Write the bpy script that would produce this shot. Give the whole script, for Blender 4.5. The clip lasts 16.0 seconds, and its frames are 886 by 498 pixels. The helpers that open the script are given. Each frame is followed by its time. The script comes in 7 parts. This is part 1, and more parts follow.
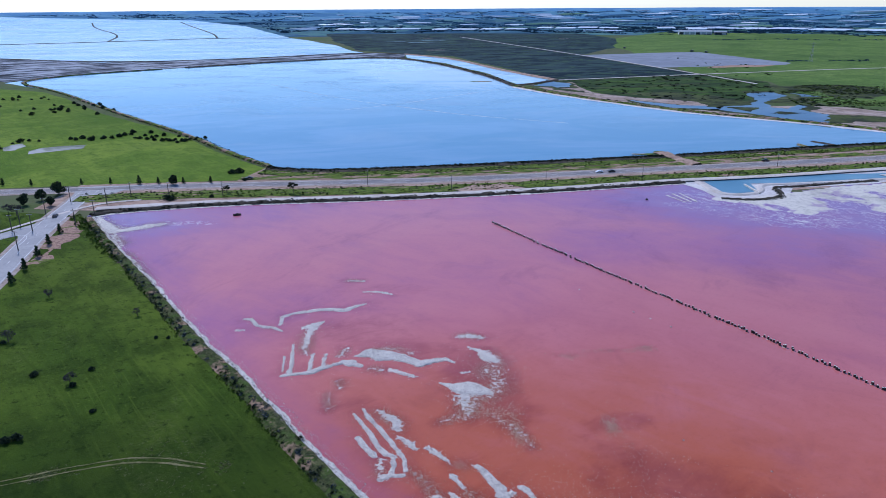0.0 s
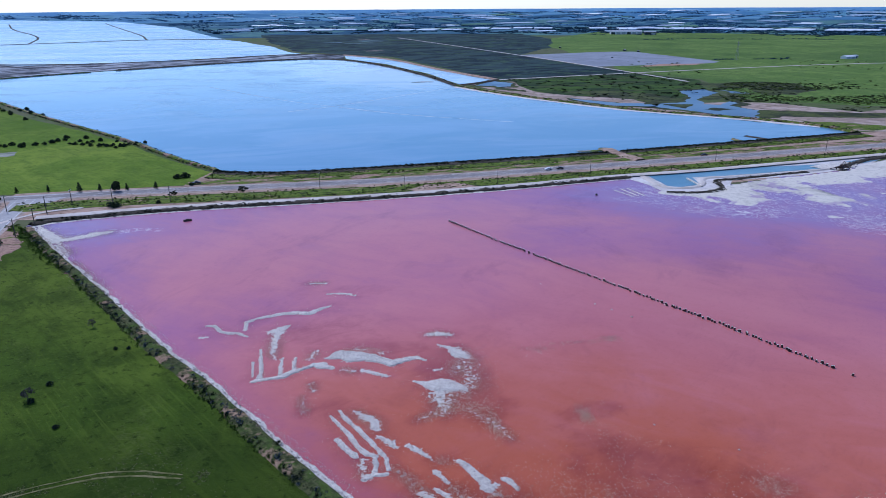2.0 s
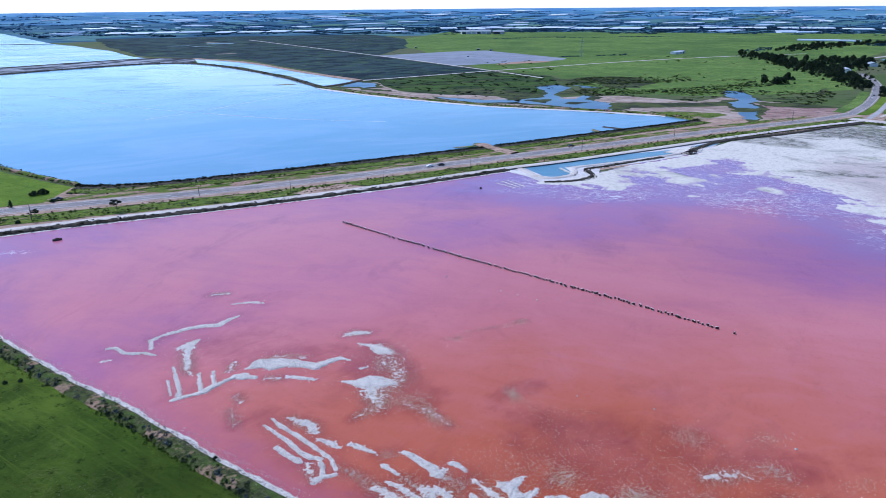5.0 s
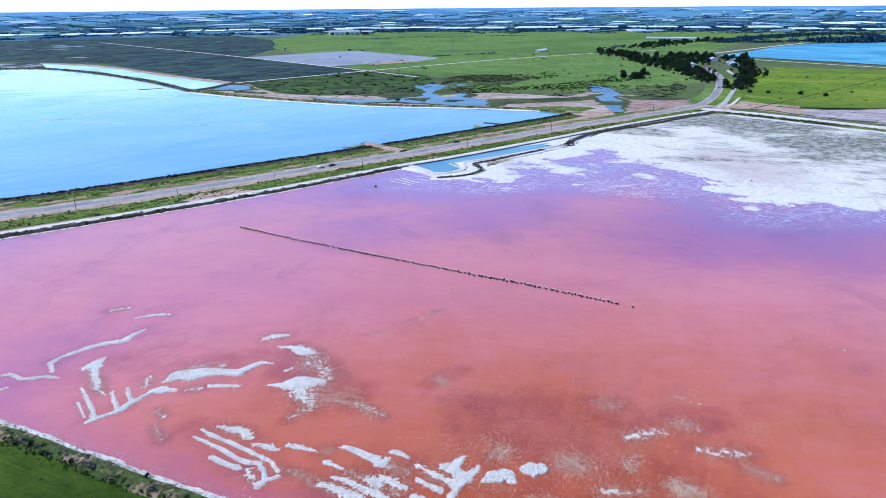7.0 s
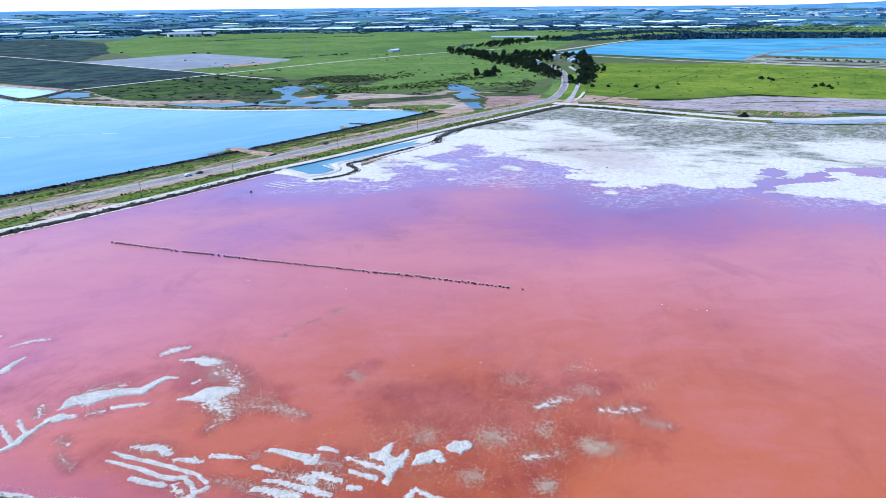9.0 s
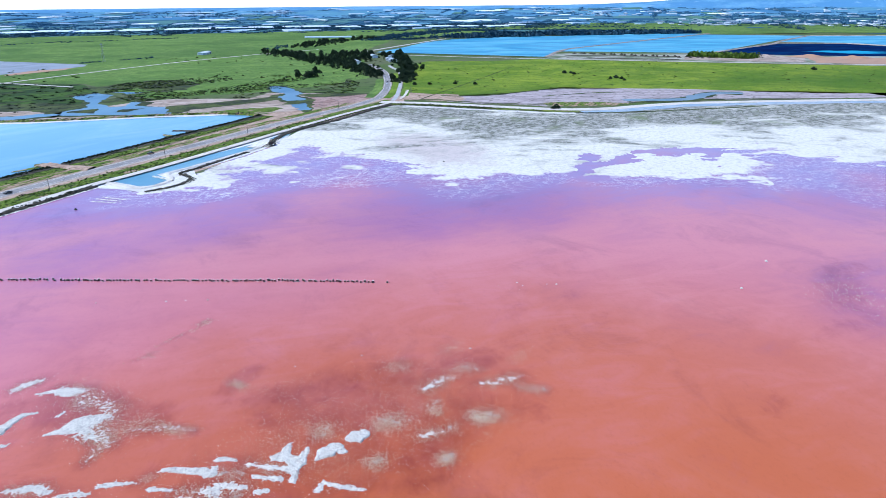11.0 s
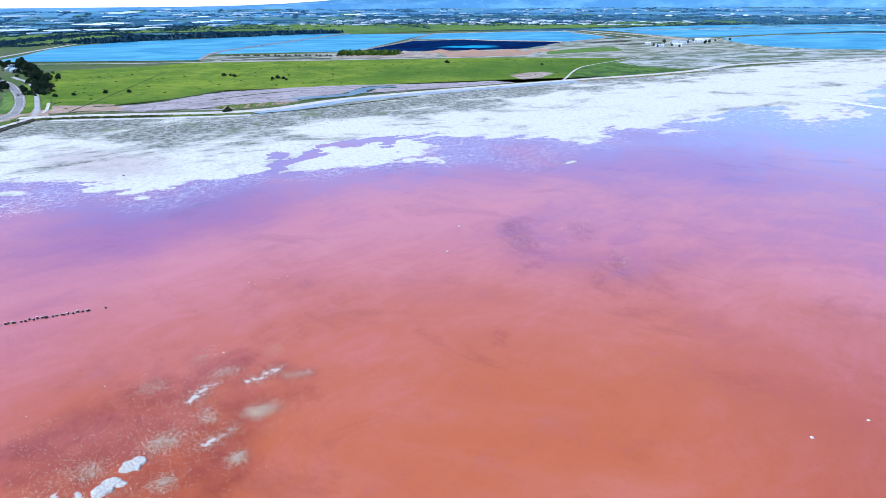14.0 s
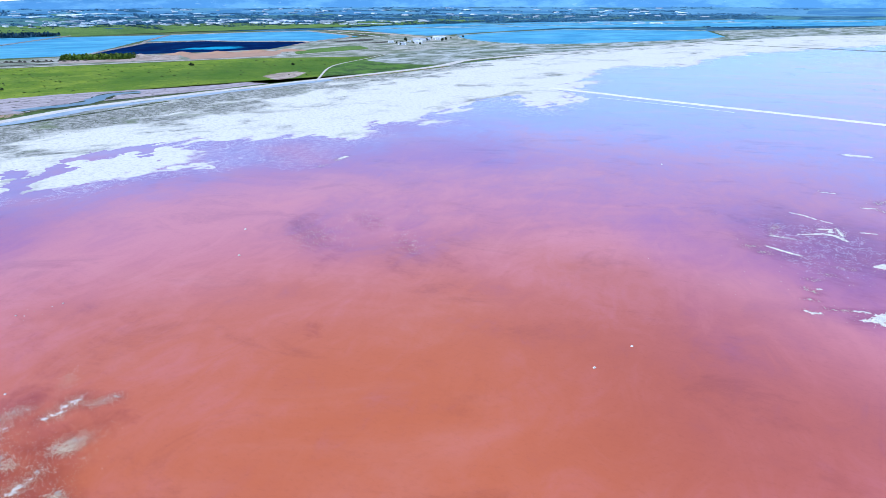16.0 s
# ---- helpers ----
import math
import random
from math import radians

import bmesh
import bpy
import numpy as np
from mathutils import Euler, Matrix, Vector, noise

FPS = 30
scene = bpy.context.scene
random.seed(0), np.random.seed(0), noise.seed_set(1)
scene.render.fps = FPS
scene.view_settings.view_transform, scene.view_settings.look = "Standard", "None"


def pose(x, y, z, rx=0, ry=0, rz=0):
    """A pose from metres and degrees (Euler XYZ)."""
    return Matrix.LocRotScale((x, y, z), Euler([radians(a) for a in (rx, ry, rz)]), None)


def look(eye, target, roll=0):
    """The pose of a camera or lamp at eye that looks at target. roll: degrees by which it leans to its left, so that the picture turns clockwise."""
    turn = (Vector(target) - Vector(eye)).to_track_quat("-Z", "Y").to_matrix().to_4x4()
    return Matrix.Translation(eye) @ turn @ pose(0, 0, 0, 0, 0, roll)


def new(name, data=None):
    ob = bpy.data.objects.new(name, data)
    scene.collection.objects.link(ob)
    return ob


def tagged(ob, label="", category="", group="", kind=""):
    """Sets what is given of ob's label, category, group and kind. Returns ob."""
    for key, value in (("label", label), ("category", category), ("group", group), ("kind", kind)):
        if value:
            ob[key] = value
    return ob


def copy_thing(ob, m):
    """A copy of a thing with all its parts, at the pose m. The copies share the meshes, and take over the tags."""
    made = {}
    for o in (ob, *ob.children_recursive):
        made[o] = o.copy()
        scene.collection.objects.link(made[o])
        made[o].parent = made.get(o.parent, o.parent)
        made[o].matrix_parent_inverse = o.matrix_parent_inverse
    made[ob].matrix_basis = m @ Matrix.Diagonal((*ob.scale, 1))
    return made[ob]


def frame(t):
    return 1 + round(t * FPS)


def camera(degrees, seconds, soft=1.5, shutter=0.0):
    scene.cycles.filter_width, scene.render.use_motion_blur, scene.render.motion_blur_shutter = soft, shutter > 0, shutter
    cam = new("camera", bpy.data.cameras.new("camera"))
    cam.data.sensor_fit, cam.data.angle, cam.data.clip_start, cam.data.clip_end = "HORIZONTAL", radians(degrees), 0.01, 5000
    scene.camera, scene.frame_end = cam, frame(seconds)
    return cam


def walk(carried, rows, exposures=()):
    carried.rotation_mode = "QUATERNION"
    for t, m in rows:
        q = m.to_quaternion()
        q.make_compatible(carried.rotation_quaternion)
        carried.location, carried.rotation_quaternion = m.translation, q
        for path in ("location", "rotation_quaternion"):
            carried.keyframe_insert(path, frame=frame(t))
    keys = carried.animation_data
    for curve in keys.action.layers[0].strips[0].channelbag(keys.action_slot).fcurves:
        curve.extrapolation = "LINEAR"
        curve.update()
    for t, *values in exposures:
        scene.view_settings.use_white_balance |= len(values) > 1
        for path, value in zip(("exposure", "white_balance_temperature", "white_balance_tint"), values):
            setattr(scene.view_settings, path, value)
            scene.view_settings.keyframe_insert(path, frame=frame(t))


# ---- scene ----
cam = camera(65.99, 16.0, soft=0.5)
walk(cam, [
    (0.0, pose(0.002, -0.001, 99.996, 70.270, 0.362, -0.129)),
    (0.5, pose(-1.871, -0.272, 99.936, 70.267, 0.319, -1.298)),
    (1.0, pose(-3.796, -0.517, 99.897, 70.283, 0.317, -2.578)),
    (1.5, pose(-5.794, -0.780, 99.886, 70.276, 0.299, -3.891)),
    (2.0, pose(-7.977, -1.095, 99.890, 70.292, 0.350, -5.350)),
    (2.5, pose(-10.347, -1.351, 99.929, 70.280, 0.408, -6.915)),
    (3.0, pose(-12.821, -1.514, 99.944, 70.260, 0.416, -8.737)),
    (3.5, pose(-15.410, -1.646, 99.935, 70.256, 0.393, -10.806)),
    (4.0, pose(-18.059, -1.729, 99.942, 70.254, 0.392, -12.967)),
    (6.5, pose(-32.499, -2.210, 99.510, 70.264, 0.482, -25.090)),
    (7.0, pose(-35.791, -1.966, 99.495, 70.227, 0.428, -28.133)),
    (7.5, pose(-39.138, -1.712, 99.527, 70.200, 0.431, -31.180)),
    (8.0, pose(-42.497, -1.434, 99.668, 70.191, 0.435, -34.246)),
    (10.5, pose(-59.921, 1.809, 101.036, 70.055, 0.441, -51.285)),
    (11.0, pose(-63.244, 3.335, 101.113, 70.030, 0.415, -55.618)),
    (11.5, pose(-66.566, 5.049, 101.152, 70.015, 0.314, -60.044)),
    (12.0, pose(-69.673, 6.844, 101.181, 70.001, 0.325, -64.470)),
    (12.5, pose(-72.584, 8.796, 101.186, 69.984, 0.280, -68.999)),
    (13.0, pose(-75.411, 10.957, 101.089, 69.987, 0.268, -73.785)),
    (13.5, pose(-78.084, 13.311, 100.959, 70.010, 0.275, -78.711)),
    (14.0, pose(-80.492, 15.819, 100.859, 69.978, 0.303, -83.789)),
    (14.5, pose(-82.708, 18.520, 100.766, 69.966, 0.264, -88.885)),
    (15.0, pose(-84.781, 21.500, 100.671, 69.954, 0.185, -94.209)),
    (15.5, pose(-86.755, 24.494, 100.595, 69.930, 0.085, -99.545)),
    (16.0, pose(-88.629, 27.450, 100.528, 69.897, 0.101, -104.348)),
], exposures=[(0.0, -0.20, 5450, 19), (3.0, -0.25, 5410, 20), (4.0, -0.12, 5420, 19), (6.5, 0.44, 5520, 13), (11.0, 0.57, 5570, 8), (13.0, 0.60, 5500, 8), (16.0, 0.54, 5420, 8)])

# ---------------------------------------------------------------- world and sun
SUN_DIR = Vector((-0.50, 0.86, 0.0)).normalized()
SUN_UP = radians(47)
world = bpy.data.worlds.new("World")
scene.world = world
world.use_nodes = True
wn = world.node_tree
sky = wn.nodes.new("ShaderNodeTexSky")
sky.sky_type = "NISHITA"
sky.sun_disc = False
sky.sun_elevation = SUN_UP
sky.sun_rotation = math.atan2(SUN_DIR.x, SUN_DIR.y)
sky.altitude, sky.air_density, sky.dust_density, sky.ozone_density = 300, 1.0, 0.0, 6.0
wn.links.new(sky.outputs[0], wn.nodes["Background"].inputs["Color"])
wn.nodes["Background"].inputs["Strength"].default_value = 0.145

sun_data = bpy.data.lights.new("sun", "SUN")
sun_data.energy, sun_data.angle, sun_data.color = 3.4, radians(0.6), (1.0, 0.95, 0.88)
sun = new("sun", sun_data)
sun_vec = SUN_DIR * math.cos(SUN_UP) + Vector((0, 0, math.sin(SUN_UP)))
sun.matrix_world = look(sun_vec * 2000, (0, 0, 0))


# ---------------------------------------------------------------- materials
class Mat:
    """A node material with short ways to add noise, ramps and mixes in world metres."""

    def __init__(self, name, rough=0.9, spec=0.3, space="Object"):
        self.m = bpy.data.materials.new(name)
        self.m.use_nodes = True
        self.t = self.m.node_tree
        self.b = self.t.nodes["Principled BSDF"]
        self.b.inputs["Roughness"].default_value = rough
        self.b.inputs["Specular IOR Level"].default_value = spec
        self.co = self.t.nodes.new("ShaderNodeTexCoord").outputs[space]

    def link(self, a, b):
        self.t.links.new(a, b)

    def noise(self, scale, detail=4.0, rough=0.6, stretch=(1, 1, 1), turn=0.0, warp=0.0):
        mp = self.t.nodes.new("ShaderNodeMapping")
        mp.vector_type = "TEXTURE"
        mp.inputs["Scale"].default_value = [1.0 / k for k in stretch]
        mp.inputs["Rotation"].default_value = (0, 0, radians(turn))
        self.link(self.co, mp.inputs["Vector"])
        n = self.t.nodes.new("ShaderNodeTexNoise")
        n.inputs["Scale"].default_value, n.inputs["Detail"].default_value = scale, detail
        n.inputs["Roughness"].default_value, n.inputs["Distortion"].default_value = rough, warp
        self.link(mp.outputs[0], n.inputs["Vector"])
        return n.outputs["Fac"]

    def cells(self, scale, feature="F1", stretch=(1, 1, 1), turn=0.0, out="Distance"):
        mp = self.t.nodes.new("ShaderNodeMapping")
        mp.vector_type = "TEXTURE"
        mp.inputs["Scale"].default_value = [1.0 / k for k in stretch]
        mp.inputs["Rotation"].default_value = (0, 0, radians(turn))
        self.link(self.co, mp.inputs["Vector"])
        n = self.t.nodes.new("ShaderNodeTexVoronoi")
        n.feature = feature
        n.inputs["Scale"].default_value = scale
        self.link(mp.outputs[0], n.inputs["Vector"])
        return n.outputs[out]

    def near(self, x, y, rx, ry, turn=0.0):
        """Distance from a place in world metres, 1 at an oval of half sizes rx, ry."""
        mp = self.t.nodes.new("ShaderNodeMapping")
        mp.vector_type = "TEXTURE"
        mp.inputs["Location"].default_value = (x, y, 0)
        mp.inputs["Rotation"].default_value = (0, 0, radians(turn))
        mp.inputs["Scale"].default_value = (rx, ry, 1e5)
        self.link(self.co, mp.inputs["Vector"])
        n = self.t.nodes.new("ShaderNodeVectorMath")
        n.operation = "LENGTH"
        self.link(mp.outputs[0], n.inputs[0])
        return n.outputs["Value"]

    def attr(self, name):
        n = self.t.nodes.new("ShaderNodeAttribute")
        n.attribute_name = name
        return n.outputs["Fac"]

    def step(self, v, lo, hi):
        n = self.t.nodes.new("ShaderNodeMapRange")
        n.interpolation_type = "SMOOTHSTEP"
        n.inputs["From Min"].default_value, n.inputs["From Max"].default_value = lo, hi
        self.link(v, n.inputs["Value"])
        return n.outputs[0]

    def math(self, op, a, b):
        n = self.t.nodes.new("ShaderNodeMath")
        n.operation = op
        for i, v in enumerate((a, b)):
            if isinstance(v, (int, float)):
                n.inputs[i].default_value = v
            else:
                self.link(v, n.inputs[i])
        return n.outputs[0]

    def mix(self, f, a, b):
        n = self.t.nodes.new("ShaderNodeMix")
        n.data_type = "RGBA"
        for v, s in ((f, n.inputs[0]), (a, n.inputs[6]), (b, n.inputs[7])):
            if isinstance(v, (int, float)):
                s.default_value = v
            elif isinstance(v, tuple):
                s.default_value = (*v, 1)
            else:
                self.link(v, s)
        return n.outputs[2]

    def tint(self, f, a, b):
        """Colour a multiplied by b, as far as f says."""
        out = self.mix(f, a, b)
        out.node.blend_type = "MULTIPLY"
        return out

    def random(self):
        return self.t.nodes.new("ShaderNodeObjectInfo").outputs["Random"]

    def island(self):
        return self.t.nodes.new("ShaderNodeNewGeometry").outputs["Random Per Island"]

    def color(self, c):
        if isinstance(c, tuple):
            self.b.inputs["Base Color"].default_value = (*c, 1)
        else:
            self.link(c, self.b.inputs["Base Color"])
        return self

    def rough(self, v):
        self.link(v, self.b.inputs["Roughness"])
        return self

    def bump(self, h, dist, strength=0.6):
        n = self.t.nodes.new("ShaderNodeBump")
        n.inputs["Distance"].default_value, n.inputs["Strength"].default_value = dist, strength
        self.link(h, n.inputs["Height"])
        self.link(n.outputs[0], self.b.inputs["Normal"])
        return self


def mottled(name, a, b, c, big, small, rough=0.9, bump=0.0, stretch=(1, 1, 1), turn=0.0, spec=0.06):
    """Two colours blotched at a large size, with a third in specks at a small one."""
    m = Mat(name, rough, spec)
    n1 = m.step(m.noise(big, 5, 0.6, stretch, turn, 0.6), 0.38, 0.62)
    n2 = m.step(m.noise(small, 4, 0.7), 0.5, 0.72)
    m.color(m.mix(n2, m.mix(n1, a, b), c))
    if bump:
        m.bump(m.noise(small * 1.5, 4, 0.7), bump)
    return m


def grassland(name, a, b, c, dry, turn=0.0, rows=0.4, lush=None):
    """Rough grass: broad patches, tussocks, dry scratches and faint sowing lines along turn."""
    m = Mat(name, 0.95, 0.05)
    big = m.step(m.noise(0.012, 6, 0.6, warp=0.8), 0.35, 0.65)
    mid = m.step(m.noise(0.06, 7, 0.72, (1, 1.6, 1), turn, 0.5), 0.40, 0.66)
    fine = m.noise(0.55, 6, 0.8, (1, 1.5, 1), turn)
    col = m.mix(m.math("MULTIPLY", mid, 0.6), m.mix(big, a, b), c)
    scratch = m.math("ABSOLUTE", m.math("SUBTRACT", m.noise(0.22, 6, 0.7, (1, 1.5, 1), 20, 1.2), 0.5), 0.0)
    worn = m.step(m.noise(0.025, 5, 0.6, warp=0.6), 0.52, 0.68)
    col = m.mix(m.math("MULTIPLY", m.math("MULTIPLY", m.step(scratch, 0.030, 0.005), worn), 0.40), col, dry)
    col = m.mix(m.math("MULTIPLY", m.step(fine, 0.52, 0.68), 0.7), col, b)
    col = m.mix(m.math("MULTIPLY", m.step(m.noise(0.30, 6, 0.8), 0.54, 0.63), 0.8), col, c)
    thin = m.noise(0.9, 3, 0.6, (0.03, 1, 1), turn)
    wide = m.noise(0.22, 3, 0.6, (0.06, 1, 1), turn + 4)
    shown = m.step(m.noise(0.02, 4, 0.6), 0.42, 0.62)
    col = m.mix(m.math("MULTIPLY", m.math("MULTIPLY", m.step(thin, 0.53, 0.66), shown), rows), col, b)
    col = m.mix(m.math("MULTIPLY", m.step(wide, 0.54, 0.68), rows * 0.6), col, c)
    col = m.mix(m.math("MULTIPLY", m.step(m.noise(0.0035, 5, 0.6), 0.48, 0.62), 0.45), col, c)
    if lush:
        ring = m.math("ADD", m.near(*lush), m.math("MULTIPLY", m.math("SUBTRACT", m.noise(0.03, 5, 0.6), 0.5), 1.4))
        col = m.mix(m.math("MULTIPLY", m.step(ring, 1.2, 0.3), 0.6), col, c)
    m.color(col)
    m.bump(fine, 0.6, 0.9)
    return m.m


M = {}
M["land"] = mottled("coastal_scrubland", (0.085, 0.125, 0.035), (0.115, 0.125, 0.06), (0.035, 0.055, 0.024), 0.008, 0.06, bump=0.4).m


def marsh_material():
    """Dark samphire plain with thin green and pale streaks, drawn out one way."""
    m = Mat("dark_saltmarsh", 0.95, 0.05)
    a = m.step(m.noise(0.009, 7, 0.68, (1, 2.2, 1), 12, 0.8), 0.44, 0.56)
    b = m.step(m.noise(0.022, 7, 0.76, (1, 2.4, 1), 8, 0.6), 0.52, 0.60)
    c = m.step(m.noise(0.016, 7, 0.72, (1, 3.0, 1), 4, 0.5), 0.60, 0.66)
    col = m.mix(a, (0.010, 0.022, 0.030), (0.036, 0.062, 0.066))
    col = m.mix(m.math("MULTIPLY", b, 0.75), col, (0.075, 0.130, 0.055))
    col = m.mix(m.math("MULTIPLY", c, 0.45), col, (0.17, 0.195, 0.20))
    m.color(col).bump(m.noise(0.1, 5, 0.7), 0.4)
    return m.m


M["marsh"] = marsh_material()
M["green_marsh"] = mottled("green_saltmarsh", (0.062, 0.112, 0.018), (0.026, 0.048, 0.016), (0.012, 0.022, 0.012), 0.018, 0.07, bump=0.4, stretch=(1, 2.2, 1), turn=-20).m
M["field"] = grassland("winter_grass", (0.108, 0.188, 0.019), (0.205, 0.285, 0.036), (0.062, 0.120, 0.014), (0.26, 0.27, 0.08), -52)
M["paddock"] = grassland("paddock_grass", (0.135, 0.205, 0.018), (0.245, 0.300, 0.032), (0.052, 0.115, 0.016), (0.26, 0.27, 0.08), -52, 0.3, (1047, -27, 190, 330, 30))
# The oval darkens the nearest grass: lens vignetting put into its colour.
M["near_field"] = grassland("near_field_grass", (0.054, 0.098, 0.010), (0.108, 0.160, 0.018), (0.018, 0.036, 0.005), (0.20, 0.215, 0.07), -52, 0.5, (-62, 112, 75, 45))
M["far_field"] = grassland("far_pasture", (0.112, 0.190, 0.040), (0.175, 0.258, 0.060), (0.046, 0.094, 0.026), (0.20, 0.23, 0.10), 20, 0.3)
M["dirt"] = mottled("pink_roadside_dirt", (0.47, 0.335, 0.255), (0.33, 0.225, 0.165), (0.14, 0.105, 0.065), 0.07, 0.28, bump=0.15, stretch=(1, 3, 1), turn=10).m
M["track"] = mottled("pale_limestone_track", (0.64, 0.59, 0.53), (0.54, 0.48, 0.42), (0.42, 0.36, 0.30), 0.06, 0.5, bump=0.05).m
M["mud"] = mottled("dried_salty_mud", (0.47, 0.37, 0.31), (0.30, 0.225, 0.175), (0.12, 0.10, 0.07), 0.025, 0.10, bump=0.1, stretch=(1, 2.4, 1), turn=-50).m
M["grey_mud"] = mottled("lilac_grey_mud", (0.43, 0.365, 0.365), (0.30, 0.25, 0.25), (0.085, 0.075, 0.06), 0.03, 0.13, bump=0.1, stretch=(1, 2.6, 1), turn=-62).m
M["red_mud"] = mottled("red_wet_mud", (0.40, 0.26, 0.215), (0.24, 0.135, 0.10), (0.07, 0.055, 0.04), 0.05, 0.22, 0.7, bump=0.1, stretch=(1, 2.4, 1), turn=-20, spec=0.2).m
M["shoulder"] = mottled("pale_gravel_shoulder", (0.45, 0.385, 0.335), (0.35, 0.28, 0.235), (0.20, 0.15, 0.11), 0.08, 0.5, bump=0.05, stretch=(1, 3, 1), turn=10).m
M["asphalt"] = mottled("worn_asphalt", (0.37, 0.365, 0.36), (0.44, 0.43, 0.42), (0.30, 0.295, 0.29), 0.08, 0.8, 0.85, bump=0.02).m
M["old_asphalt"] = mottled("dusty_old_asphalt", (0.225, 0.215, 0.215), (0.31, 0.285, 0.27), (0.17, 0.16, 0.155), 0.05, 0.4, 0.9, bump=0.02).m
M["line"] = mottled("road_paint", (0.78, 0.78, 0.76), (0.66, 0.66, 0.64), (0.5, 0.5, 0.49), 0.3, 2.0, 0.7).m
M["rock"] = mottled("dark_bank_rock", (0.050, 0.046, 0.036), (0.10, 0.085, 0.065), (0.022, 0.024, 0.016), 0.25, 1.2, bump=0.3).m


def bank_material():
    """Weedy earth bank: olive and dark green growth, bare sandy gaps."""
    m = Mat("weedy_earth_bank", 0.95, 0.06)
    f = m.noise(0.8, 6, 0.8)
    c = m.mix(m.step(f, 0.42, 0.62), (0.040, 0.050, 0.020), (0.115, 0.120, 0.050))
    c = m.mix(m.step(m.noise(0.16, 5, 0.7), 0.45, 0.62), c, (0.070, 0.110, 0.024))
    sand = m.step(m.noise(0.10, 6, 0.72), 0.53, 0.60)
    c = m.mix(sand, c, m.mix(m.step(f, 0.4, 0.65), (0.40, 0.275, 0.18), (0.22, 0.15, 0.095)))
    m.color(c).bump(f, 0.4, 0.9)
    return m.m


M["bank"] = bank_material()
def verge_material(name, share):
    """Roadside in strips along the road: bright weeds, dark scrub and pink earth."""
    m = Mat(name, 0.95, 0.08)
    n = m.noise(0.05, 7, 0.72, (1, 3.2, 1), 10, 0.8)
    f = m.noise(0.7, 6, 0.8)
    green = m.mix(m.step(f, 0.4, 0.62), (0.075, 0.135, 0.014), (0.165, 0.205, 0.035))
    green = m.mix(m.step(m.noise(0.12, 6, 0.75, (1, 3.0, 1), 10), 0.50, 0.60), green, (0.018, 0.026, 0.012))
    earth = m.mix(m.step(f, 0.4, 0.66), (0.44, 0.29, 0.215), (0.20, 0.125, 0.095))
    m.color(m.mix(m.step(n, 0.66 - share, 0.73 - share), earth, green)).bump(f, 0.4, 0.8)
    return m.m


M["weeds"] = mottled("yellow_green_weeds", (0.16, 0.20, 0.035), (0.09, 0.12, 0.03), (0.05, 0.06, 0.025), 0.04, 0.2, stretch=(1, 2, 1), turn=-60).m
M["verge_green"] = verge_material("green_verge", 0.30)
M["drowned"] = mottled("drowned_ridge", (0.46, 0.55, 0.60), (0.34, 0.44, 0.51), (0.25, 0.33, 0.38), 0.05, 0.3).m
M["salt_ground"] = mottled("salty_ground", (0.70, 0.675, 0.64), (0.58, 0.54, 0.505), (0.40, 0.35, 0.32), 0.08, 0.6, bump=0.05).m
M["verge_mixed"] = verge_material("patchy_verge", 0.22)
M["verge_sandy"] = verge_material("sandy_verge", 0.13)
M["gravel_pad"] = mottled("grey_gravel_pad", (0.285, 0.31, 0.35), (0.235, 0.255, 0.29), (0.17, 0.19, 0.215), 0.012, 0.06).m


def salt_material(name="salt_crust", white=(0.84, 0.79, 0.69), grey=(0.70, 0.66, 0.575), share=0.0):
    """Gritty crust: white grains with grey and rusty hollows between them."""
    m = Mat(name, 0.8, 0.12)
    grain = m.noise(1.7, 6, 0.82)
    pits = m.cells(2.6)
    big = m.step(m.noise(0.22, 5, 0.7), 0.4, 0.65)
    c = m.mix(big, white, grey)
    c = m.mix(m.math("MULTIPLY", m.step(pits, 0.46, 0.78), 0.48), c, (0.44, 0.38, 0.34))
    c = m.mix(m.math("MULTIPLY", m.step(grain, 0.52 - share, 0.61 - share), 0.80), c, (0.33, 0.26, 0.235))
    rust = m.math("MULTIPLY", m.step(m.noise(0.12, 4, 0.6), 0.62, 0.70), m.step(grain, 0.44, 0.56))
    c = m.mix(m.math("MULTIPLY", rust, 0.7), c, (0.34, 0.16, 0.07))
    m.color(c).bump(grain, 0.5, 1.0)
    return m.m


def lump_material():
    m = Mat("dirty_salt_lumps", 0.85, 0.1)
    m.color(m.mix(m.step(m.island(), 0.2, 0.9), (0.34, 0.21, 0.13), (0.80, 0.69, 0.50)))
    return m.m


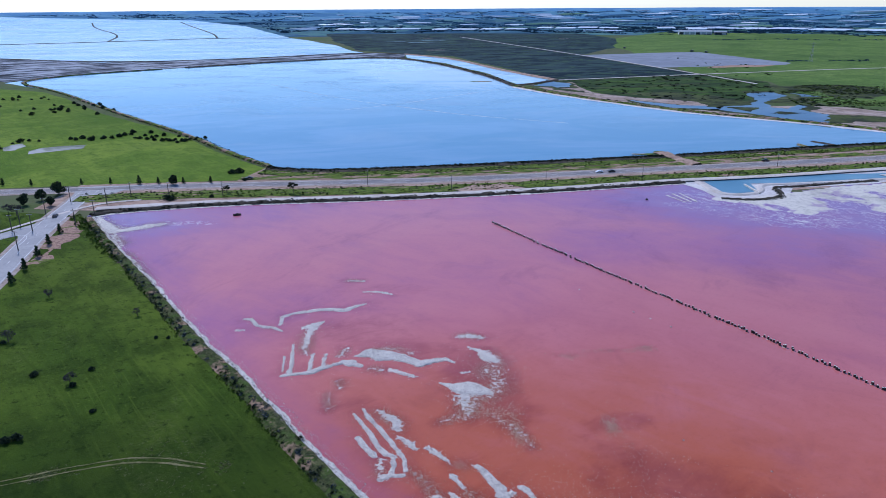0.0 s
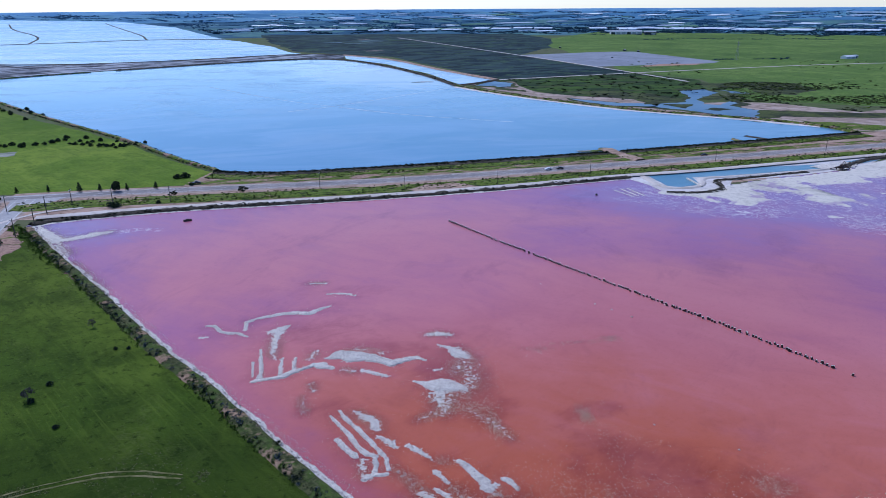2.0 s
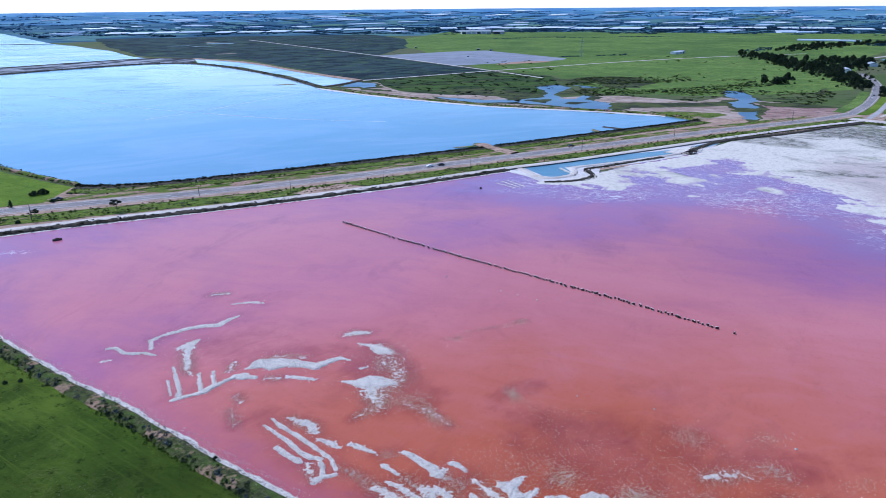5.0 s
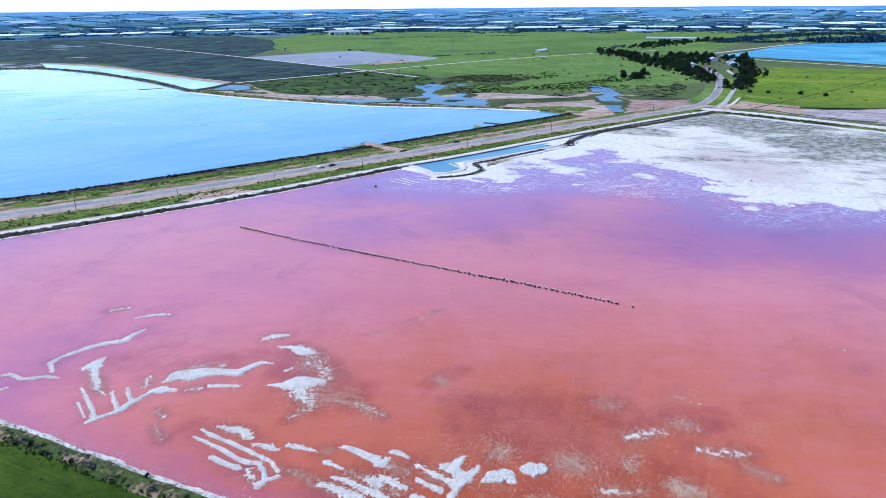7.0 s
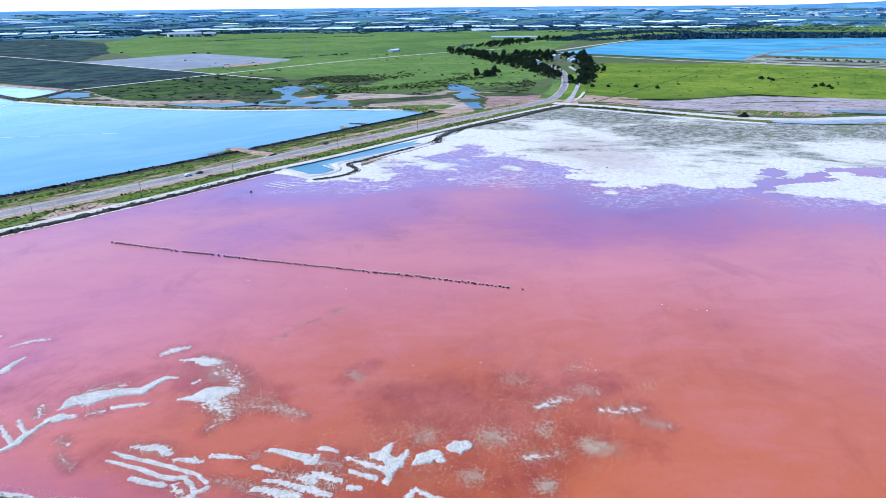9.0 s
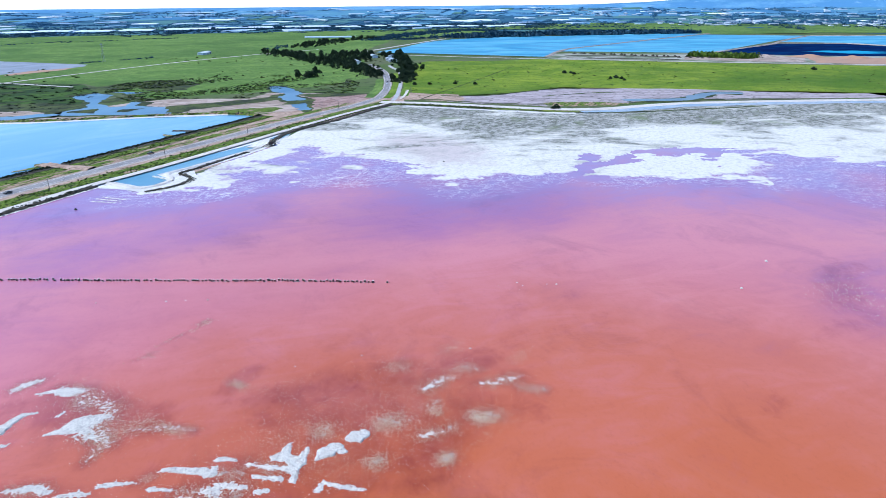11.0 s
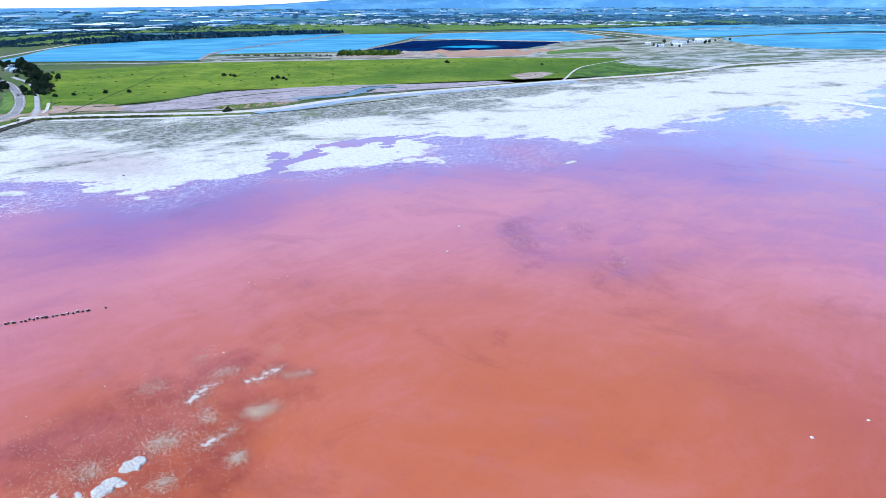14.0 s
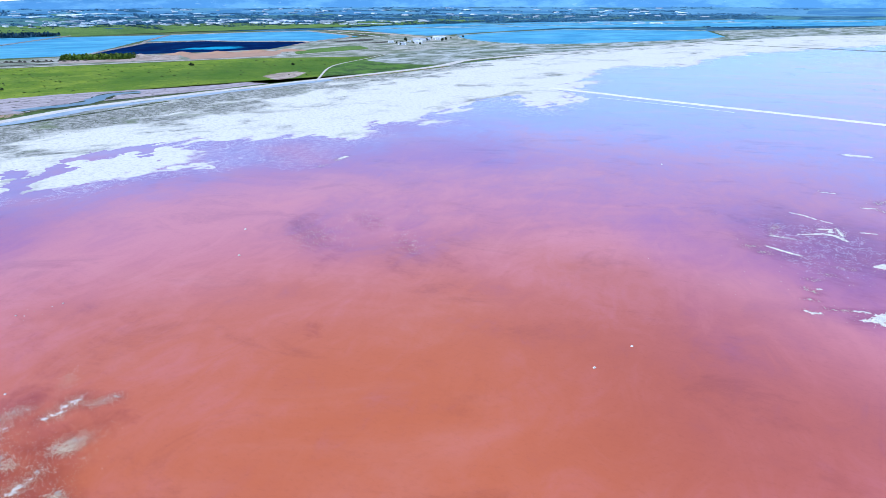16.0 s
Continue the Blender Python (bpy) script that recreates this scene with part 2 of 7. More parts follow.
def salt_flat_material():
    """White crust, damp and tinted near the water ("wet"), grey-olive where low scrub grows towards the bank ("scrub")."""
    m = Mat("salt_flat", 0.85, 0.08)
    s, wet = m.attr("scrub"), m.attr("wet")
    n = m.noise(0.022, 8, 0.74, (1, 1.3, 1), -52, 1.2)
    mid = m.noise(0.09, 7, 0.78, warp=0.8)
    f = m.noise(0.30, 6, 0.84)
    c = m.mix(m.step(f, 0.46, 0.66), (0.68, 0.64, 0.555), (0.46, 0.43, 0.37))
    pinkish = m.math("ADD", m.near(340, 290, 75, 40, 60), m.math("MULTIPLY", m.math("SUBTRACT", mid, 0.5), 2.0))
    c = m.mix(m.math("MULTIPLY", m.step(pinkish, 1.15, 0.4), 0.55), c, (0.44, 0.335, 0.33))
    zone = m.noise(0.009, 5, 0.62, (1, 1.7, 1), -52, 0.8)
    dirty = m.math("ADD", m.math("ADD", m.math("MULTIPLY", n, 0.35), m.math("MULTIPLY", mid, 0.25)), m.math("MULTIPLY", zone, 0.4))
    c = m.mix(m.math("MULTIPLY", m.step(dirty, 0.50, 0.61), 0.55), c, (0.36, 0.33, 0.29))
    damp = m.math("ADD", wet, m.math("MULTIPLY", m.math("SUBTRACT", m.noise(0.16, 7, 0.78, (1, 2.2, 1), -52, 0.8), 0.5), 1.6))
    c = m.mix(m.math("MULTIPLY", m.step(damp, 0.30, 0.95), 0.75), c, (0.36, 0.265, 0.39))
    reach = m.math("ADD", m.math("MULTIPLY", m.math("SUBTRACT", zone, 0.5), 3.0), m.math("MULTIPLY", m.math("SUBTRACT", n, 0.5), 2.2))
    k = m.step(m.math("ADD", s, reach), 0.20, 0.90)
    scrub = m.mix(m.step(m.noise(0.15, 7, 0.85), 0.45, 0.56), (0.085, 0.092, 0.064), (0.38, 0.36, 0.325))
    scrub = m.mix(m.step(m.noise(0.03, 5, 0.6), 0.55, 0.68), scrub, (0.13, 0.16, 0.075))
    c = m.mix(m.math("MULTIPLY", k, 0.9), c, scrub)
    m.color(c).bump(f, 0.25, 0.7)
    return m.m


def pink_water_material():
    """Turbid brine: red-orange in the deepest middle, pink, violet over the shallows, pale blue by the salt and, as
    painted sky reflection, far off.
    """
    m = Mat("pink_brine", 0.2, 0.5)
    m.b.inputs["IOR"].default_value = 1.36
    v, o, s, k, sh = m.attr("violet"), m.attr("orange"), m.attr("stain"), m.attr("crust"), m.attr("pale")
    n = m.noise(0.008, 7, 0.62, (1, 1, 1), 0, 1.4)
    n2 = m.noise(0.035, 7, 0.66, (1, 2.0, 1), -35, 1.4)
    nn = m.math("ADD", m.math("MULTIPLY", m.math("SUBTRACT", n, 0.5), 1.3), m.math("MULTIPLY", m.math("SUBTRACT", n2, 0.5), 0.7))
    c = m.mix(m.step(m.math("ADD", o, nn), -0.15, 1.15), (0.580, 0.188, 0.190), (0.478, 0.113, 0.032))
    c = m.mix(m.step(m.math("ADD", v, nn), -0.1, 1.3), c, (0.330, 0.106, 0.238))
    c = m.mix(m.step(m.math("ADD", sh, m.math("MULTIPLY", nn, 0.6)), 0.0, 1.1), c, (0.285, 0.250, 0.43))
    cloud = m.noise(0.012, 8, 0.64, (1, 1.5, 1), 70, 0.5)
    c = m.mix(m.math("MULTIPLY", m.step(cloud, 0.48, 0.74), 0.22), c, (0.60, 0.235, 0.20))
    veil = m.noise(0.020, 9, 0.70, (1, 1.6, 1), 62, 0.6)
    c = m.tint(m.math("MULTIPLY", m.step(veil, 0.53, 0.70), 0.40), c, (0.60, 0.55, 0.70))
    # Darker brine together with lens vignetting that is painted into the water.
    c = m.tint(m.attr("dark_brine_vignette"), c, (0.74, 0.60, 0.66))
    stain = m.math("ADD", s, m.math("MULTIPLY", m.math("SUBTRACT", m.noise(0.14, 7, 0.72, (1, 1.5, 1), 30, 0.6), 0.5), 0.9))
    c = m.tint(m.math("MULTIPLY", m.step(stain, 0.10, 0.85), 0.9), c, (0.60, 0.44, 0.54))
    c = m.tint(m.math("MULTIPLY", m.step(m.noise(0.45, 5, 0.75, (1, 1.6, 1), 40), 0.50, 0.70), 0.25), c, (0.72, 0.70, 0.74))
    lines = m.math("ABSOLUTE", m.math("SUBTRACT", m.noise(0.11, 3, 0.5, (1, 1.8, 1), -48, 1.2), 0.5), 0.0)
    fine = m.math("ABSOLUTE", m.math("SUBTRACT", m.noise(0.28, 2.5, 0.5, (1, 1.7, 1), -48, 1.0), 0.5), 0.0)
    broken = m.step(m.noise(0.22, 5, 0.7), 0.44, 0.56)
    web = m.math("MULTIPLY", m.math("MAXIMUM", m.step(lines, 0.020, 0.006), m.math("MULTIPLY", m.step(fine, 0.026, 0.008), 0.8)), broken)
    speck = m.step(m.math("ADD", m.noise(0.35, 7, 0.78, (1, 1.8, 1), -48), m.math("MULTIPLY", k, 0.10)), 0.66, 0.71)
    sheet = m.step(m.math("ADD", m.noise(0.12, 7, 0.72, (1, 2.0, 1), -48, 1.2), m.math("MULTIPLY", k, 0.20)), 0.74, 0.78)
    crust = m.math("MULTIPLY", m.math("MAXIMUM", m.math("MAXIMUM", web, speck), sheet), m.math("MULTIPLY", m.step(k, 0.08, 0.7), 0.9))
    c = m.mix(crust, c, (0.66, 0.63, 0.60))
    m.color(c)
    m.rough(m.math("ADD", m.math("MULTIPLY", crust, 0.6), 0.2))
    m.bump(m.noise(0.9, 3, 0.6, (1, 2.0, 1), 25), 0.03, 0.3)
    return m.m


def water_material(name, a, b, rough=0.06, turn=10, spec=0.5, lo=0.4, hi=0.66):
    m = Mat(name, rough, spec)
    m.b.inputs["IOR"].default_value = 1.34
    n = m.noise(0.006, 5, 0.6, (1, 2.4, 1), turn, 1.0)
    m.color(m.mix(m.step(n, lo, hi), a, b))
    m.rough(m.math("ADD", m.math("MULTIPLY", m.step(m.noise(0.004, 4, 0.6, (1, 3, 1), turn), 0.4, 0.7), 0.12), rough))
    m.bump(m.noise(0.8, 3, 0.6), 0.03, 0.3)
    return m.m


M["salt"] = salt_material()
M["dirty_salt"] = salt_material("dirty_salt_crust", (0.62, 0.51, 0.37), (0.42, 0.31, 0.22), 0.07)
M["lump"] = lump_material()
M["salt_flat"] = salt_flat_material()
M["pink"] = pink_water_material()


def pond_material():
    """Shallow blue brine, paler in streaks, with a cloud reflection painted pale towards the far corner."""
    m = Mat("pale_blue_pond", 0.1, 0.5)
    m.b.inputs["IOR"].default_value = 1.34
    n = m.noise(0.006, 6, 0.62, (1, 2.4, 1), 10, 1.0)
    streak = m.noise(0.010, 6, 0.62, (1, 1.8, 1), -8, 1.0)
    c = m.mix(m.step(n, 0.38, 0.66), (0.106, 0.246, 0.350), (0.170, 0.306, 0.420))
    # Pale oval imitates clouds mirrored in the pond, put into the base colour.
    corner = m.math("ADD", m.near(-20, 1150, 140, 300, 19), m.math("MULTIPLY", m.math("SUBTRACT", streak, 0.5), 1.8))
    c = m.mix(m.math("MULTIPLY", m.step(corner, 1.25, 0.45), 0.8), c, (0.46, 0.52, 0.56))
    c = m.mix(m.math("MULTIPLY", m.step(streak, 0.50, 0.74), 0.35), c, (0.235, 0.345, 0.44))
    c = m.mix(m.math("MULTIPLY", m.step(m.noise(0.003, 4, 0.6), 0.5, 0.66), 0.35), c, (0.07, 0.23, 0.34))
    m.color(c)
    m.rough(m.math("ADD", m.math("MULTIPLY", m.step(streak, 0.4, 0.7), 0.12), 0.08))
    m.bump(m.noise(0.8, 3, 0.6), 0.03, 0.3)
    return m.m


M["pond"] = pond_material()
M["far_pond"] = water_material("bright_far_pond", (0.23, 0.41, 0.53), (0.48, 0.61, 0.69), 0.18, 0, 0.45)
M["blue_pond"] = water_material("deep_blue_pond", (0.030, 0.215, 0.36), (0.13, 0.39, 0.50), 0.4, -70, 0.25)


def dark_pond_material():
    """Nearly black brine with a bright cyan shallow in its middle."""
    m = Mat("dark_blue_pond", 0.6, 0.0)
    d = m.math("ADD", m.near(1554, 128, 70, 45, 100), m.math("MULTIPLY", m.math("SUBTRACT", m.noise(0.012, 6, 0.7), 0.5), 3.0))
    c = m.mix(m.step(m.noise(0.01, 5, 0.7), 0.4, 0.7), (0.004, 0.012, 0.055), (0.006, 0.030, 0.10))
    m.color(m.mix(m.step(d, 1.1, 0.5), c, (0.04, 0.28, 0.44)))
    return m.m


M["dark_pond"] = dark_pond_material()
M["streaky_mud"] = mottled("dark_and_white_mud", (0.018, 0.024, 0.032), (0.40, 0.43, 0.47), (0.02, 0.026, 0.030), 0.013, 0.05, bump=0.1, stretch=(1, 2.6, 1), turn=38).m
M["works"] = mottled("trampled_works_ground", (0.41, 0.385, 0.33), (0.165, 0.185, 0.115), (0.055, 0.085, 0.035), 0.012, 0.03, bump=0.2, stretch=(1, 2.2, 1), turn=-40).m
M["wet_mud"] = mottled("wet_grey_mud", (0.26, 0.34, 0.42), (0.38, 0.42, 0.46), (0.18, 0.22, 0.26), 0.03, 0.2, 0.6, spec=0.2).m
M["samphire"] = mottled("dark_samphire", (0.036, 0.044, 0.024), (0.085, 0.105, 0.034), (0.022, 0.024, 0.018), 0.05, 0.25, bump=0.3).m
M["creek"] = water_material("grey_creek", (0.10, 0.15, 0.19), (0.17, 0.21, 0.24), 0.3, 10, 0.3)
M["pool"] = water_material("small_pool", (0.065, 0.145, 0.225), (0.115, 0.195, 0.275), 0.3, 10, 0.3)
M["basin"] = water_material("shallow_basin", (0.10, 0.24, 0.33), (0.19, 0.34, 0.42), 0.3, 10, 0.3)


def leaf_material(name, a, b, rough=0.85):
    m = Mat(name, rough, 0.08)
    m.color(m.mix(m.island(), a, b))
    return m.m


def plain(name, a, b, rough=0.6, scale=0.8, metal=0.0, spec=0.4):
    m = Mat(name, rough, spec)
    m.color(m.mix(m.step(m.noise(scale, 5, 0.7), 0.35, 0.7), a, b))
    m.b.inputs["Metallic"].default_value = metal
    return m.m


M["scrub"] = leaf_material("scrub_leaves", (0.032, 0.050, 0.016), (0.110, 0.125, 0.045))
M["blue_scrub"] = leaf_material("blue_grey_leaves", (0.045, 0.058, 0.055), (0.12, 0.135, 0.125))
M["shore_scrub"] = leaf_material("shore_scrub_leaves", (0.055, 0.075, 0.025), (0.19, 0.19, 0.09))
M["straw"] = leaf_material("straw", (0.07, 0.09, 0.025), (0.21, 0.21, 0.09))
M["lush"] = leaf_material("lush_scrub_leaves", (0.055, 0.105, 0.012), (0.11, 0.155, 0.026))
M["dark_scrub"] = leaf_material("dark_scrub_leaves", (0.008, 0.016, 0.010), (0.034, 0.044, 0.022))
M["leaf"] = leaf_material("tree_leaves", (0.016, 0.028, 0.018), (0.058, 0.078, 0.036))
M["pine"] = leaf_material("pine_needles", (0.020, 0.040, 0.020), (0.052, 0.080, 0.034))
M["grey_leaf"] = leaf_material("grey_twigs", (0.05, 0.045, 0.045), (0.11, 0.092, 0.09))
# Distance haze is painted into both leaf colours, paler in the first.
M["haze_wood"] = leaf_material("far_leaves_painted_haze", (0.040, 0.115, 0.200), (0.080, 0.180, 0.270))
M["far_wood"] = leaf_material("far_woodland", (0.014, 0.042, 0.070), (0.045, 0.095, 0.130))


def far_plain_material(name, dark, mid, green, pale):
    """Farmland with haze painted into its colours: plots, tree belts and pale tracks that run together with distance.
    """
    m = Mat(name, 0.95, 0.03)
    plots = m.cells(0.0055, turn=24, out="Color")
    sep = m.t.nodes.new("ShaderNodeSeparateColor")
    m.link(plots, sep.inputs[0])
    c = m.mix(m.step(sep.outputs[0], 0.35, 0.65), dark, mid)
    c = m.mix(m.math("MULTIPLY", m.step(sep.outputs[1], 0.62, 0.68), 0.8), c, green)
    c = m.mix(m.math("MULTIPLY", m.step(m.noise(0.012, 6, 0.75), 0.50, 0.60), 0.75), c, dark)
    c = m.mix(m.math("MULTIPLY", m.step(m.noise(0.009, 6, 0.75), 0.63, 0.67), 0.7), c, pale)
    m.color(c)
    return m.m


# Haze is put into these base colours; the second stands for thicker air.
M["far_plain"] = far_plain_material("far_plain_painted_haze", (0.034, 0.094, 0.150), (0.090, 0.190, 0.240), (0.100, 0.205, 0.180), (0.42, 0.53, 0.61))
M["hazy_plain"] = far_plain_material("far_plain_painted_thick_haze", (0.072, 0.185, 0.310), (0.130, 0.275, 0.390), (0.120, 0.265, 0.335), (0.38, 0.50, 0.60))
M["far_green"] = far_plain_material("plot_painted_haze", (0.060, 0.135, 0.115), (0.100, 0.205, 0.145), (0.130, 0.235, 0.150), (0.30, 0.40, 0.42))
M["dry_grass"] = mottled("flattened_dry_grass", (0.20, 0.185, 0.085), (0.10, 0.11, 0.035), (0.05, 0.07, 0.016), 0.30, 1.2, bump=0.1).m
M["bark"] = plain("bark", (0.07, 0.055, 0.045), (0.12, 0.10, 0.085), 0.9, 3)
M["pole"] = plain("weathered_pole", (0.06, 0.052, 0.045), (0.10, 0.088, 0.075), 0.85, 2)
M["timber"] = plain("wet_dark_timber", (0.035, 0.022, 0.020), (0.09, 0.06, 0.05), 0.8, 3)
M["white_wall"] = plain("white_cladding", (0.78, 0.79, 0.80), (0.66, 0.68, 0.70), 0.5, 0.3)
M["plastic_film"] = plain("greenhouse_film", (0.80, 0.86, 0.90), (0.52, 0.62, 0.70), 0.4, 0.012)
M["grey_roof"] = plain("grey_metal_roof", (0.42, 0.45, 0.48), (0.33, 0.36, 0.39), 0.45, 0.2)
M["dark_open"] = plain("dark_doorway", (0.02, 0.03, 0.04), (0.035, 0.045, 0.055), 0.6, 0.5)
M["steel"] = plain("galvanised_steel", (0.25, 0.26, 0.27), (0.34, 0.35, 0.36), 0.5, 1.0, 0.6)
M["rust"] = plain("rusty_machinery", (0.05, 0.035, 0.03), (0.10, 0.06, 0.045), 0.8, 2)
M["car_dark"] = plain("dark_car_paint", (0.018, 0.02, 0.024), (0.022, 0.024, 0.028), 0.3, 0.5)
M["car_white"] = plain("white_car_paint", (0.78, 0.79, 0.80), (0.74, 0.75, 0.76), 0.3, 0.5)
M["car_glass"] = plain("car_glass", (0.02, 0.025, 0.03), (0.025, 0.03, 0.035), 0.08, 0.5)
M["tyre"] = plain("tyre_rubber", (0.02, 0.02, 0.02), (0.03, 0.03, 0.03), 0.9, 4)
M["red_earth"] = plain("red_earth_heap", (0.42, 0.24, 0.15), (0.33, 0.20, 0.13), 0.95, 0.05)


# ---------------------------------------------------------------- building tools
def rise(x, y):
    """Height of the land: level round the lake, climbing slowly to the rim of the plain."""
    s = np.clip((np.hypot(x, y) - 2400.0) / 2450.0, 0.0, 1.0)
    return 64.0 * s * s


_rng = np.random.RandomState(7)
_LATTICE = _rng.rand(256, 256)


def vnoise(x, y):
    xi, yi = np.floor(x).astype(int), np.floor(y).astype(int)
    fx, fy = x - xi, y - yi
    fx, fy = fx * fx * (3 - 2 * fx), fy * fy * (3 - 2 * fy)
    a, b = _LATTICE[xi % 256, yi % 256], _LATTICE[(xi + 1) % 256, yi % 256]
    c, d = _LATTICE[xi % 256, (yi + 1) % 256], _LATTICE[(xi + 1) % 256, (yi + 1) % 256]
    return (a * (1 - fx) + b * fx) * (1 - fy) + (c * (1 - fx) + d * fx) * fy


def fbm(x, y, size, octaves=4, gain=0.5):
    """Noise about 0, from -1 to 1; size in metres of the largest blotches."""
    x, y = np.asarray(x, float) / size + 37.3, np.asarray(y, float) / size + 11.9
    total, amp, norm = 0.0, 1.0, 0.0
    for _ in range(octaves):
        total, norm = total + amp * (vnoise(x, y) * 2 - 1), norm + amp
        x, y, amp = x * 2.03 + 5.1, y * 2.03 + 9.7, amp * gain
    return total / norm


def seg_dist(x, y, pts, closed=False):
    """Distance to a polyline, and how far along it (0 to 1) the nearest place lies."""
    best, where = np.full(np.shape(x), 1e9), np.zeros(np.shape(x))
    pts = list(pts) + ([pts[0]] if closed else [])
    n = max(len(pts) - 1, 1)
    if len(pts) == 1:
        return np.hypot(x - pts[0][0], y - pts[0][1]), where
    for i, ((ax, ay), (bx, by)) in enumerate(zip(pts, pts[1:])):
        dx, dy = bx - ax, by - ay
        t = np.clip(((x - ax) * dx + (y - ay) * dy) / (dx * dx + dy * dy), 0, 1)
        d = np.hypot(x - ax - t * dx, y - ay - t * dy)
        near = d < best
        best, where = np.where(near, d, best), np.where(near, (i + t) / n, where)
    return best, where


def inside(x, y, pts):
    hit = np.zeros(np.shape(x), bool)
    for (ax, ay), (bx, by) in zip(pts, list(pts[1:]) + [pts[0]]):
        if ay != by:
            hit ^= ((ay > y) != (by > y)) & (x < (bx - ax) * (y - ay) / (by - ay) + ax)
    return hit


def smooth(v, lo, hi):
    t = np.clip((v - lo) / (hi - lo), 0, 1)
    return t * t * (3 - 2 * t)


def mesh_of(name, verts, faces, mat, parent=None, shade=False):
    me = bpy.data.meshes.new(name)
    me.from_pydata([tuple(v) for v in verts], [], [tuple(f) for f in faces])
    me.materials.append(mat)
    if shade:
        me.polygons.foreach_set("use_smooth", [True] * len(me.polygons))
    me.update()
    ob = new(name, me)
    if parent:
        ob.parent = parent
    return ob


def grid_mesh(name, X, Y, Z, keep, mat, attrs=None, shade=True):
    """A height field; keep marks the cells that stay."""
    ny, nx = X.shape
    idx = np.arange(nx * ny).reshape(ny, nx)
    quads = np.stack([idx[:-1, :-1], idx[:-1, 1:], idx[1:, 1:], idx[1:, :-1]], -1)[keep]
    used = np.unique(quads)
    remap = np.zeros(nx * ny, int)
    remap[used] = np.arange(len(used))
    co = np.stack([X.ravel()[used], Y.ravel()[used], Z.ravel()[used]], -1)
    me = bpy.data.meshes.new(name)
    me.vertices.add(len(used))
    me.vertices.foreach_set("co", co.ravel())
    me.loops.add(len(quads) * 4)
    me.loops.foreach_set("vertex_index", remap[quads].ravel().astype(np.int32))
    me.polygons.add(len(quads))
    me.polygons.foreach_set("loop_start", np.arange(0, len(quads) * 4, 4, dtype=np.int32))
    if shade:
        me.polygons.foreach_set("use_smooth", np.ones(len(quads), bool))
    me.update(calc_edges=True)
    me.materials.append(mat)
    for k, v in (attrs or {}).items():
        a = me.attributes.new(k, "FLOAT", "POINT")
        a.data.foreach_set("value", np.asarray(v, float).ravel()[used])
    return new(name, me)


def cells_any(mask):
    return mask[:-1, :-1] | mask[:-1, 1:] | mask[1:, :-1] | mask[1:, 1:]


def mesh_grid(x0, x1, y0, y1, cell):
    return np.meshgrid(np.arange(x0, x1 + cell, cell), np.arange(y0, y1 + cell, cell))


def rough_outline(pts, step, amp, size):
    """An outline with its long sides cut up and shaken."""
    out = []
    for (ax, ay), (bx, by) in zip(pts, list(pts[1:]) + [pts[0]]):
        n = max(1, int(math.hypot(bx - ax, by - ay) / step))
        for i in range(n):
            x, y = ax + (bx - ax) * i / n, ay + (by - ay) * i / n
            out.append((x + amp * float(fbm(x, y, size)), y + amp * float(fbm(x + 500, y + 300, size))))
    return out


def area(name, pts, z, mat, label, category, step=25.0, amp=0.0, size=60.0, cut=250.0):
    """A flat sheet of land or water with an uneven outline, lying on the land."""
    ring = rough_outline(pts, step, amp, size) if amp else pts
    bm = bmesh.new()
    bm.faces.new([bm.verts.new((x, y, 0)) for x, y in ring])
    bmesh.ops.triangulate(bm, faces=bm.faces[:])
    far = max(math.hypot(x, y) for x, y in ring)
    if far > 2350:
        for axis in (0, 1):
            lo, hi = min(p[axis] for p in ring), max(p[axis] for p in ring)
            for c in np.arange(math.ceil(lo / cut) * cut, hi, cut):
                co, no = [0, 0, 0], [0, 0, 0]
                co[axis], no[axis] = c, 1
                bmesh.ops.bisect_plane(bm, geom=bm.verts[:] + bm.edges[:] + bm.faces[:], plane_co=co, plane_no=no)
    for v in bm.verts:
        v.co.z = float(rise(v.co.x, v.co.y)) + z
    bm.normal_update()
    for f in bm.faces:
        if f.normal.z < 0:
            f.normal_flip()
    me = bpy.data.meshes.new(name)
    bm.to_mesh(me)
    bm.free()
    me.materials.append(mat)
    return tagged(new(name, me), label, category, kind="structure")


def along(pts, step):
    """Places every step metres along a rounded polyline, with the way to its left."""
    p = [np.array(q, float) for q in pts]
    for _ in range(2):
        if len(p) > 2:
            q = [p[0]]
            for a, b in zip(p, p[1:]):
                q += [a * 0.75 + b * 0.25, a * 0.25 + b * 0.75]
            p = q + [p[-1]]
    out = []
    for a, b in zip(p, p[1:]):
        n = max(1, int(np.linalg.norm(b - a) / step))
        out += [a + (b - a) * i / n for i in range(n)]
    out.append(p[-1])
    out = np.array(out)
    d = np.gradient(out, axis=0)
    d /= np.linalg.norm(d, axis=1)[:, None] + 1e-9
    return out, np.stack([-d[:, 1], d[:, 0]], -1)


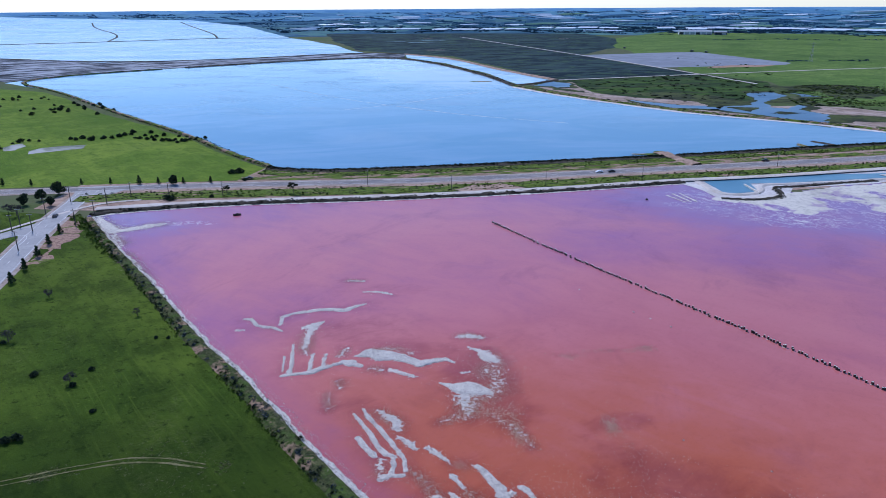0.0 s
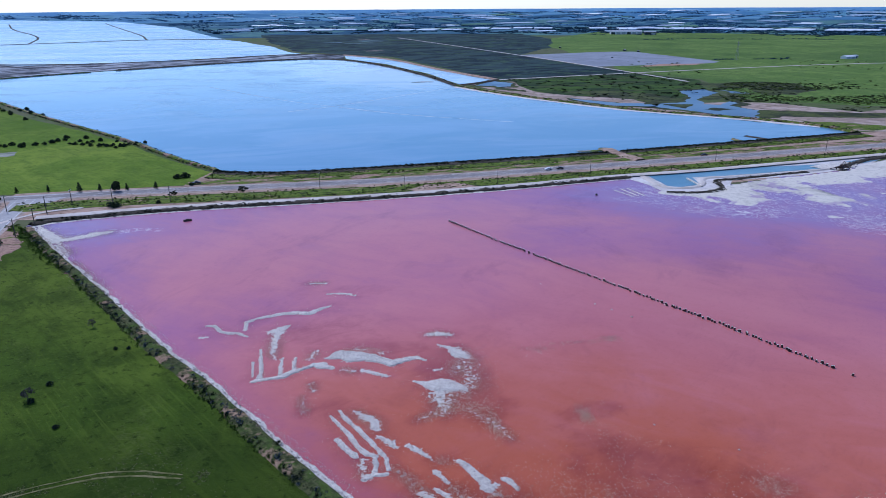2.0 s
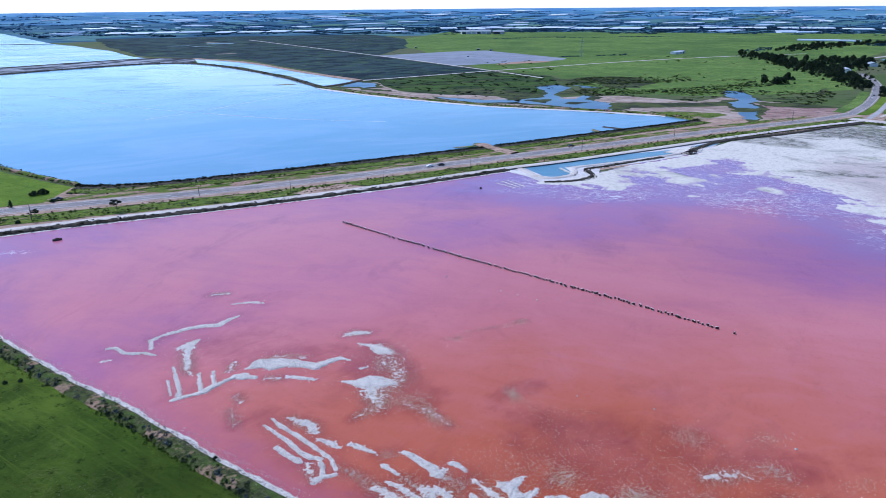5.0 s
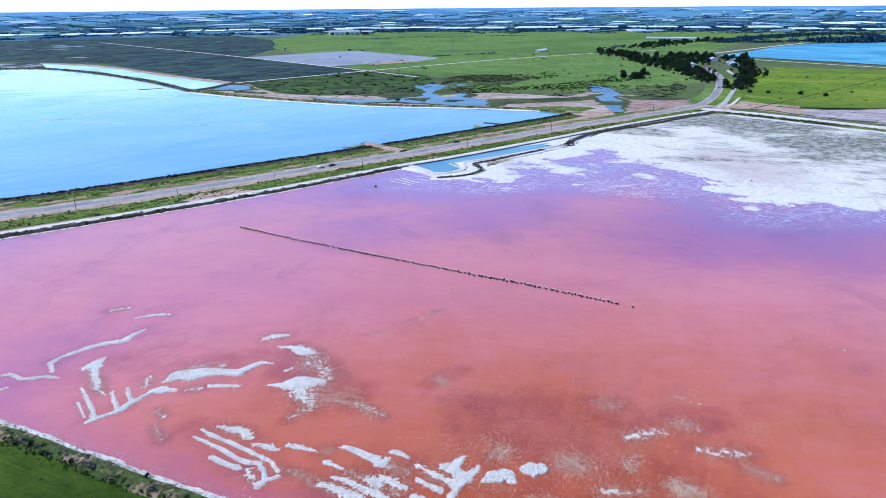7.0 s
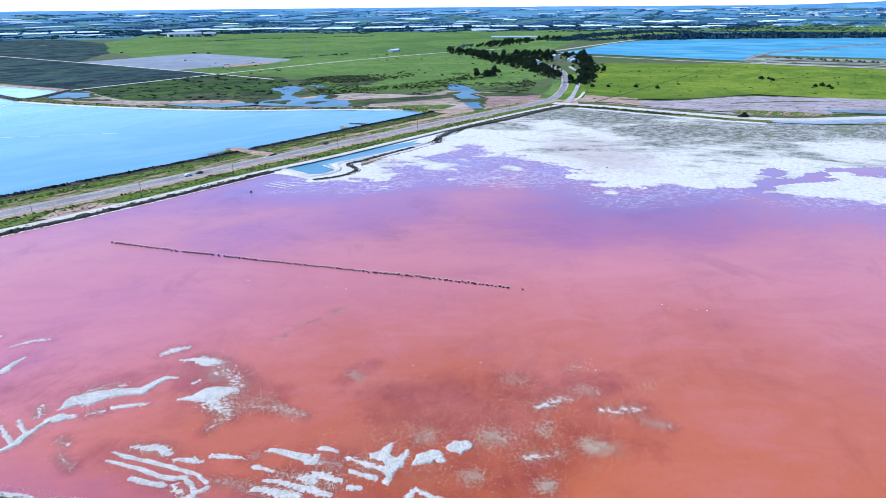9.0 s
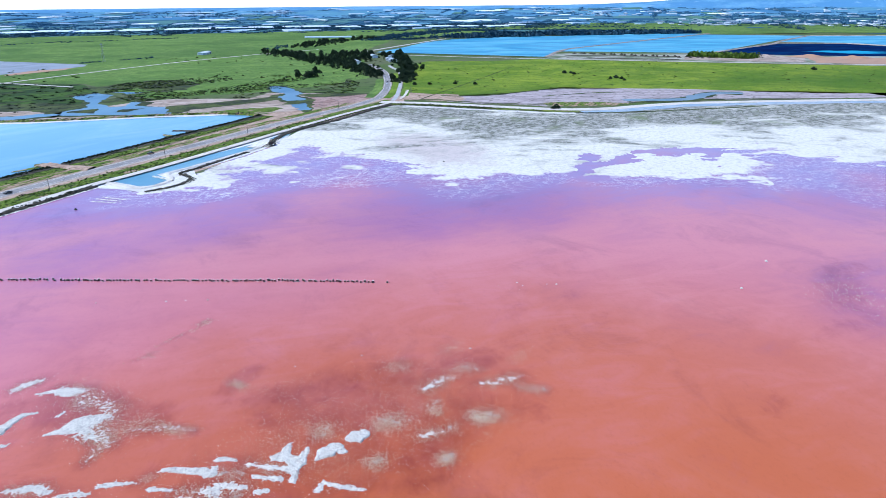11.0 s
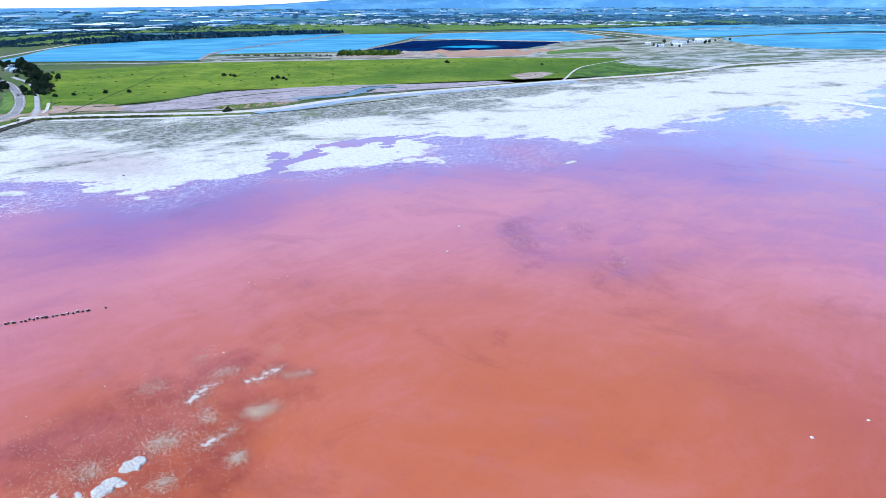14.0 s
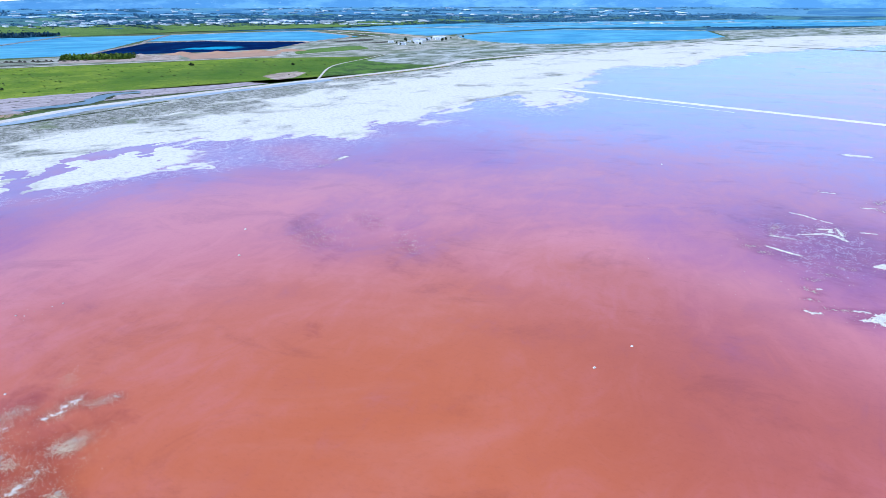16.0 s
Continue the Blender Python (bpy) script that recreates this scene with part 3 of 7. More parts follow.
def ribbon(name, pts, profile, mat, label="", category="", step=4.0, shake=0.0, size=6.0, parent=None, bumpy=0.0):
    """A strip along a line with a cross section of (offset to the left, height)."""
    c, n = along(pts, step)
    verts, m = [], len(profile)
    for j, (off, h) in enumerate(profile):
        wob = shake * fbm(c[:, 0] + 31 * j, c[:, 1], size) if shake else 0
        x, y = c[:, 0] + n[:, 0] * (off + wob), c[:, 1] + n[:, 1] * (off + wob)
        z = rise(x, y) + h + (bumpy * fbm(x, y, 2.5) * (0 < j < m - 1) if bumpy else 0)
        verts.append(np.stack([x, y, z], -1))
    v = np.stack(verts, 1).reshape(-1, 3)
    f = [(i * m + j, (i + 1) * m + j, (i + 1) * m + j + 1, i * m + j + 1)[::-1] for i in range(len(c) - 1) for j in range(m - 1)]
    if profile[0][0] < profile[-1][0]:
        f = [q[::-1] for q in f]
    ob = mesh_of(name, v, f, mat, parent)
    return tagged(ob, label, category, kind="" if parent else "structure")


def clump_cloud(seed, count, leaf, shape):
    """Loose leaf clumps: count bent quads of about leaf metres inside a unit-high shape(rng) -> place."""
    r = np.random.RandomState(seed)
    v, f = [], []
    for _ in range(count):
        p = np.array(shape(r))
        a, b = r.randn(3), r.randn(3)
        a /= np.linalg.norm(a)
        b -= a * (a @ b)
        b /= np.linalg.norm(b)
        s = leaf * (0.6 + 0.8 * r.rand())
        k = len(v)
        nrm = np.cross(a, b) * s * 0.35
        v += [p - a * s - b * s * .7, p + a * s * .8 - b * s * .6 + nrm, p + a * s + b * s * .7, p - a * s * .7 + b * s * .8 + nrm]
        f.append((k, k + 1, k + 2, k + 3))
    return np.array(v), np.array(f)


def scatter(name, places, template, mat, label, category, group=""):
    """Many small plants as one object: places rows of x, y, z, size, height factor."""
    v, f = template
    vs, fs = [], []
    r = np.random.RandomState(len(places))
    for i, (x, y, z, s, h) in enumerate(places):
        a = r.rand() * 6.283
        c, d = math.cos(a), math.sin(a)
        w = np.stack([(v[:, 0] * c - v[:, 1] * d) * s + x, (v[:, 0] * d + v[:, 1] * c) * s + y, v[:, 2] * s * h + z], -1)
        vs.append(w)
        fs.append(f + i * len(v))
    V, F = np.concatenate(vs), np.concatenate(fs)
    me = bpy.data.meshes.new(name)
    k = F.shape[1]
    me.vertices.add(len(V))
    me.vertices.foreach_set("co", V.ravel())
    me.loops.add(F.size)
    me.loops.foreach_set("vertex_index", F.ravel().astype(np.int32))
    me.polygons.add(len(F))
    me.polygons.foreach_set("loop_start", np.arange(0, F.size, k, dtype=np.int32))
    me.update(calc_edges=True)
    me.materials.append(mat)
    return tagged(new(name, me), label, category, group, "stuff")


def part(name, verts, faces, mat, parent, label=""):
    return tagged(mesh_of(name, verts, faces, mat, parent), label)


def box(x0, x1, y0, y1, z0, z1, taper=0.0):
    t = taper
    v = [(x0, y0, z0), (x1, y0, z0), (x1, y1, z0), (x0, y1, z0), (x0 + t, y0 + t, z1), (x1 - t, y0 + t, z1), (x1 - t, y1 - t, z1), (x0 + t, y1 - t, z1)]
    return v, [(3, 2, 1, 0), (4, 5, 6, 7), (0, 1, 5, 4), (1, 2, 6, 5), (2, 3, 7, 6), (3, 0, 4, 7)]


def join(*parts):
    v, f = [], []
    for pv, pf in parts:
        k = len(v)
        v += [tuple(p) for p in pv]
        f += [tuple(i + k for i in q) for q in pf]
    return v, f


def tube(path, radii, n=6):
    """A tapered limb through the places of path."""
    v, f = [], []
    for i, (p, r) in enumerate(zip(path, radii)):
        p = Vector(p)
        d = (Vector(path[min(i + 1, len(path) - 1)]) - Vector(path[max(i - 1, 0)])).normalized()
        a = d.orthogonal().normalized()
        b = d.cross(a)
        v += [tuple(p + (a * math.cos(6.2832 * j / n) + b * math.sin(6.2832 * j / n)) * r) for j in range(n)]
    for i in range(len(path) - 1):
        f += [(i * n + j, i * n + (j + 1) % n, (i + 1) * n + (j + 1) % n, (i + 1) * n + j) for j in range(n)]
    f += [tuple(reversed(range(n))), tuple(range((len(path) - 1) * n, len(path) * n))]
    return v, f


def ellipsoid(rx, ry, z0, rz, skew=0.0):
    def place(r):
        while True:
            p = r.rand(3) * 2 - 1
            d = p @ p
            if 0.25 < d < 1:
                break
        return p[0] * rx, p[1] * ry, z0 + p[2] * rz
    return place


BUSH = clump_cloud(3, 46, 0.20, lambda r: (lambda a, q, h: (math.cos(a) * q * math.sqrt(1 - h * h * .8), math.sin(a) * q * math.sqrt(1 - h * h * .8), h * 0.8))(r.rand() * 6.283, 0.35 + 0.65 * r.rand(), r.rand()))
TUFT = clump_cloud(5, 14, 0.30, lambda r: (lambda a, q, h: (math.cos(a) * q, math.sin(a) * q, h * 0.6))(r.rand() * 6.283, r.rand(), r.rand()))


# ---------------------------------------------------------------- ground
def build_ground():
    rings = [0] + list(np.geomspace(60, 2300, 22)) + list(np.linspace(2400, 4850, 36))
    n = 120
    v, f = [(0, 0, 0)], []
    for r in rings[1:]:
        for j in range(n):
            x, y = r * math.cos(6.28318 * j / n), r * math.sin(6.28318 * j / n)
            v.append((x, y, float(rise(x, y)) - (1.2 if r > 2300 else 0.0)))
    f += [(0, 1 + j, 1 + (j + 1) % n) for j in range(n)]
    for i in range(len(rings) - 2):
        a, b = 1 + i * n, 1 + (i + 1) * n
        f += [(a + j, b + j, b + (j + 1) % n, a + (j + 1) % n) for j in range(n)]
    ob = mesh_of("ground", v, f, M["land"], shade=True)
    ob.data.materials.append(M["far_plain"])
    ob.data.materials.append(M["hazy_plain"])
    # Outer rings take the colours with more painted haze.
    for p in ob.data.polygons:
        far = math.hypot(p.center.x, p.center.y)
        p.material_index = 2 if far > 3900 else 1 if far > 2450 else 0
    return tagged(ob, "flat coastal plain of dark green scrub", "ground", kind="structure")


build_ground()

M["scald"] = mottled("salt_scald", (0.44, 0.44, 0.405), (0.13, 0.155, 0.095), (0.05, 0.075, 0.03), 0.014, 0.04, stretch=(1, 1.8, 1), turn=-60).m
M["verge_patch"] = mottled("green_scrub_patch", (0.10, 0.185, 0.025), (0.045, 0.085, 0.02), (0.15, 0.17, 0.07), 0.03, 0.12, bump=0.4).m

# outlines of the water and the land, in metres
LAKE_NORTH = [(-177, 330), (-168, 337), (-115, 350), (-56, 355), (5, 362), (69, 373), (143, 390)]
LAKE_WEST = [(-177, 330), (-148, 290), (-121, 255), (-98, 224), (-80, 199), (-65, 181), (-52, 165), (-41, 150), (-30, 135), (-18, 120),
             (4, 92), (8, 40), (-15, -60), (-60, -200), (-300, -700)]
SALT_EDGE = [(152, 354), (160, 350), (170, 344), (182, 336), (202, 349), (226, 358), (230, 345), (223, 325), (239, 329), (245, 339), (240, 355), (249, 366), (262, 366), (271, 361),
             (287, 370), (289, 360), (277, 335), (282, 326), (292, 310), (290, 283), (268, 246), (264, 223), (291, 210), (311, 192), (328, 166), (323, 150), (336, 127), (349, 110), (357, 83)]
SALT_EDGE += [(391, 59), (430, 82), (445, 90), (456, 75), (450, 49), (458, 9), (422, -31), (455, -53), (512, -54), (489, -103), (540, -135), (600, -188), (628, -236), (528, -222), (545, -262), (625, -302),
              (738, -384), (834, -440), (901, -522), (897, -608), (924, -675), (1028, -754), (1101, -899), (1241, -1363), (1250, -1700)]
LAGOONS = [([(322, 158), (347, 173), (368, 178), (387, 187)], 8), ([(345, 166), (368, 156), (384, 160), (409, 160), (416, 144), (430, 130), (444, 119)], 7), ([(444, 119), (424, 113), (402, 107), (390, 104)], 5)]
SALT_OUT = [(1640, -1800), (1640, -1500), (1480, -1100), (1228, -569), (1125, -331), (1006, -251), (928, -149), (863, -48), (732, 118), (650, 205), (570, 270),
            (556, 300), (540, 372), (505, 450), (450, 443), (397, 432), (340, 425), (300, 405), (285, 396), (250, 384), (200, 376)]
LAKE = LAKE_NORTH + [(150, 352), (186, 362), (230, 380), (285, 392), (330, 425), (505, 455), (540, 372), (570, 270), (650, 206), (732, 118), (863, -49), (1006, -251), (1228, -569),
                     (1480, -1100), (1640, -1500), (1640, -1800), (-300, -1800), (-300, -700)] + LAKE_WEST[:0:-1][1:]
POND = [(-112, 439), (-81, 429), (-28, 435), (45, 448), (123, 462), (156, 468), (262, 492), (330, 507), (376, 518), (366, 555), (315, 606), (251, 654),
        (212, 700), (165, 765), (141, 800), (93, 897), (67, 1032), (0, 1237), (-80, 1390), (-160, 1412), (-299, 1324), (-446, 1203), (-560, 1101),
        (-612, 980), (-481, 870), (-329, 688), (-196, 546), (-157, 489)]
ROAD = [(-420, 366), (-253, 379), (-205, 385), (-161, 391), (-102, 395), (-28, 399), (40, 408), (147, 428), (254, 447), (329, 462), (406, 474), (484, 484),
        (535, 500), (610, 548), (694, 615), (789, 699), (860, 790)]
BRANCH = [(-203, 382), (-195, 330), (-187, 292), (-178, 256), (-160, 175), (-120, 0)]
CREST = [(-181, 343), (-118, 356), (-57, 361), (5, 368), (70, 379), (140, 396), (178, 400), (240, 413), (300, 426), (345, 436), (430, 452), (505, 462)]


# crust that breaks the water: lines of x, y and half width, and how torn each is
RIDGES = [
    ([(-67.4, 209.4, 0.70), (-64.7, 209.1, 0.90), (-62.0, 204.7, 0.90), (-59.1, 203.4, 1.00), (-56.1, 202.8, 0.80), (-52.7, 200.2, 0.40)], 0.35),
    ([(-66.9, 200.8, 0.90), (-65.3, 201.3, 0.60)], 0.60),
    ([(-54.2, 205.1, 0.70), (-54.8, 210.8, 0.80), (-51.9, 213.5, 1.00), (-47.1, 215.2, 1.20), (-43.3, 216.7, 1.20), (-38.6, 217.0, 1.30), (-34.4, 215.9, 1.60), (-31.0, 219.2, 1.00), (-27.5, 221.3, 0.40)], 0.45),
    ([(-29.0, 231.9, 0.50), (-24.2, 232.2, 0.80), (-18.8, 229.7, 0.40)], 0.60),
    ([(-36.7, 243.2, 0.50), (-30.7, 242.4, 0.50)], 0.90),
    ([(-46.0, 202.8, 1.20), (-43.5, 203.3, 2.00), (-40.7, 206.8, 0.90)], 0.60),
    ([(-43.6, 201.0, 1.30), (-43.3, 195.0, 1.00), (-43.0, 189.5, 0.70)], 0.80),
]
RIDGES += [
    ([(-43.3, 190.5, 0.80), (-42.4, 185.2, 0.70)], 1.30),
    ([(-48.2, 183.3, 0.35), (-47.5, 178.9, 0.40), (-46.9, 174.7, 0.30)], 0.35),
    ([(-47.0, 190.9, 0.50), (-45.8, 183.2, 0.65), (-44.8, 177.5, 0.65), (-44.7, 173.5, 0.80)], 0.35),
    ([(-46.4, 171.7, 0.80), (-44.7, 172.4, 1.00), (-41.2, 173.0, 1.10), (-38.3, 173.8, 1.60), (-35.8, 175.9, 1.20), (-32.9, 177.6, 1.10), (-30.0, 179.5, 1.60), (-27.3, 178.6, 1.90), (-24.7, 177.2, 1.20)], 0.35),
    ([(-39.7, 184.5, 0.50), (-39.5, 179.7, 0.65), (-39.2, 175.1, 0.90)], 0.45),
    ([(-35.7, 184.7, 0.50), (-35.7, 179.1, 0.65), (-35.1, 176.5, 0.70)], 0.45),
    ([(-29.9, 188.2, 0.45), (-31.4, 183.1, 0.55)], 0.90),
]
RIDGES += [
    ([(-26.8, 183.1, 0.50), (-23.0, 184.3, 2.60), (-19.4, 183.6, 3.20), (-14.9, 183.2, 2.60), (-10.8, 180.9, 1.80), (-6.8, 178.0, 2.00), (-3.3, 180.0, 1.50), (0.2, 181.0, 1.30), (2.9, 179.0, 0.50)], 0.40),
    ([(-21.3, 175.7, 0.80), (-17.9, 174.9, 0.90)], 1.10),
    ([(-15.4, 174.6, 0.90), (-11.7, 172.9, 1.00), (-8.4, 170.8, 0.70)], 0.60),
    ([(5.0, 195.8, 0.90), (8.0, 196.2, 1.20), (12.0, 194.6, 0.80)], 0.80),
    ([(7.7, 188.3, 0.60), (11.0, 185.8, 1.00), (13.2, 181.8, 2.00), (15.4, 179.8, 1.40)], 0.60),
    ([(13.5, 178.3, 1.10), (12.2, 173.7, 1.20), (11.1, 170.7, 1.00)], 1.20),
    ([(5.3, 172.9, 0.50), (7.2, 173.2, 0.50)], 0.50),
]
RIDGES += [
    ([(-0.9, 167.2, 0.40), (2.5, 165.3, 2.00), (6.0, 164.6, 3.40), (9.4, 163.5, 2.60), (12.6, 161.9, 1.20)], 0.45),
    ([(5.0, 160.2, 1.80), (5.5, 155.6, 1.20), (6.0, 153.3, 0.80)], 1.00),
    ([(6.7, 161.0, 2.00), (10.9, 159.7, 1.80), (14.6, 162.5, 1.20)], 1.50),
    ([(-23.3, 152.2, 0.45), (-21.2, 148.4, 0.65), (-18.3, 143.5, 0.80), (-16.3, 138.8, 0.85), (-13.8, 135.3, 0.85), (-11.8, 134.3, 0.70)], 0.35),
    ([(-21.2, 154.4, 0.55), (-19.0, 150.0, 0.80), (-16.3, 145.7, 0.80), (-13.8, 141.5, 0.80), (-11.2, 136.8, 0.80), (-9.4, 133.5, 0.70), (-8.9, 129.1, 0.50)], 0.35),
    ([(-17.3, 153.6, 0.50), (-15.2, 151.4, 1.00), (-12.6, 149.0, 1.50), (-11.5, 145.0, 1.00)], 0.70),
]
RIDGES += [
    ([(-11.2, 141.9, 0.60), (-8.3, 139.4, 1.20), (-6.9, 137.2, 0.50)], 0.60),
    ([(-21.2, 141.9, 0.80), (-19.3, 138.4, 1.05), (-16.5, 134.6, 0.95)], 0.35),
    ([(-11.9, 134.1, 0.90), (-11.6, 130.6, 0.90), (-12.0, 127.9, 0.90)], 0.35),
    ([(-14.5, 126.1, 0.60), (-12.3, 127.5, 1.00), (-9.3, 127.6, 0.70)], 0.35),
    ([(-15.0, 133.3, 0.60), (-14.5, 129.3, 0.75), (-14.0, 126.6, 0.60)], 0.90),
    ([(-4.2, 137.6, 0.70), (-2.2, 135.9, 0.80), (0.7, 132.8, 0.60)], 0.60),
    ([(7.7, 130.6, 0.80), (9.8, 127.1, 1.10), (12.0, 123.3, 1.40), (13.1, 120.5, 2.00), (14.6, 121.6, 0.80)], 0.45),
    ([(1.5, 127.5, 0.70), (3.0, 125.3, 0.75), (4.2, 123.2, 0.50)], 0.50),
]
RIDGES += [
    ([(1.5, 121.3, 0.70), (3.8, 118.2, 0.90), (5.9, 114.6, 1.00), (7.9, 111.2, 1.10), (9.4, 108.1, 0.90)], 0.50),
    ([(-2.1, 120.5, 0.60), (-0.0, 118.2, 1.40), (1.8, 115.3, 1.60), (3.9, 112.2, 1.40)], 0.70),
    ([(8.5, 116.3, 1.20), (9.3, 114.6, 1.50), (11.5, 115.5, 1.10), (13.1, 111.8, 1.10), (14.1, 110.1, 0.70)], 0.80),
    ([(17.0, 123.2, 1.00), (18.3, 121.9, 0.90), (19.2, 119.3, 0.50)], 0.45),
    ([(17.7, 111.7, 0.80), (18.8, 108.9, 0.90), (20.4, 105.9, 0.80)], 0.50),
    ([(14.3, 106.9, 0.90), (16.0, 105.2, 0.70)], 0.50),
    ([(19.9, 116.3, 0.60), (21.3, 111.7, 0.80), (23.0, 108.8, 1.10), (24.3, 106.5, 1.40)], 0.70),
]
RIDGES += [
    ([(25.0, 112.6, 1.40), (26.5, 111.4, 2.00), (28.8, 112.6, 1.40), (30.7, 113.9, 0.60)], 0.50),
    ([(26.2, 110.8, 1.50), (26.8, 107.1, 2.20), (24.1, 105.0, 1.30), (21.4, 103.0, 0.90)], 0.40),
    ([(27.2, 106.9, 1.30), (30.0, 107.8, 0.90), (32.0, 108.9, 0.50)], 0.60),
    ([(30.7, 104.1, 1.20), (33.1, 104.1, 2.30), (35.9, 103.0, 2.20), (35.7, 100.9, 1.20)], 0.35),
    ([(40.9, 102.9, 1.80), (42.0, 102.3, 2.90), (43.4, 101.5, 2.20)], 0.35),
    ([(36.7, 109.8, 0.90), (39.6, 111.1, 1.20), (41.7, 110.9, 0.70)], 1.40),
    ([(52.1, 101.8, 1.20), (52.6, 98.7, 1.80), (53.6, 96.0, 1.00)], 1.50),
    ([(69.0, 100.9, 1.00), (71.8, 100.5, 1.80), (75.3, 99.6, 1.30)], 0.70),
]
RIDGES += [
    ([(77.3, 100.1, 0.80), (78.4, 97.9, 0.70)], 1.00),
    ([(81.9, 100.2, 0.80), (85.7, 98.7, 1.40), (86.2, 94.2, 1.00)], 1.20),
    ([(62.5, 93.8, 0.90), (65.8, 94.8, 0.90)], 1.40),
    ([(80.5, 89.6, 0.90), (81.7, 88.0, 1.30), (82.6, 85.6, 0.80)], 0.90),
    ([(85.1, 86.1, 1.10), (86.5, 84.4, 1.50), (89.3, 82.4, 0.80)], 0.90),
    ([(84.2, 80.1, 0.50), (86.2, 76.3, 0.80), (87.2, 73.2, 0.50)], 1.30),
    ([(51.0, 88.8, 1.00), (52.9, 87.8, 1.30), (54.9, 85.8, 0.90)], 0.90),
    ([(56.7, 85.3, 0.80), (58.4, 84.8, 0.70)], 1.40),
    ([(67.2, 83.7, 0.80), (66.8, 81.4, 1.00), (68.4, 78.5, 1.10), (69.6, 76.6, 0.80)], 1.50),
]
CRUSTS = [
    ([(148.0, -166.5, 0.70), (146.8, -171.2, 1.40)], 1.20),
    ([(145.3, -176.7, 0.70), (140.5, -178.5, 0.80), (135.9, -180.1, 1.00), (131.2, -182.2, 0.50)], 0.50),
    ([(140.1, -169.3, 1.40), (138.0, -172.0, 0.90)], 1.50),
    ([(156.3, -187.2, 0.70), (166.3, -196.9, 0.60), (167.7, -200.6, 0.60)], 1.20),
    ([(156.7, -188.1, 0.70), (153.6, -191.4, 0.70), (149.6, -195.0, 0.50)], 0.80),
    ([(155.2, -201.0, 0.50), (153.7, -206.9, 0.80), (153.0, -212.2, 1.00), (149.6, -215.2, 1.30), (145.8, -215.2, 1.30), (141.3, -215.1, 0.50)], 0.70),
    ([(159.6, -214.5, 0.60), (157.5, -220.0, 1.00), (153.3, -217.3, 0.90)], 0.80),
    ([(158.1, -224.2, 0.60), (148.1, -218.6, 0.80)], 0.80),
    ([(184.4, -221.2, 0.40), (179.7, -224.4, 0.60), (171.9, -225.4, 0.50)], 0.60),
]
CRUSTS += [
    ([(169.2, -226.1, 0.60), (165.1, -228.1, 0.60)], 0.60),
    ([(213.0, -265.4, 0.50), (208.0, -270.3, 0.50)], 0.80),
    ([(181.5, -262.8, 0.70), (179.0, -267.8, 0.70)], 0.70),
    ([(178.3, -267.2, 0.70), (172.3, -267.4, 0.80)], 1.20),
    ([(186.2, -276.5, 1.80), (186.8, -282.3, 2.00)], 1.20),
    ([(149.8, -230.5, 0.60), (146.4, -235.1, 0.70)], 0.60),
    ([(113.2, -201.8, 1.20), (112.2, -205.7, 3.40), (110.1, -208.9, 2.60)], 0.35),
    ([(102.5, -159.0, 0.70), (98.6, -160.4, 0.70)], 1.20),
    ([(109.5, -166.1, 0.50), (107.6, -168.9, 0.50)], 1.30),
    ([(100.8, -162.9, 0.50), (100.5, -164.1, 0.50)], 0.40),
    ([(86.9, -145.1, 0.50), (84.3, -146.0, 0.70), (83.0, -148.9, 0.50)], 0.60),
    ([(85.7, -152.7, 0.50), (84.2, -156.8, 0.60), (81.9, -160.1, 0.60)], 1.40),
]
CRUSTS += [
    ([(81.5, -161.6, 0.80), (79.3, -165.0, 0.70)], 0.80),
    ([(75.0, -158.0, 0.70), (73.8, -161.3, 1.30), (74.5, -166.5, 2.60), (75.0, -171.5, 2.60)], 0.70),
    ([(72.1, -162.3, 1.20), (70.3, -162.8, 1.40)], 0.80),
    ([(112.7, -176.0, 0.50), (110.0, -179.2, 0.50)], 1.30),
    ([(117.7, -186.4, 0.40), (112.3, -191.3, 0.40)], 1.30),
    ([(94.8, -152.9, 0.40), (91.8, -155.4, 0.40)], 1.20),
    ([(-172.9, 328.6, 1.20), (-164.5, 316.8, 2.50), (-156.2, 308.3, 2.50)], 0.90),
    ([(-156.8, 304.8, 1.60), (-148.8, 309.2, 2.20), (-141.9, 314.1, 2.40), (-136.0, 317.7, 1.00)], 1.00),
    ([(-161.7, 312.0, 2.00), (-149.6, 296.2, 1.80), (-142.7, 286.4, 1.20)], 1.10),
    ([(-137.5, 275.8, 1.20), (-127.6, 263.0, 1.20), (-114.1, 245.1, 1.20)], 1.20),
]
CRUSTS += [
    ([(123.5, 363.7, 0.50), (129.3, 350.0, 0.50)], 0.40),
    ([(128.0, 366.4, 0.50), (132.4, 350.3, 0.50)], 0.40),
    ([(132.0, 367.2, 0.50), (135.7, 351.1, 0.50)], 0.40),
    ([(372.0, -22.0, 1.20), (362.0, -14.0, 1.20)], 1.30),
    ([(350.0, -6.0, 0.90), (346.0, -2.0, 0.90)], 1.50),
    ([(288.0, -354.0, 2.50), (280.0, -362.0, 2.50)], 0.80),
    ([(365.0, -17.0, 1.60), (372.0, -22.0, 1.60)], 0.80),
    ([(22.0, 96.0, 0.75), (25.0, 97.0, 0.75), (26.0, 93.0, 0.75), (28.0, 88.0, 0.60)], 0.50),
    ([(47.0, 79.0, 1.10), (48.5, 78.5, 1.00)], 1.10),
    ([(67.0, 80.0, 1.20), (68.5, 79.5, 1.00)], 1.40),
    ([(37.0, 92.0, 1.20), (38.0, 91.5, 1.00)], 1.40),
]
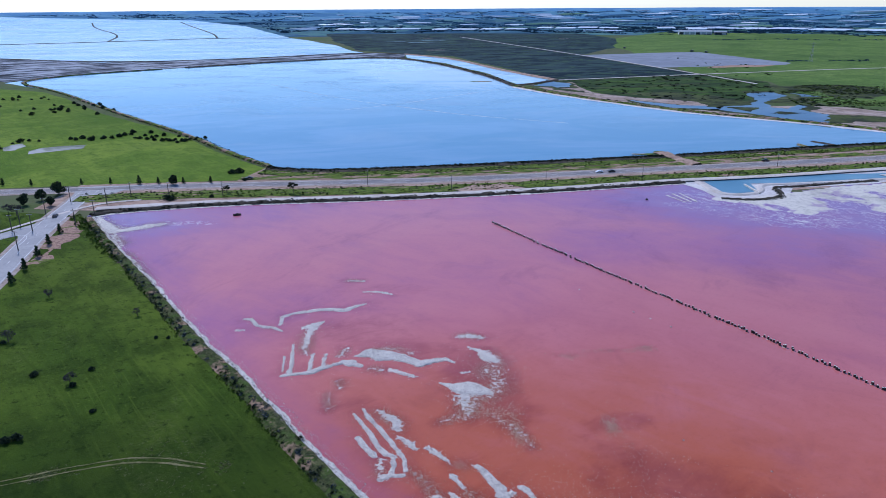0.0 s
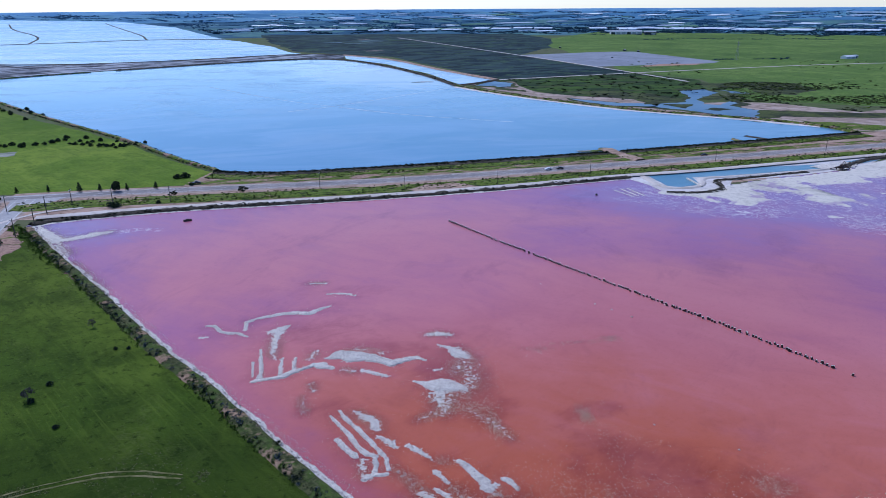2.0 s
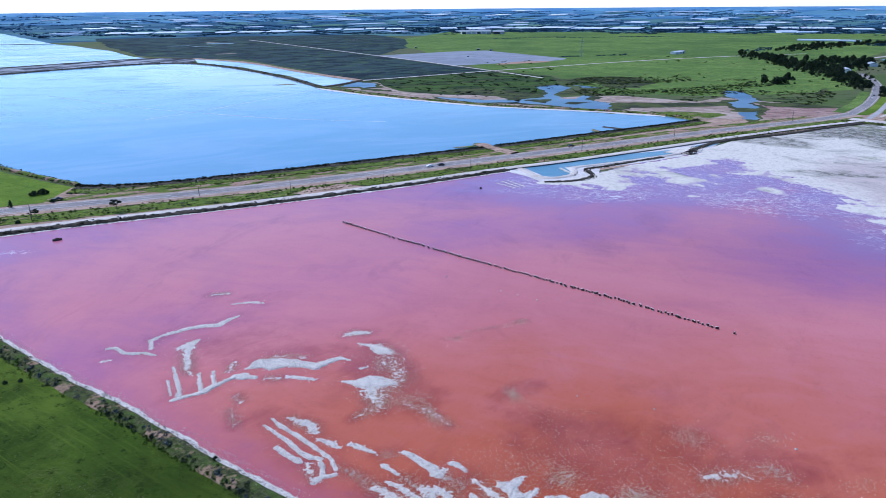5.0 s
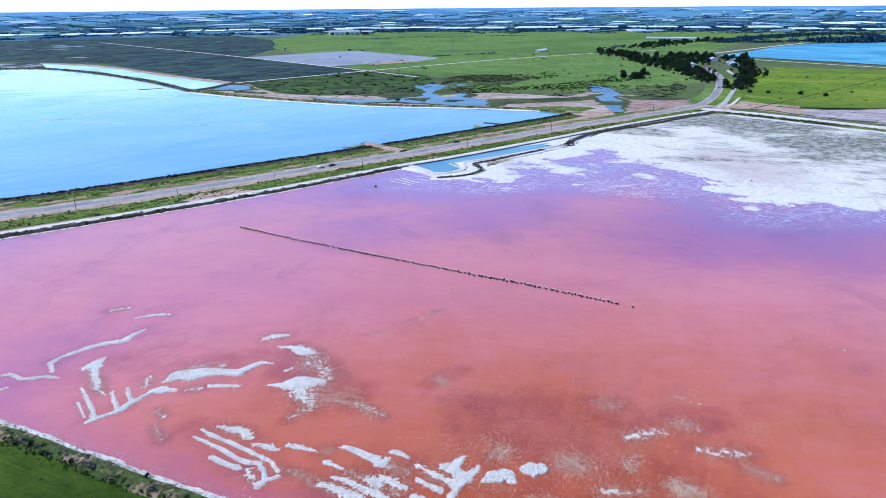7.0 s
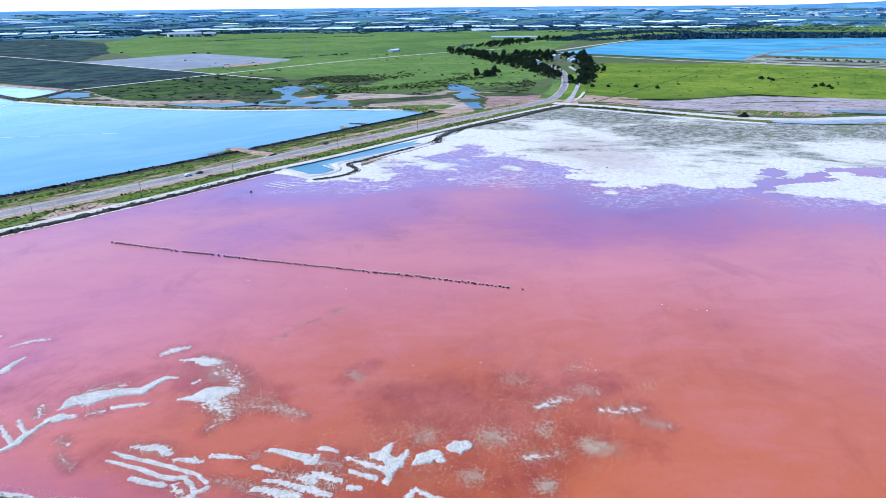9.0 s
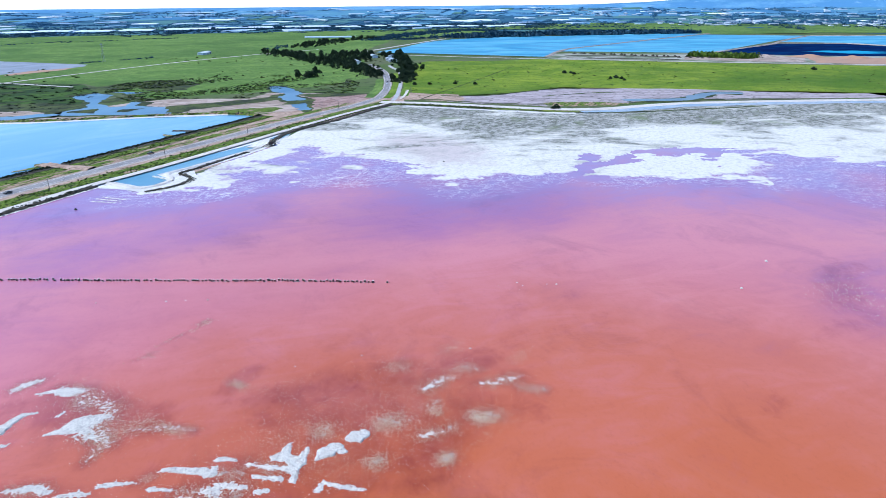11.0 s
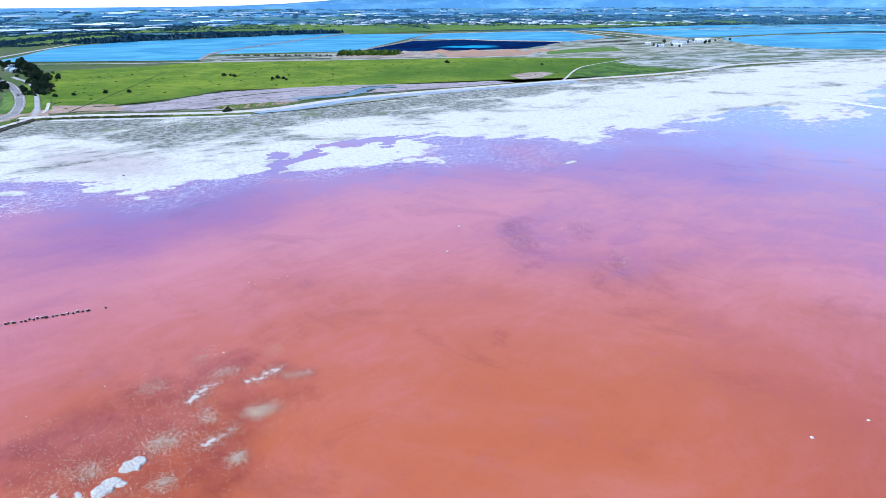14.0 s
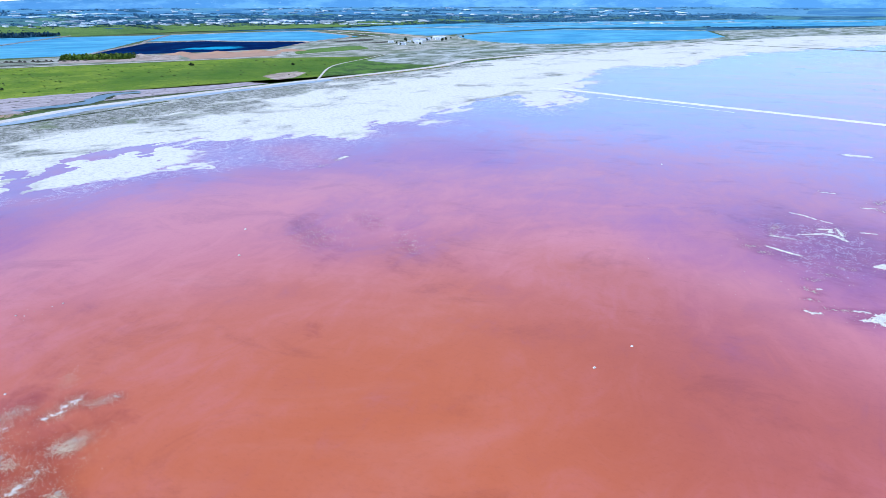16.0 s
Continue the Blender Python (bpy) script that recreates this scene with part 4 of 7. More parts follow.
CRUSTS += [
    ([(12.1, 151.8, 0.50), (16.6, 146.8, 0.60), (19.2, 142.0, 0.60), (21.1, 138.2, 0.50)], 1.50),
    ([(8.9, 153.3, 0.50), (3.0, 150.4, 0.50), (-0.6, 148.3, 0.40)], 1.50),
    ([(-29.5, 169.0, 0.30), (-29.0, 165.2, 0.30)], 1.50),
    ([(-31.8, 162.6, 0.25), (-30.3, 154.0, 0.25)], 1.60),
    ([(-8.0, 129.5, 0.40), (-4.5, 125.1, 0.40), (-1.8, 120.7, 0.50)], 1.40),
    ([(4.5, 122.6, 0.40), (6.2, 119.2, 0.50), (8.1, 116.4, 0.50)], 1.30),
    ([(13.5, 119.0, 0.80), (15.3, 116.7, 0.80), (16.6, 113.9, 0.50)], 1.20),
    ([(1.6, 131.7, 0.30), (5.3, 130.5, 0.35)], 1.40),
    ([(10.2, 111.4, 0.60), (11.6, 108.4, 0.60)], 1.20),
]
CRUSTS += [
    ([(13.2, 185.0, 1.60), (15.0, 177.0, 2.00), (15.8, 169.0, 2.20), (13.5, 162.0, 2.00)], 1.40),
    ([(7.0, 160.0, 2.00), (7.6, 155.0, 1.60), (6.2, 150.0, 0.80)], 1.25),
    ([(-23.0, 187.0, 0.60), (-16.0, 188.0, 0.80), (-10.0, 185.0, 0.70)], 1.30),
]
# outline of the dark shallow reef
REEF = [(38, 139), (32, 127), (29, 121), (21, 121), (14, 122), (10, 114), (17, 99), (27, 86), (37, 73), (42, 71), (53, 74), (66, 73), (74, 70), (80, 74), (84, 82), (86, 96), (82, 114), (69, 129), (50, 137)]


def build_lake():
    gx = [np.arange(-190, -80, 5.0), np.arange(-80, 112, 1.7), np.arange(112, 260, 3.0), np.arange(260, 1406, 6.0)]
    gy = [np.arange(-1800, -270, 8.0), np.arange(-270, 60, 3.0), np.arange(60, 252, 1.7), np.arange(252, 404, 3.0)]
    X, Y = np.meshgrid(np.concatenate(gx), np.concatenate(gy))
    dsalt, _ = seg_dist(X, Y, SALT_EDGE)
    dsalt = np.where(inside(X, Y, SALT_EDGE + SALT_OUT), 0, dsalt)
    dwest, _ = seg_dist(X, Y, LAKE_WEST)
    dnorth, _ = seg_dist(X, Y, LAKE_NORTH)
    warp, swirl = fbm(X, Y, 130, 5), fbm(X * .6 + Y * .5, Y, 45, 4)
    violet = 1.0 * smooth(dsalt + 75 * warp + 20 * swirl, 150, -15) + 0.42 * smooth(dwest + 8 * warp, 26, 0) + 0.28 * smooth(dnorth + 20 * warp, 80, 0)
    violet += 0.4 * smooth(np.hypot(X + 175, Y - 330) + 30 * warp, 150, 0)
    for x, y, a, b, k in ((204, 4, 56, 22, .22), (235, -20, 50, 26, .18), (185, -30, 30, 10, .15), (150, -60, 55, 24, .2), (215, 190, 95, 70, .38), (120, -195, 90, 80, .75), (-75, 208, 40, 30, .3), (0, 225, 75, 60, .22), (150, 345, 110, 35, .5)):
        violet += k * smooth(np.hypot((X - x) / a, (Y - y) / b) + 0.7 * swirl, 1.3, 0.0)
    violet += 0.14 * smooth(Y + 60 * warp, 150, 320) + 0.15 * smooth(X + 60 * warp, 110, 230)
    orange = 1.0 * smooth(np.hypot((X - 62) / 1.3, Y - 8) + 45 * warp, 185, 20) + 0.5 * smooth(np.hypot((X - 62) / 1.5, Y - 132) + 40 * warp, 118, 10) + 0.50 * smooth(np.hypot((X - 4) / 1.1, Y - 150) + 40 * warp, 105, 15)
    stain = 0 * X
    for x, y, a, b, k in ((-38, 205, 30, 15, .5), (-10, 187, 30, 10, .5), (10, 172, 12, 26, .6), (78, 92, 20, 16, .7), (16, 150, 8, 12, .5), (-22, 158, 9, 8, .5), (39, 183, 9, 3, .6), (51, 185.5, 9, 3, .6), (62, 188, 7, 4, .6), (41, 147, 7, 4, .45), (47, 149, 7, 5, .45),
                          (-20, 236, 30, 9, .3), (206, 8, 40, 14, .45), (232, -14, 30, 12, .4), (184, -26, 22, 6, .45), (130, -205, 70, 48, .45), (112, 20, 10, 5, .3), (149, 114, 16, 6, 0.28), (151, 95, 14, 6, 0.28), (140, 78, 12, 5, 0.24), (126, 104, 16, 6, 0.28), (125, 84, 12, 6, 0.26), (106, 94, 12, 5, 0.30), (84, 79, 10, 5, 0.3), (75, 85, 10, 5, 0.3), (164, -17, 16, 6, 0.40), (165, -39, 18, 6, 0.35)):
        stain = np.maximum(stain, k * smooth(np.hypot((X - x) / a, (Y - y) / b) + 1.1 * fbm(X * .7 + Y * .4, Y, 16, 4), 1.3, 0.1))
    torn_bits = 0.35 * fbm(X, Y, 7, 4)
    dreef, _ = seg_dist(X, Y, REEF, True)
    dreef = np.where(inside(X, Y, REEF), dreef, -dreef) + 9 * fbm(X, Y, 22, 5, 0.6)
    stain = np.maximum(stain, 0.66 * smooth(dreef, -9, 7) * (0.85 + 0.7 * fbm(X + 40, Y, 24, 5, 0.65)))
    for line, torn in RIDGES + CRUSTS:
        pts, w, k = [p[:2] for p in line], max(p[2] for p in line), 0.35 + 0.2 * (torn > 0.6)
        dp, _ = seg_dist(X, Y, pts)
        stain = np.maximum(stain, k * smooth(dp / (3.0 + 2.2 * w) + torn_bits, 1.3, 0.1))
    stain = np.minimum(stain, 1.0)
    # Broad dark ovals: some are darker brine, some imitate vignetting by colour.
    dark_brine_vignette = 0 * X
    for x, y, a, b, k in ((30, -95, 110, 70, .6), (90, 190, 80, 60, .35), (160, 212, 110, 65, .36), (240, 190, 90, 90, .36), (110, 110, 110, 60, .12), (25, 105, 65, 45, .5), (38, 132, 80, 55, .34), (130, -205, 90, 60, .5)):
        dark_brine_vignette = np.maximum(dark_brine_vignette, k * smooth(np.hypot((X - x) / a, (Y - y) / b) + 0.35 * warp, 1.25, 0.1))
    south = X * 0.6 - Y * 0.8 + 60 * warp
    # Far end is paled to imitate reflected sky; the salt margin follows below.
    pale = 0.5 * smooth(south, 190, 520) + 0.5 * smooth(dsalt + 60 * warp, 330, 0) * smooth(south, 230, 560)
    pale = np.maximum(pale, 0.5 * smooth(dsalt + 30 * swirl, 95, 0))
    pale = np.maximum(pale, 0.55 * smooth(np.hypot(X + 168, Y - 325) + 12 * swirl, 75, 5))
    violet = violet + 0.55 * smooth(south + 25 * swirl, 110, 360)
    crust = 0.55 * smooth(dsalt + 34 * swirl, 46, 0)
    for x, y, a, b, k in ((178, 318, 30, 18, .8), (236, 276, 40, 46, .85), (140, -205, 60, 40, .42), (372, 20, 40, 30, .6), (-158, 312, 26, 8, .85), (-128, 318, 26, 6, .8), (-150, 296, 9, 14, .85), (410, 10, 60, 70, .5)):
        crust = np.maximum(crust, k * smooth(np.hypot((X - x) / a, (Y - y) / b) + 0.8 * swirl, 1.25, 0.1))
    for line, w in LAGOONS:
        dl, _ = seg_dist(X, Y, line)
        crust = crust * smooth(dl, w, w + 6)
    keep = cells_any(inside(X, Y, LAKE))
    ob = grid_mesh("pink_lake", X, Y, 0 * X + 0.10, keep, M["pink"], dict(violet=violet, orange=orange, stain=stain, crust=crust, pale=pale, dark_brine_vignette=dark_brine_vignette))
    tagged(ob, "still pink and violet salt lake of turbid brine", "salt lake", kind="structure")


build_lake()


def build_salt_flats():
    poly = SALT_EDGE + SALT_OUT
    for name, x0, x1, y0, y1, cell in (("salt_flat_north", 142, 1140, -362, 452, 2.2), ("salt_flat_south", 560, 1640, -1800, -362, 6.0)):
        X, Y = mesh_grid(x0, x1, y0, y1, cell)
        d, _ = seg_dist(X, Y, SALT_EDGE)
        d = np.where(inside(X, Y, poly), d, -d)
        u, w = X * 0.75 + Y * -0.66, X * 0.66 + Y * 0.75
        n = fbm(u * 0.4, w, 26, 6, 0.62)
        n2 = fbm(u * 0.5 + 90, w, 9, 5, 0.68)
        island = np.full(X.shape, -1.0)
        for x, y, a, b in ((256, 338, 5, 12), (263, 296, 5, 9), (214, 301, 6, 4)):
            island = np.maximum(island, 0.8 - np.hypot((X - x) / a, (Y - y) / b) + 1.3 * n + 1.0 * n2)
        z = np.minimum(d / (15.0 + 10.0 * smooth(X, 380, 520)) + n * 1.6 + n2 * 1.5 - 0.05, 0.9)
        z = np.maximum(z, np.minimum(island * 0.6, 0.4))
        out, _ = seg_dist(X, Y, SALT_OUT[2:14])
        for line, w in LAGOONS:
            dl, _ = seg_dist(X, Y, line)
            z = z - 2.2 * smooth(dl + 22 * n + 16 * n2, w + 1, 0)
        reach = 70 + 120 * smooth(Y, -350, 250)
        scrub = smooth((out + 50 * n) / reach, 1.35, 0.25) * (0.55 + 0.45 * smooth(Y, -420, 40))
        wet = smooth(z + 0.4 * n2, 0.45, 0.0)
        keep = cells_any((z > -0.25) & (d > -70)) & cells_any(inside(X, Y, LAKE))
        ob = grid_mesh(name, X, Y, 0.10 + z * 0.22 + 0.03 * fbm(X, Y, 7, 3) * (z > 0), keep, M["salt_flat"], dict(scrub=scrub, wet=wet))
        tagged(ob, "wide white crust of dried salt by the lake", "salt flat", kind="structure")


build_salt_flats()

area("field_west", [(-640, 940), (-490, 862), (-335, 684), (-202, 544), (-163, 487), (-116, 436), (-90, 420), (-120, 404), (-200, 396), (-260, 390), (-900, 340), (-1300, 700), (-900, 1000)],
     0.05, M["field"], "bright green winter grass between road and pond", "grass field", amp=4)
area("field_near", [(-183, 332), (-152, 290), (-125, 254), (-103, 223), (-85, 198), (-69, 180), (-56, 163), (-44, 148), (-33, 133), (-22, 118), (0, 90), (4, 40), (-20, -60), (-65, -200), (-310, -700),
                    (-900, -700), (-700, 330), (-250, 345)], 0.05, M["near_field"], "dark green rough grass field beside the lake", "grass field")
area("verge", [(-215, 345), (-168, 340), (-115, 352), (-56, 357), (5, 364), (69, 375), (143, 391), (186, 370), (285, 394), (330, 427), (450, 446), (520, 452), (556, 484), (560, 516), (520, 510), (376, 520),
               (330, 509), (262, 494), (123, 464), (45, 450), (-28, 437), (-81, 430), (-116, 436), (-125, 404), (-215, 395)], 0.09, M["dirt"],
     "pinkish bare earth along the road", "verge", amp=1.5, size=20)
area("pond_north", POND, 0.14, M["pond"], "wide pale blue evaporation pond", "pond", step=18, amp=4, size=45)
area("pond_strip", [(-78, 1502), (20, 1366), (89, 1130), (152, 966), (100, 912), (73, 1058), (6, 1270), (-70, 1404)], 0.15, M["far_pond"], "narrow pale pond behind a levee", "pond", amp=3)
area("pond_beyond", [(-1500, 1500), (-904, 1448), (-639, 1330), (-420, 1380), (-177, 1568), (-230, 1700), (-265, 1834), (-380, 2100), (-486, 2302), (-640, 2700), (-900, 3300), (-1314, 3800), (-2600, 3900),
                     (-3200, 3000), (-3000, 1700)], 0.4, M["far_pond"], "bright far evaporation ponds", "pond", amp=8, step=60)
area("mud_island", [(-950, 1440), (-904, 1446), (-639, 1327), (-420, 1378), (-177, 1566), (-80, 1502), (-76, 1408), (-160, 1414), (-299, 1327), (-446, 1206), (-560, 1104), (-615, 985), (-760, 1080), (-950, 1250)],
     0.6, M["streaky_mud"], "dark and pale mudflat between ponds", "mudflat", amp=6)
area("marsh_dark", [(-300, 2040), (-185, 1644), (-70, 1510), (21, 1442), (158, 965), (383, 1038), (287, 1450), (420, 1700), (520, 2100), (500, 2500), (61, 2600), (-420, 2600)], 0.05, M["marsh"],
     "dark saltmarsh plain", "saltmarsh", amp=12)
area("marsh_green", [(158, 962), (383, 1036), (430, 930), (400, 830), (330, 740), (296, 698), (250, 720), (200, 790), (175, 860)], 0.05, M["green_marsh"], "green saltmarsh beside the pond", "saltmarsh", amp=8)
area("pasture", [(383, 1040), (420, 1700), (520, 2150), (820, 2600), (1700, 2000), (2300, 1500), (2100, 1260), (1481, 1240), (1100, 1000), (740, 700), (690, 640), (560, 640), (470, 660), (400, 720), (420, 830), (440, 930)],
     0.07, M["far_field"], "wide green pasture with scattered scrub", "pasture", amp=14, size=120)
area("gravel_pad", [(282, 1450), (494, 1516), (552, 1510), (607, 1223), (581, 1190), (360, 1152)], 0.16, M["gravel_pad"], "large grey gravel pad", "gravel pad", amp=3)
area("earth_patch", [(428, 1137), (530, 1158), (560, 1182), (493, 1186), (450, 1165)], 0.2, M["red_earth"], "strip of bare red earth", "bare earth", amp=4, step=10)
MUDFLAT = [(365, 705), (400, 698), (455, 622), (500, 640), (560, 524), (500, 500), (430, 500), (378, 530), (335, 592), (290, 640), (215, 704), (165, 795), (125, 875), (112, 920), (140, 962), (174, 941), (180, 826), (214, 780), (262, 752),
                       (300, 705)]
area("mudflat_north", MUDFLAT, 0.11, M["mud"], "pale muddy flat with pools", "mudflat", amp=5, size=18, step=7)
area("red_mud", [(496, 576), (539, 561), (557, 522), (522, 505), (484, 500), (455, 498), (438, 508), (466, 554)], 0.125, M["red_mud"], "reddish wet mud beside the road", "mudflat", amp=7, size=18, step=5)
area("pond_weeds", [(366, 580), (395, 564), (422, 549), (420, 530), (394, 524), (360, 556)], 0.15, M["verge_green"], "green and dark weeds between mud and pond", "scrub patch", amp=5, size=10, step=3)
POOLS = [[(351, 807), (388, 822), (388, 783), (359, 752), (342, 729), (332, 693), (343, 686), (369, 713), (369, 694), (351, 681), (361, 642), (335, 597), (325, 589), (308, 623), (304, 635), (289, 664), (272, 685), (292, 706), (317, 714), (338, 745), (347, 773)]]
POOLS += [[(550, 690), (553, 666), (518, 602), (496, 592), (484, 566), (428, 500), (420, 507), (436, 536), (458, 557), (465, 578), (480, 602), (499, 614), (518, 653)], [(207, 758), (244, 713), (284, 709), (272, 685), (237, 696), (219, 717)], [(404, 812), (425, 775), (404, 774)], [(119, 901), (147, 955), (168, 925), (166, 886), (145, 880), (134, 892)]]
area("samphire_dark_swale", [(448, 845), (502, 889), (539, 862), (517, 792), (468, 750), (429, 765)], 0.12, M["samphire"], "dark samphire hollow in the pasture", "saltmarsh", amp=8, size=16, step=5)
area("samphire_fringe_north", [(405, 883), (475, 889), (521, 862), (525, 817), (473, 819), (413, 828)], 0.125, M["samphire"], "dark band of samphire above the pools", "saltmarsh", amp=8, size=16, step=5)
area("samphire_fringe_west", [(214, 819), (253, 751), (296, 718), (324, 739), (309, 792), (250, 826)], 0.13, M["samphire"], "dark samphire along the muddy shore", "saltmarsh", amp=8, size=16, step=5)
area("samphire_fringe_east", [(360, 650), (412, 631), (493, 600), (482, 580), (393, 597), (348, 612)], 0.135, M["samphire"], "dark samphire edge of the pasture", "saltmarsh", amp=8, size=16, step=5)
for i, pts in enumerate(POOLS):
    mx, my = sum(p[0] for p in pts) / len(pts), sum(p[1] for p in pts) / len(pts)
    wide = [(x + 9 * (x - mx) / (math.hypot(x - mx, y - my) + 1), y + 14 * (y - my) / (math.hypot(x - mx, y - my) + 1)) for x, y in pts]
    area("pool_margin_%d" % (i + 1), wide, 0.15, M["samphire"], "dark weedy margin of a marsh pool", "saltmarsh", amp=9, size=14, step=3)
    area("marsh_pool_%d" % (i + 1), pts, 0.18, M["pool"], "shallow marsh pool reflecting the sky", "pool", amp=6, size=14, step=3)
for i, pts in enumerate(([(337, 610), (361, 631), (377, 616), (346, 592)], [(314, 659), (334, 669), (344, 652), (325, 647)], [(273, 741), (310, 769), (329, 737), (295, 706), (273, 703)],
                         [(358, 753), (384, 758), (396, 712), (372, 716), (345, 728)], [(134, 893), (175, 834), (177, 814), (139, 850)], [(300, 700), (318, 690), (300, 668), (286, 690)], [(455, 575), (480, 560), (462, 540), (440, 552)],
                         [(510, 600), (545, 570), (560, 530), (520, 545), (495, 570)])):
    area("samphire_%d" % (i + 1), pts, 0.22, M["samphire"], "dark samphire patch on the mud", "saltmarsh", amp=9, size=14, step=3)
for i, (x, y, a, b, t) in enumerate(((300, 900, 60, 6, 20), (220, 880, 40, 5, 10), (330, 960, 50, 5, 20), (270, 820, 45, 5, 0), (640, 640, 40, 5, 40), (560, 600, 30, 5, -40))):
    q = radians(t)
    ring = [(x + a * math.cos(w) * math.cos(q) - b * math.sin(w) * math.sin(q), y + a * math.cos(w) * math.sin(q) + b * math.sin(w) * math.cos(q)) for w in np.linspace(0, 6.283, 15)[:-1]]
    area("dark_swale_%d" % (i + 1), ring, 0.12, M["samphire"], "dark damp swale in the grass", "swale", amp=2.5, size=16, step=7)
area("paddock", [(552, 466), (646, 399), (730, 367), (789, 213), (865, 36), (930, -140), (1010, -240), (1090, -240), (1230, -150), (1240, 54), (1104, 583), (1030, 640), (960, 740), (820, 700), (760, 630)],
     0.08, M["paddock"], "bright green paddock", "paddock", amp=5, size=40)
MUD_TOP = [(585, 451), (597, 423), (621, 402), (655, 391), (709, 373), (728, 343), (757, 301), (783, 249), (800, 179), (814, 124)]
area("mudflat_east", MUD_TOP + [(850, 50), (830, 20), (756, 116), (730, 152), (704, 193), (677, 220), (651, 245), (618, 266), (595, 289), (572, 312), (556, 369), (550, 420)], 0.13, M["grey_mud"], "lilac-grey dried mud beside the track", "mudflat",
     amp=7, size=22, step=6)
area("track_bare", [(585, 500), (590, 480), (592, 466), (604, 454), (600, 436), (574, 410), (556, 408), (546, 442), (540, 470), (562, 490)], 0.15, M["dirt"], "pink bare earth where the track leaves the road", "bare earth", amp=5, size=14, step=4)
CREEK = [(655, 262), (668, 250), (675, 236), (688, 216), (706, 206), (735, 203), (764, 200), (774, 186), (778, 168)]
ribbon("creek_margin", CREEK, [(-13, 0.17), (0, 0.18), (11, 0.17)], M["samphire"], "dark weedy margin of the creek", "saltmarsh", 3, 8.0, 16)
ribbon("creek", CREEK, [(-8, 0.21), (0, 0.22), (8, 0.21)], M["creek"], "winding shallow creek", "creek", 3, 6.0, 18)
area("mud_scrub_strip", [(594, 327), (617, 304), (631, 270), (640, 245), (612, 260), (586, 291), (576, 312)], 0.16, M["verge_mixed"], "yellow and dark scrub along the mud", "scrub patch", amp=5, size=12, step=4)
area("salt_scald", [(1060, -180), (1148, -150), (1271, -215), (1400, -330), (1500, -560), (1470, -830), (1550, -1120), (1640, -1240), (2003, -1430), (2078, -2230), (1900, -2300), (1640, -1800), (1640, -1500), (1480, -1100), (1228, -569), (1130, -335), (1020, -250)], 0.3, M["scald"], "pale salt-scalded ground with sparse scrub", "scald", amp=6, step=15)
area("scald_scrub", [(900, -55), (1000, -70), (1075, -92), (1150, -145), (1060, -185), (1010, -245), (935, -150)], 0.32, M["verge_patch"], "bright green scrub beside the track", "scrub patch", amp=6, size=25, step=10)

# ponds and bare ground to the east
EAST = {
    "pond_east_1": ([(1095, 968), (1209, 1000), (1448, 1092), (1596, 1108), (1717, 1072), (1821, 1021), (1909, 916), (2079, 796), (2175, 712), (2225, 580), (1900, 615), (1637, 641), (1451, 657), (1371, 663), (1284, 646), (1166, 606), (1142, 602)], "blue_pond"),
    "pond_east_2": ([(1302, 636), (1371, 651), (1454, 645), (1637, 629), (1900, 603), (2163, 572), (2209, 300), (1891, 329), (1601, 349), (1398, 363), (1344, 529)], "blue_pond"),
    "pond_east_3": ([(1363, 358), (1516, 342), (1782, 300), (1846, 170), (1784, 80), (1757, -28), (1738, -99), (1596, -38), (1492, 10), (1430, 135), (1395, 295)], "dark_pond"),
    "pond_east_4": ([(1865, 309), (2209, 291), (2406, -127), (2215, -166), (1973, -247), (1763, -107), (1790, -29), (1820, 83), (1882, 175)], "blue_pond"),
    "pond_east_5": ([(1985, -545), (2264, -1021), (2003, -1412), (1640, -1230), (1558, -1117), (1487, -825), (1451, -640), (1549, -527), (1760, -500)], "blue_pond"),
    "pond_east_6": ([(2318, -320), (2513, -232), (2748, -471), (2853, -799), (2860, -1253), (2747, -2063), (2438, -2585), (2090, -2230), (2310, -1492), (2365, -1060), (2098, -640), (1990, -520), (1957, -446), (2150, -372)], "blue_pond"),
}
area("yard_ground", [(1150, 640), (1250, 612), (1380, 362), (1640, -66), (1770, -70), (1800, -130), (2040, -380), (2380, -190), (2050, -510), (1719, -512), (1499, -606), (1400, -560), (1240, -150), (1246, 54), (1125, 560)],
     0.07, M["works"], "bare trampled works ground between ponds", "works ground", amp=5)
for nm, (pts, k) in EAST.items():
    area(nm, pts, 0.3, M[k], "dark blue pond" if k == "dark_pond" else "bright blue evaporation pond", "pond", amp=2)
for i, pts in enumerate(([(1723, -137), (1812, -228), (1821, -274), (1745, -245), (1707, -166)], [(2091, -231), (2099, -277), (1959, -321), (1979, -275)], [(1631, -200), (1684, -260), (1713, -300), (1644, -266)])):
    area("dark_pan_%d" % (i + 1), pts, 0.5, M["rock"], "narrow black drying pan between pale banks", "pan", amp=3, size=20, step=12)
for i, pts in enumerate(([(1203, 584), (1238, 491), (1277, 386)], [(1150, 556), (1178, 467), (1212, 367)])):
    ribbon("long_pan_%d" % (i + 1), pts, [(-7, 0.45), (0, 0.5), (7, 0.45)], M["rock"], "long dark pan beside the ponds", "pan", 6, 4.0, 16)
area("pale_yard", [(1360, 300), (1384, 188), (1250, 170), (1225, 281), (1215, 360), (1300, 380)], 0.42, M["mud"], "pale trampled ground below the dark pond", "works ground", amp=8, size=40, step=12)
area("red_yard", [(1384, 188), (1418, 111), (1396, -12), (1290, 5), (1245, 150)], 0.44, M["red_earth"], "reddish earth below the dark pond", "bare earth", amp=9, size=30, step=10)
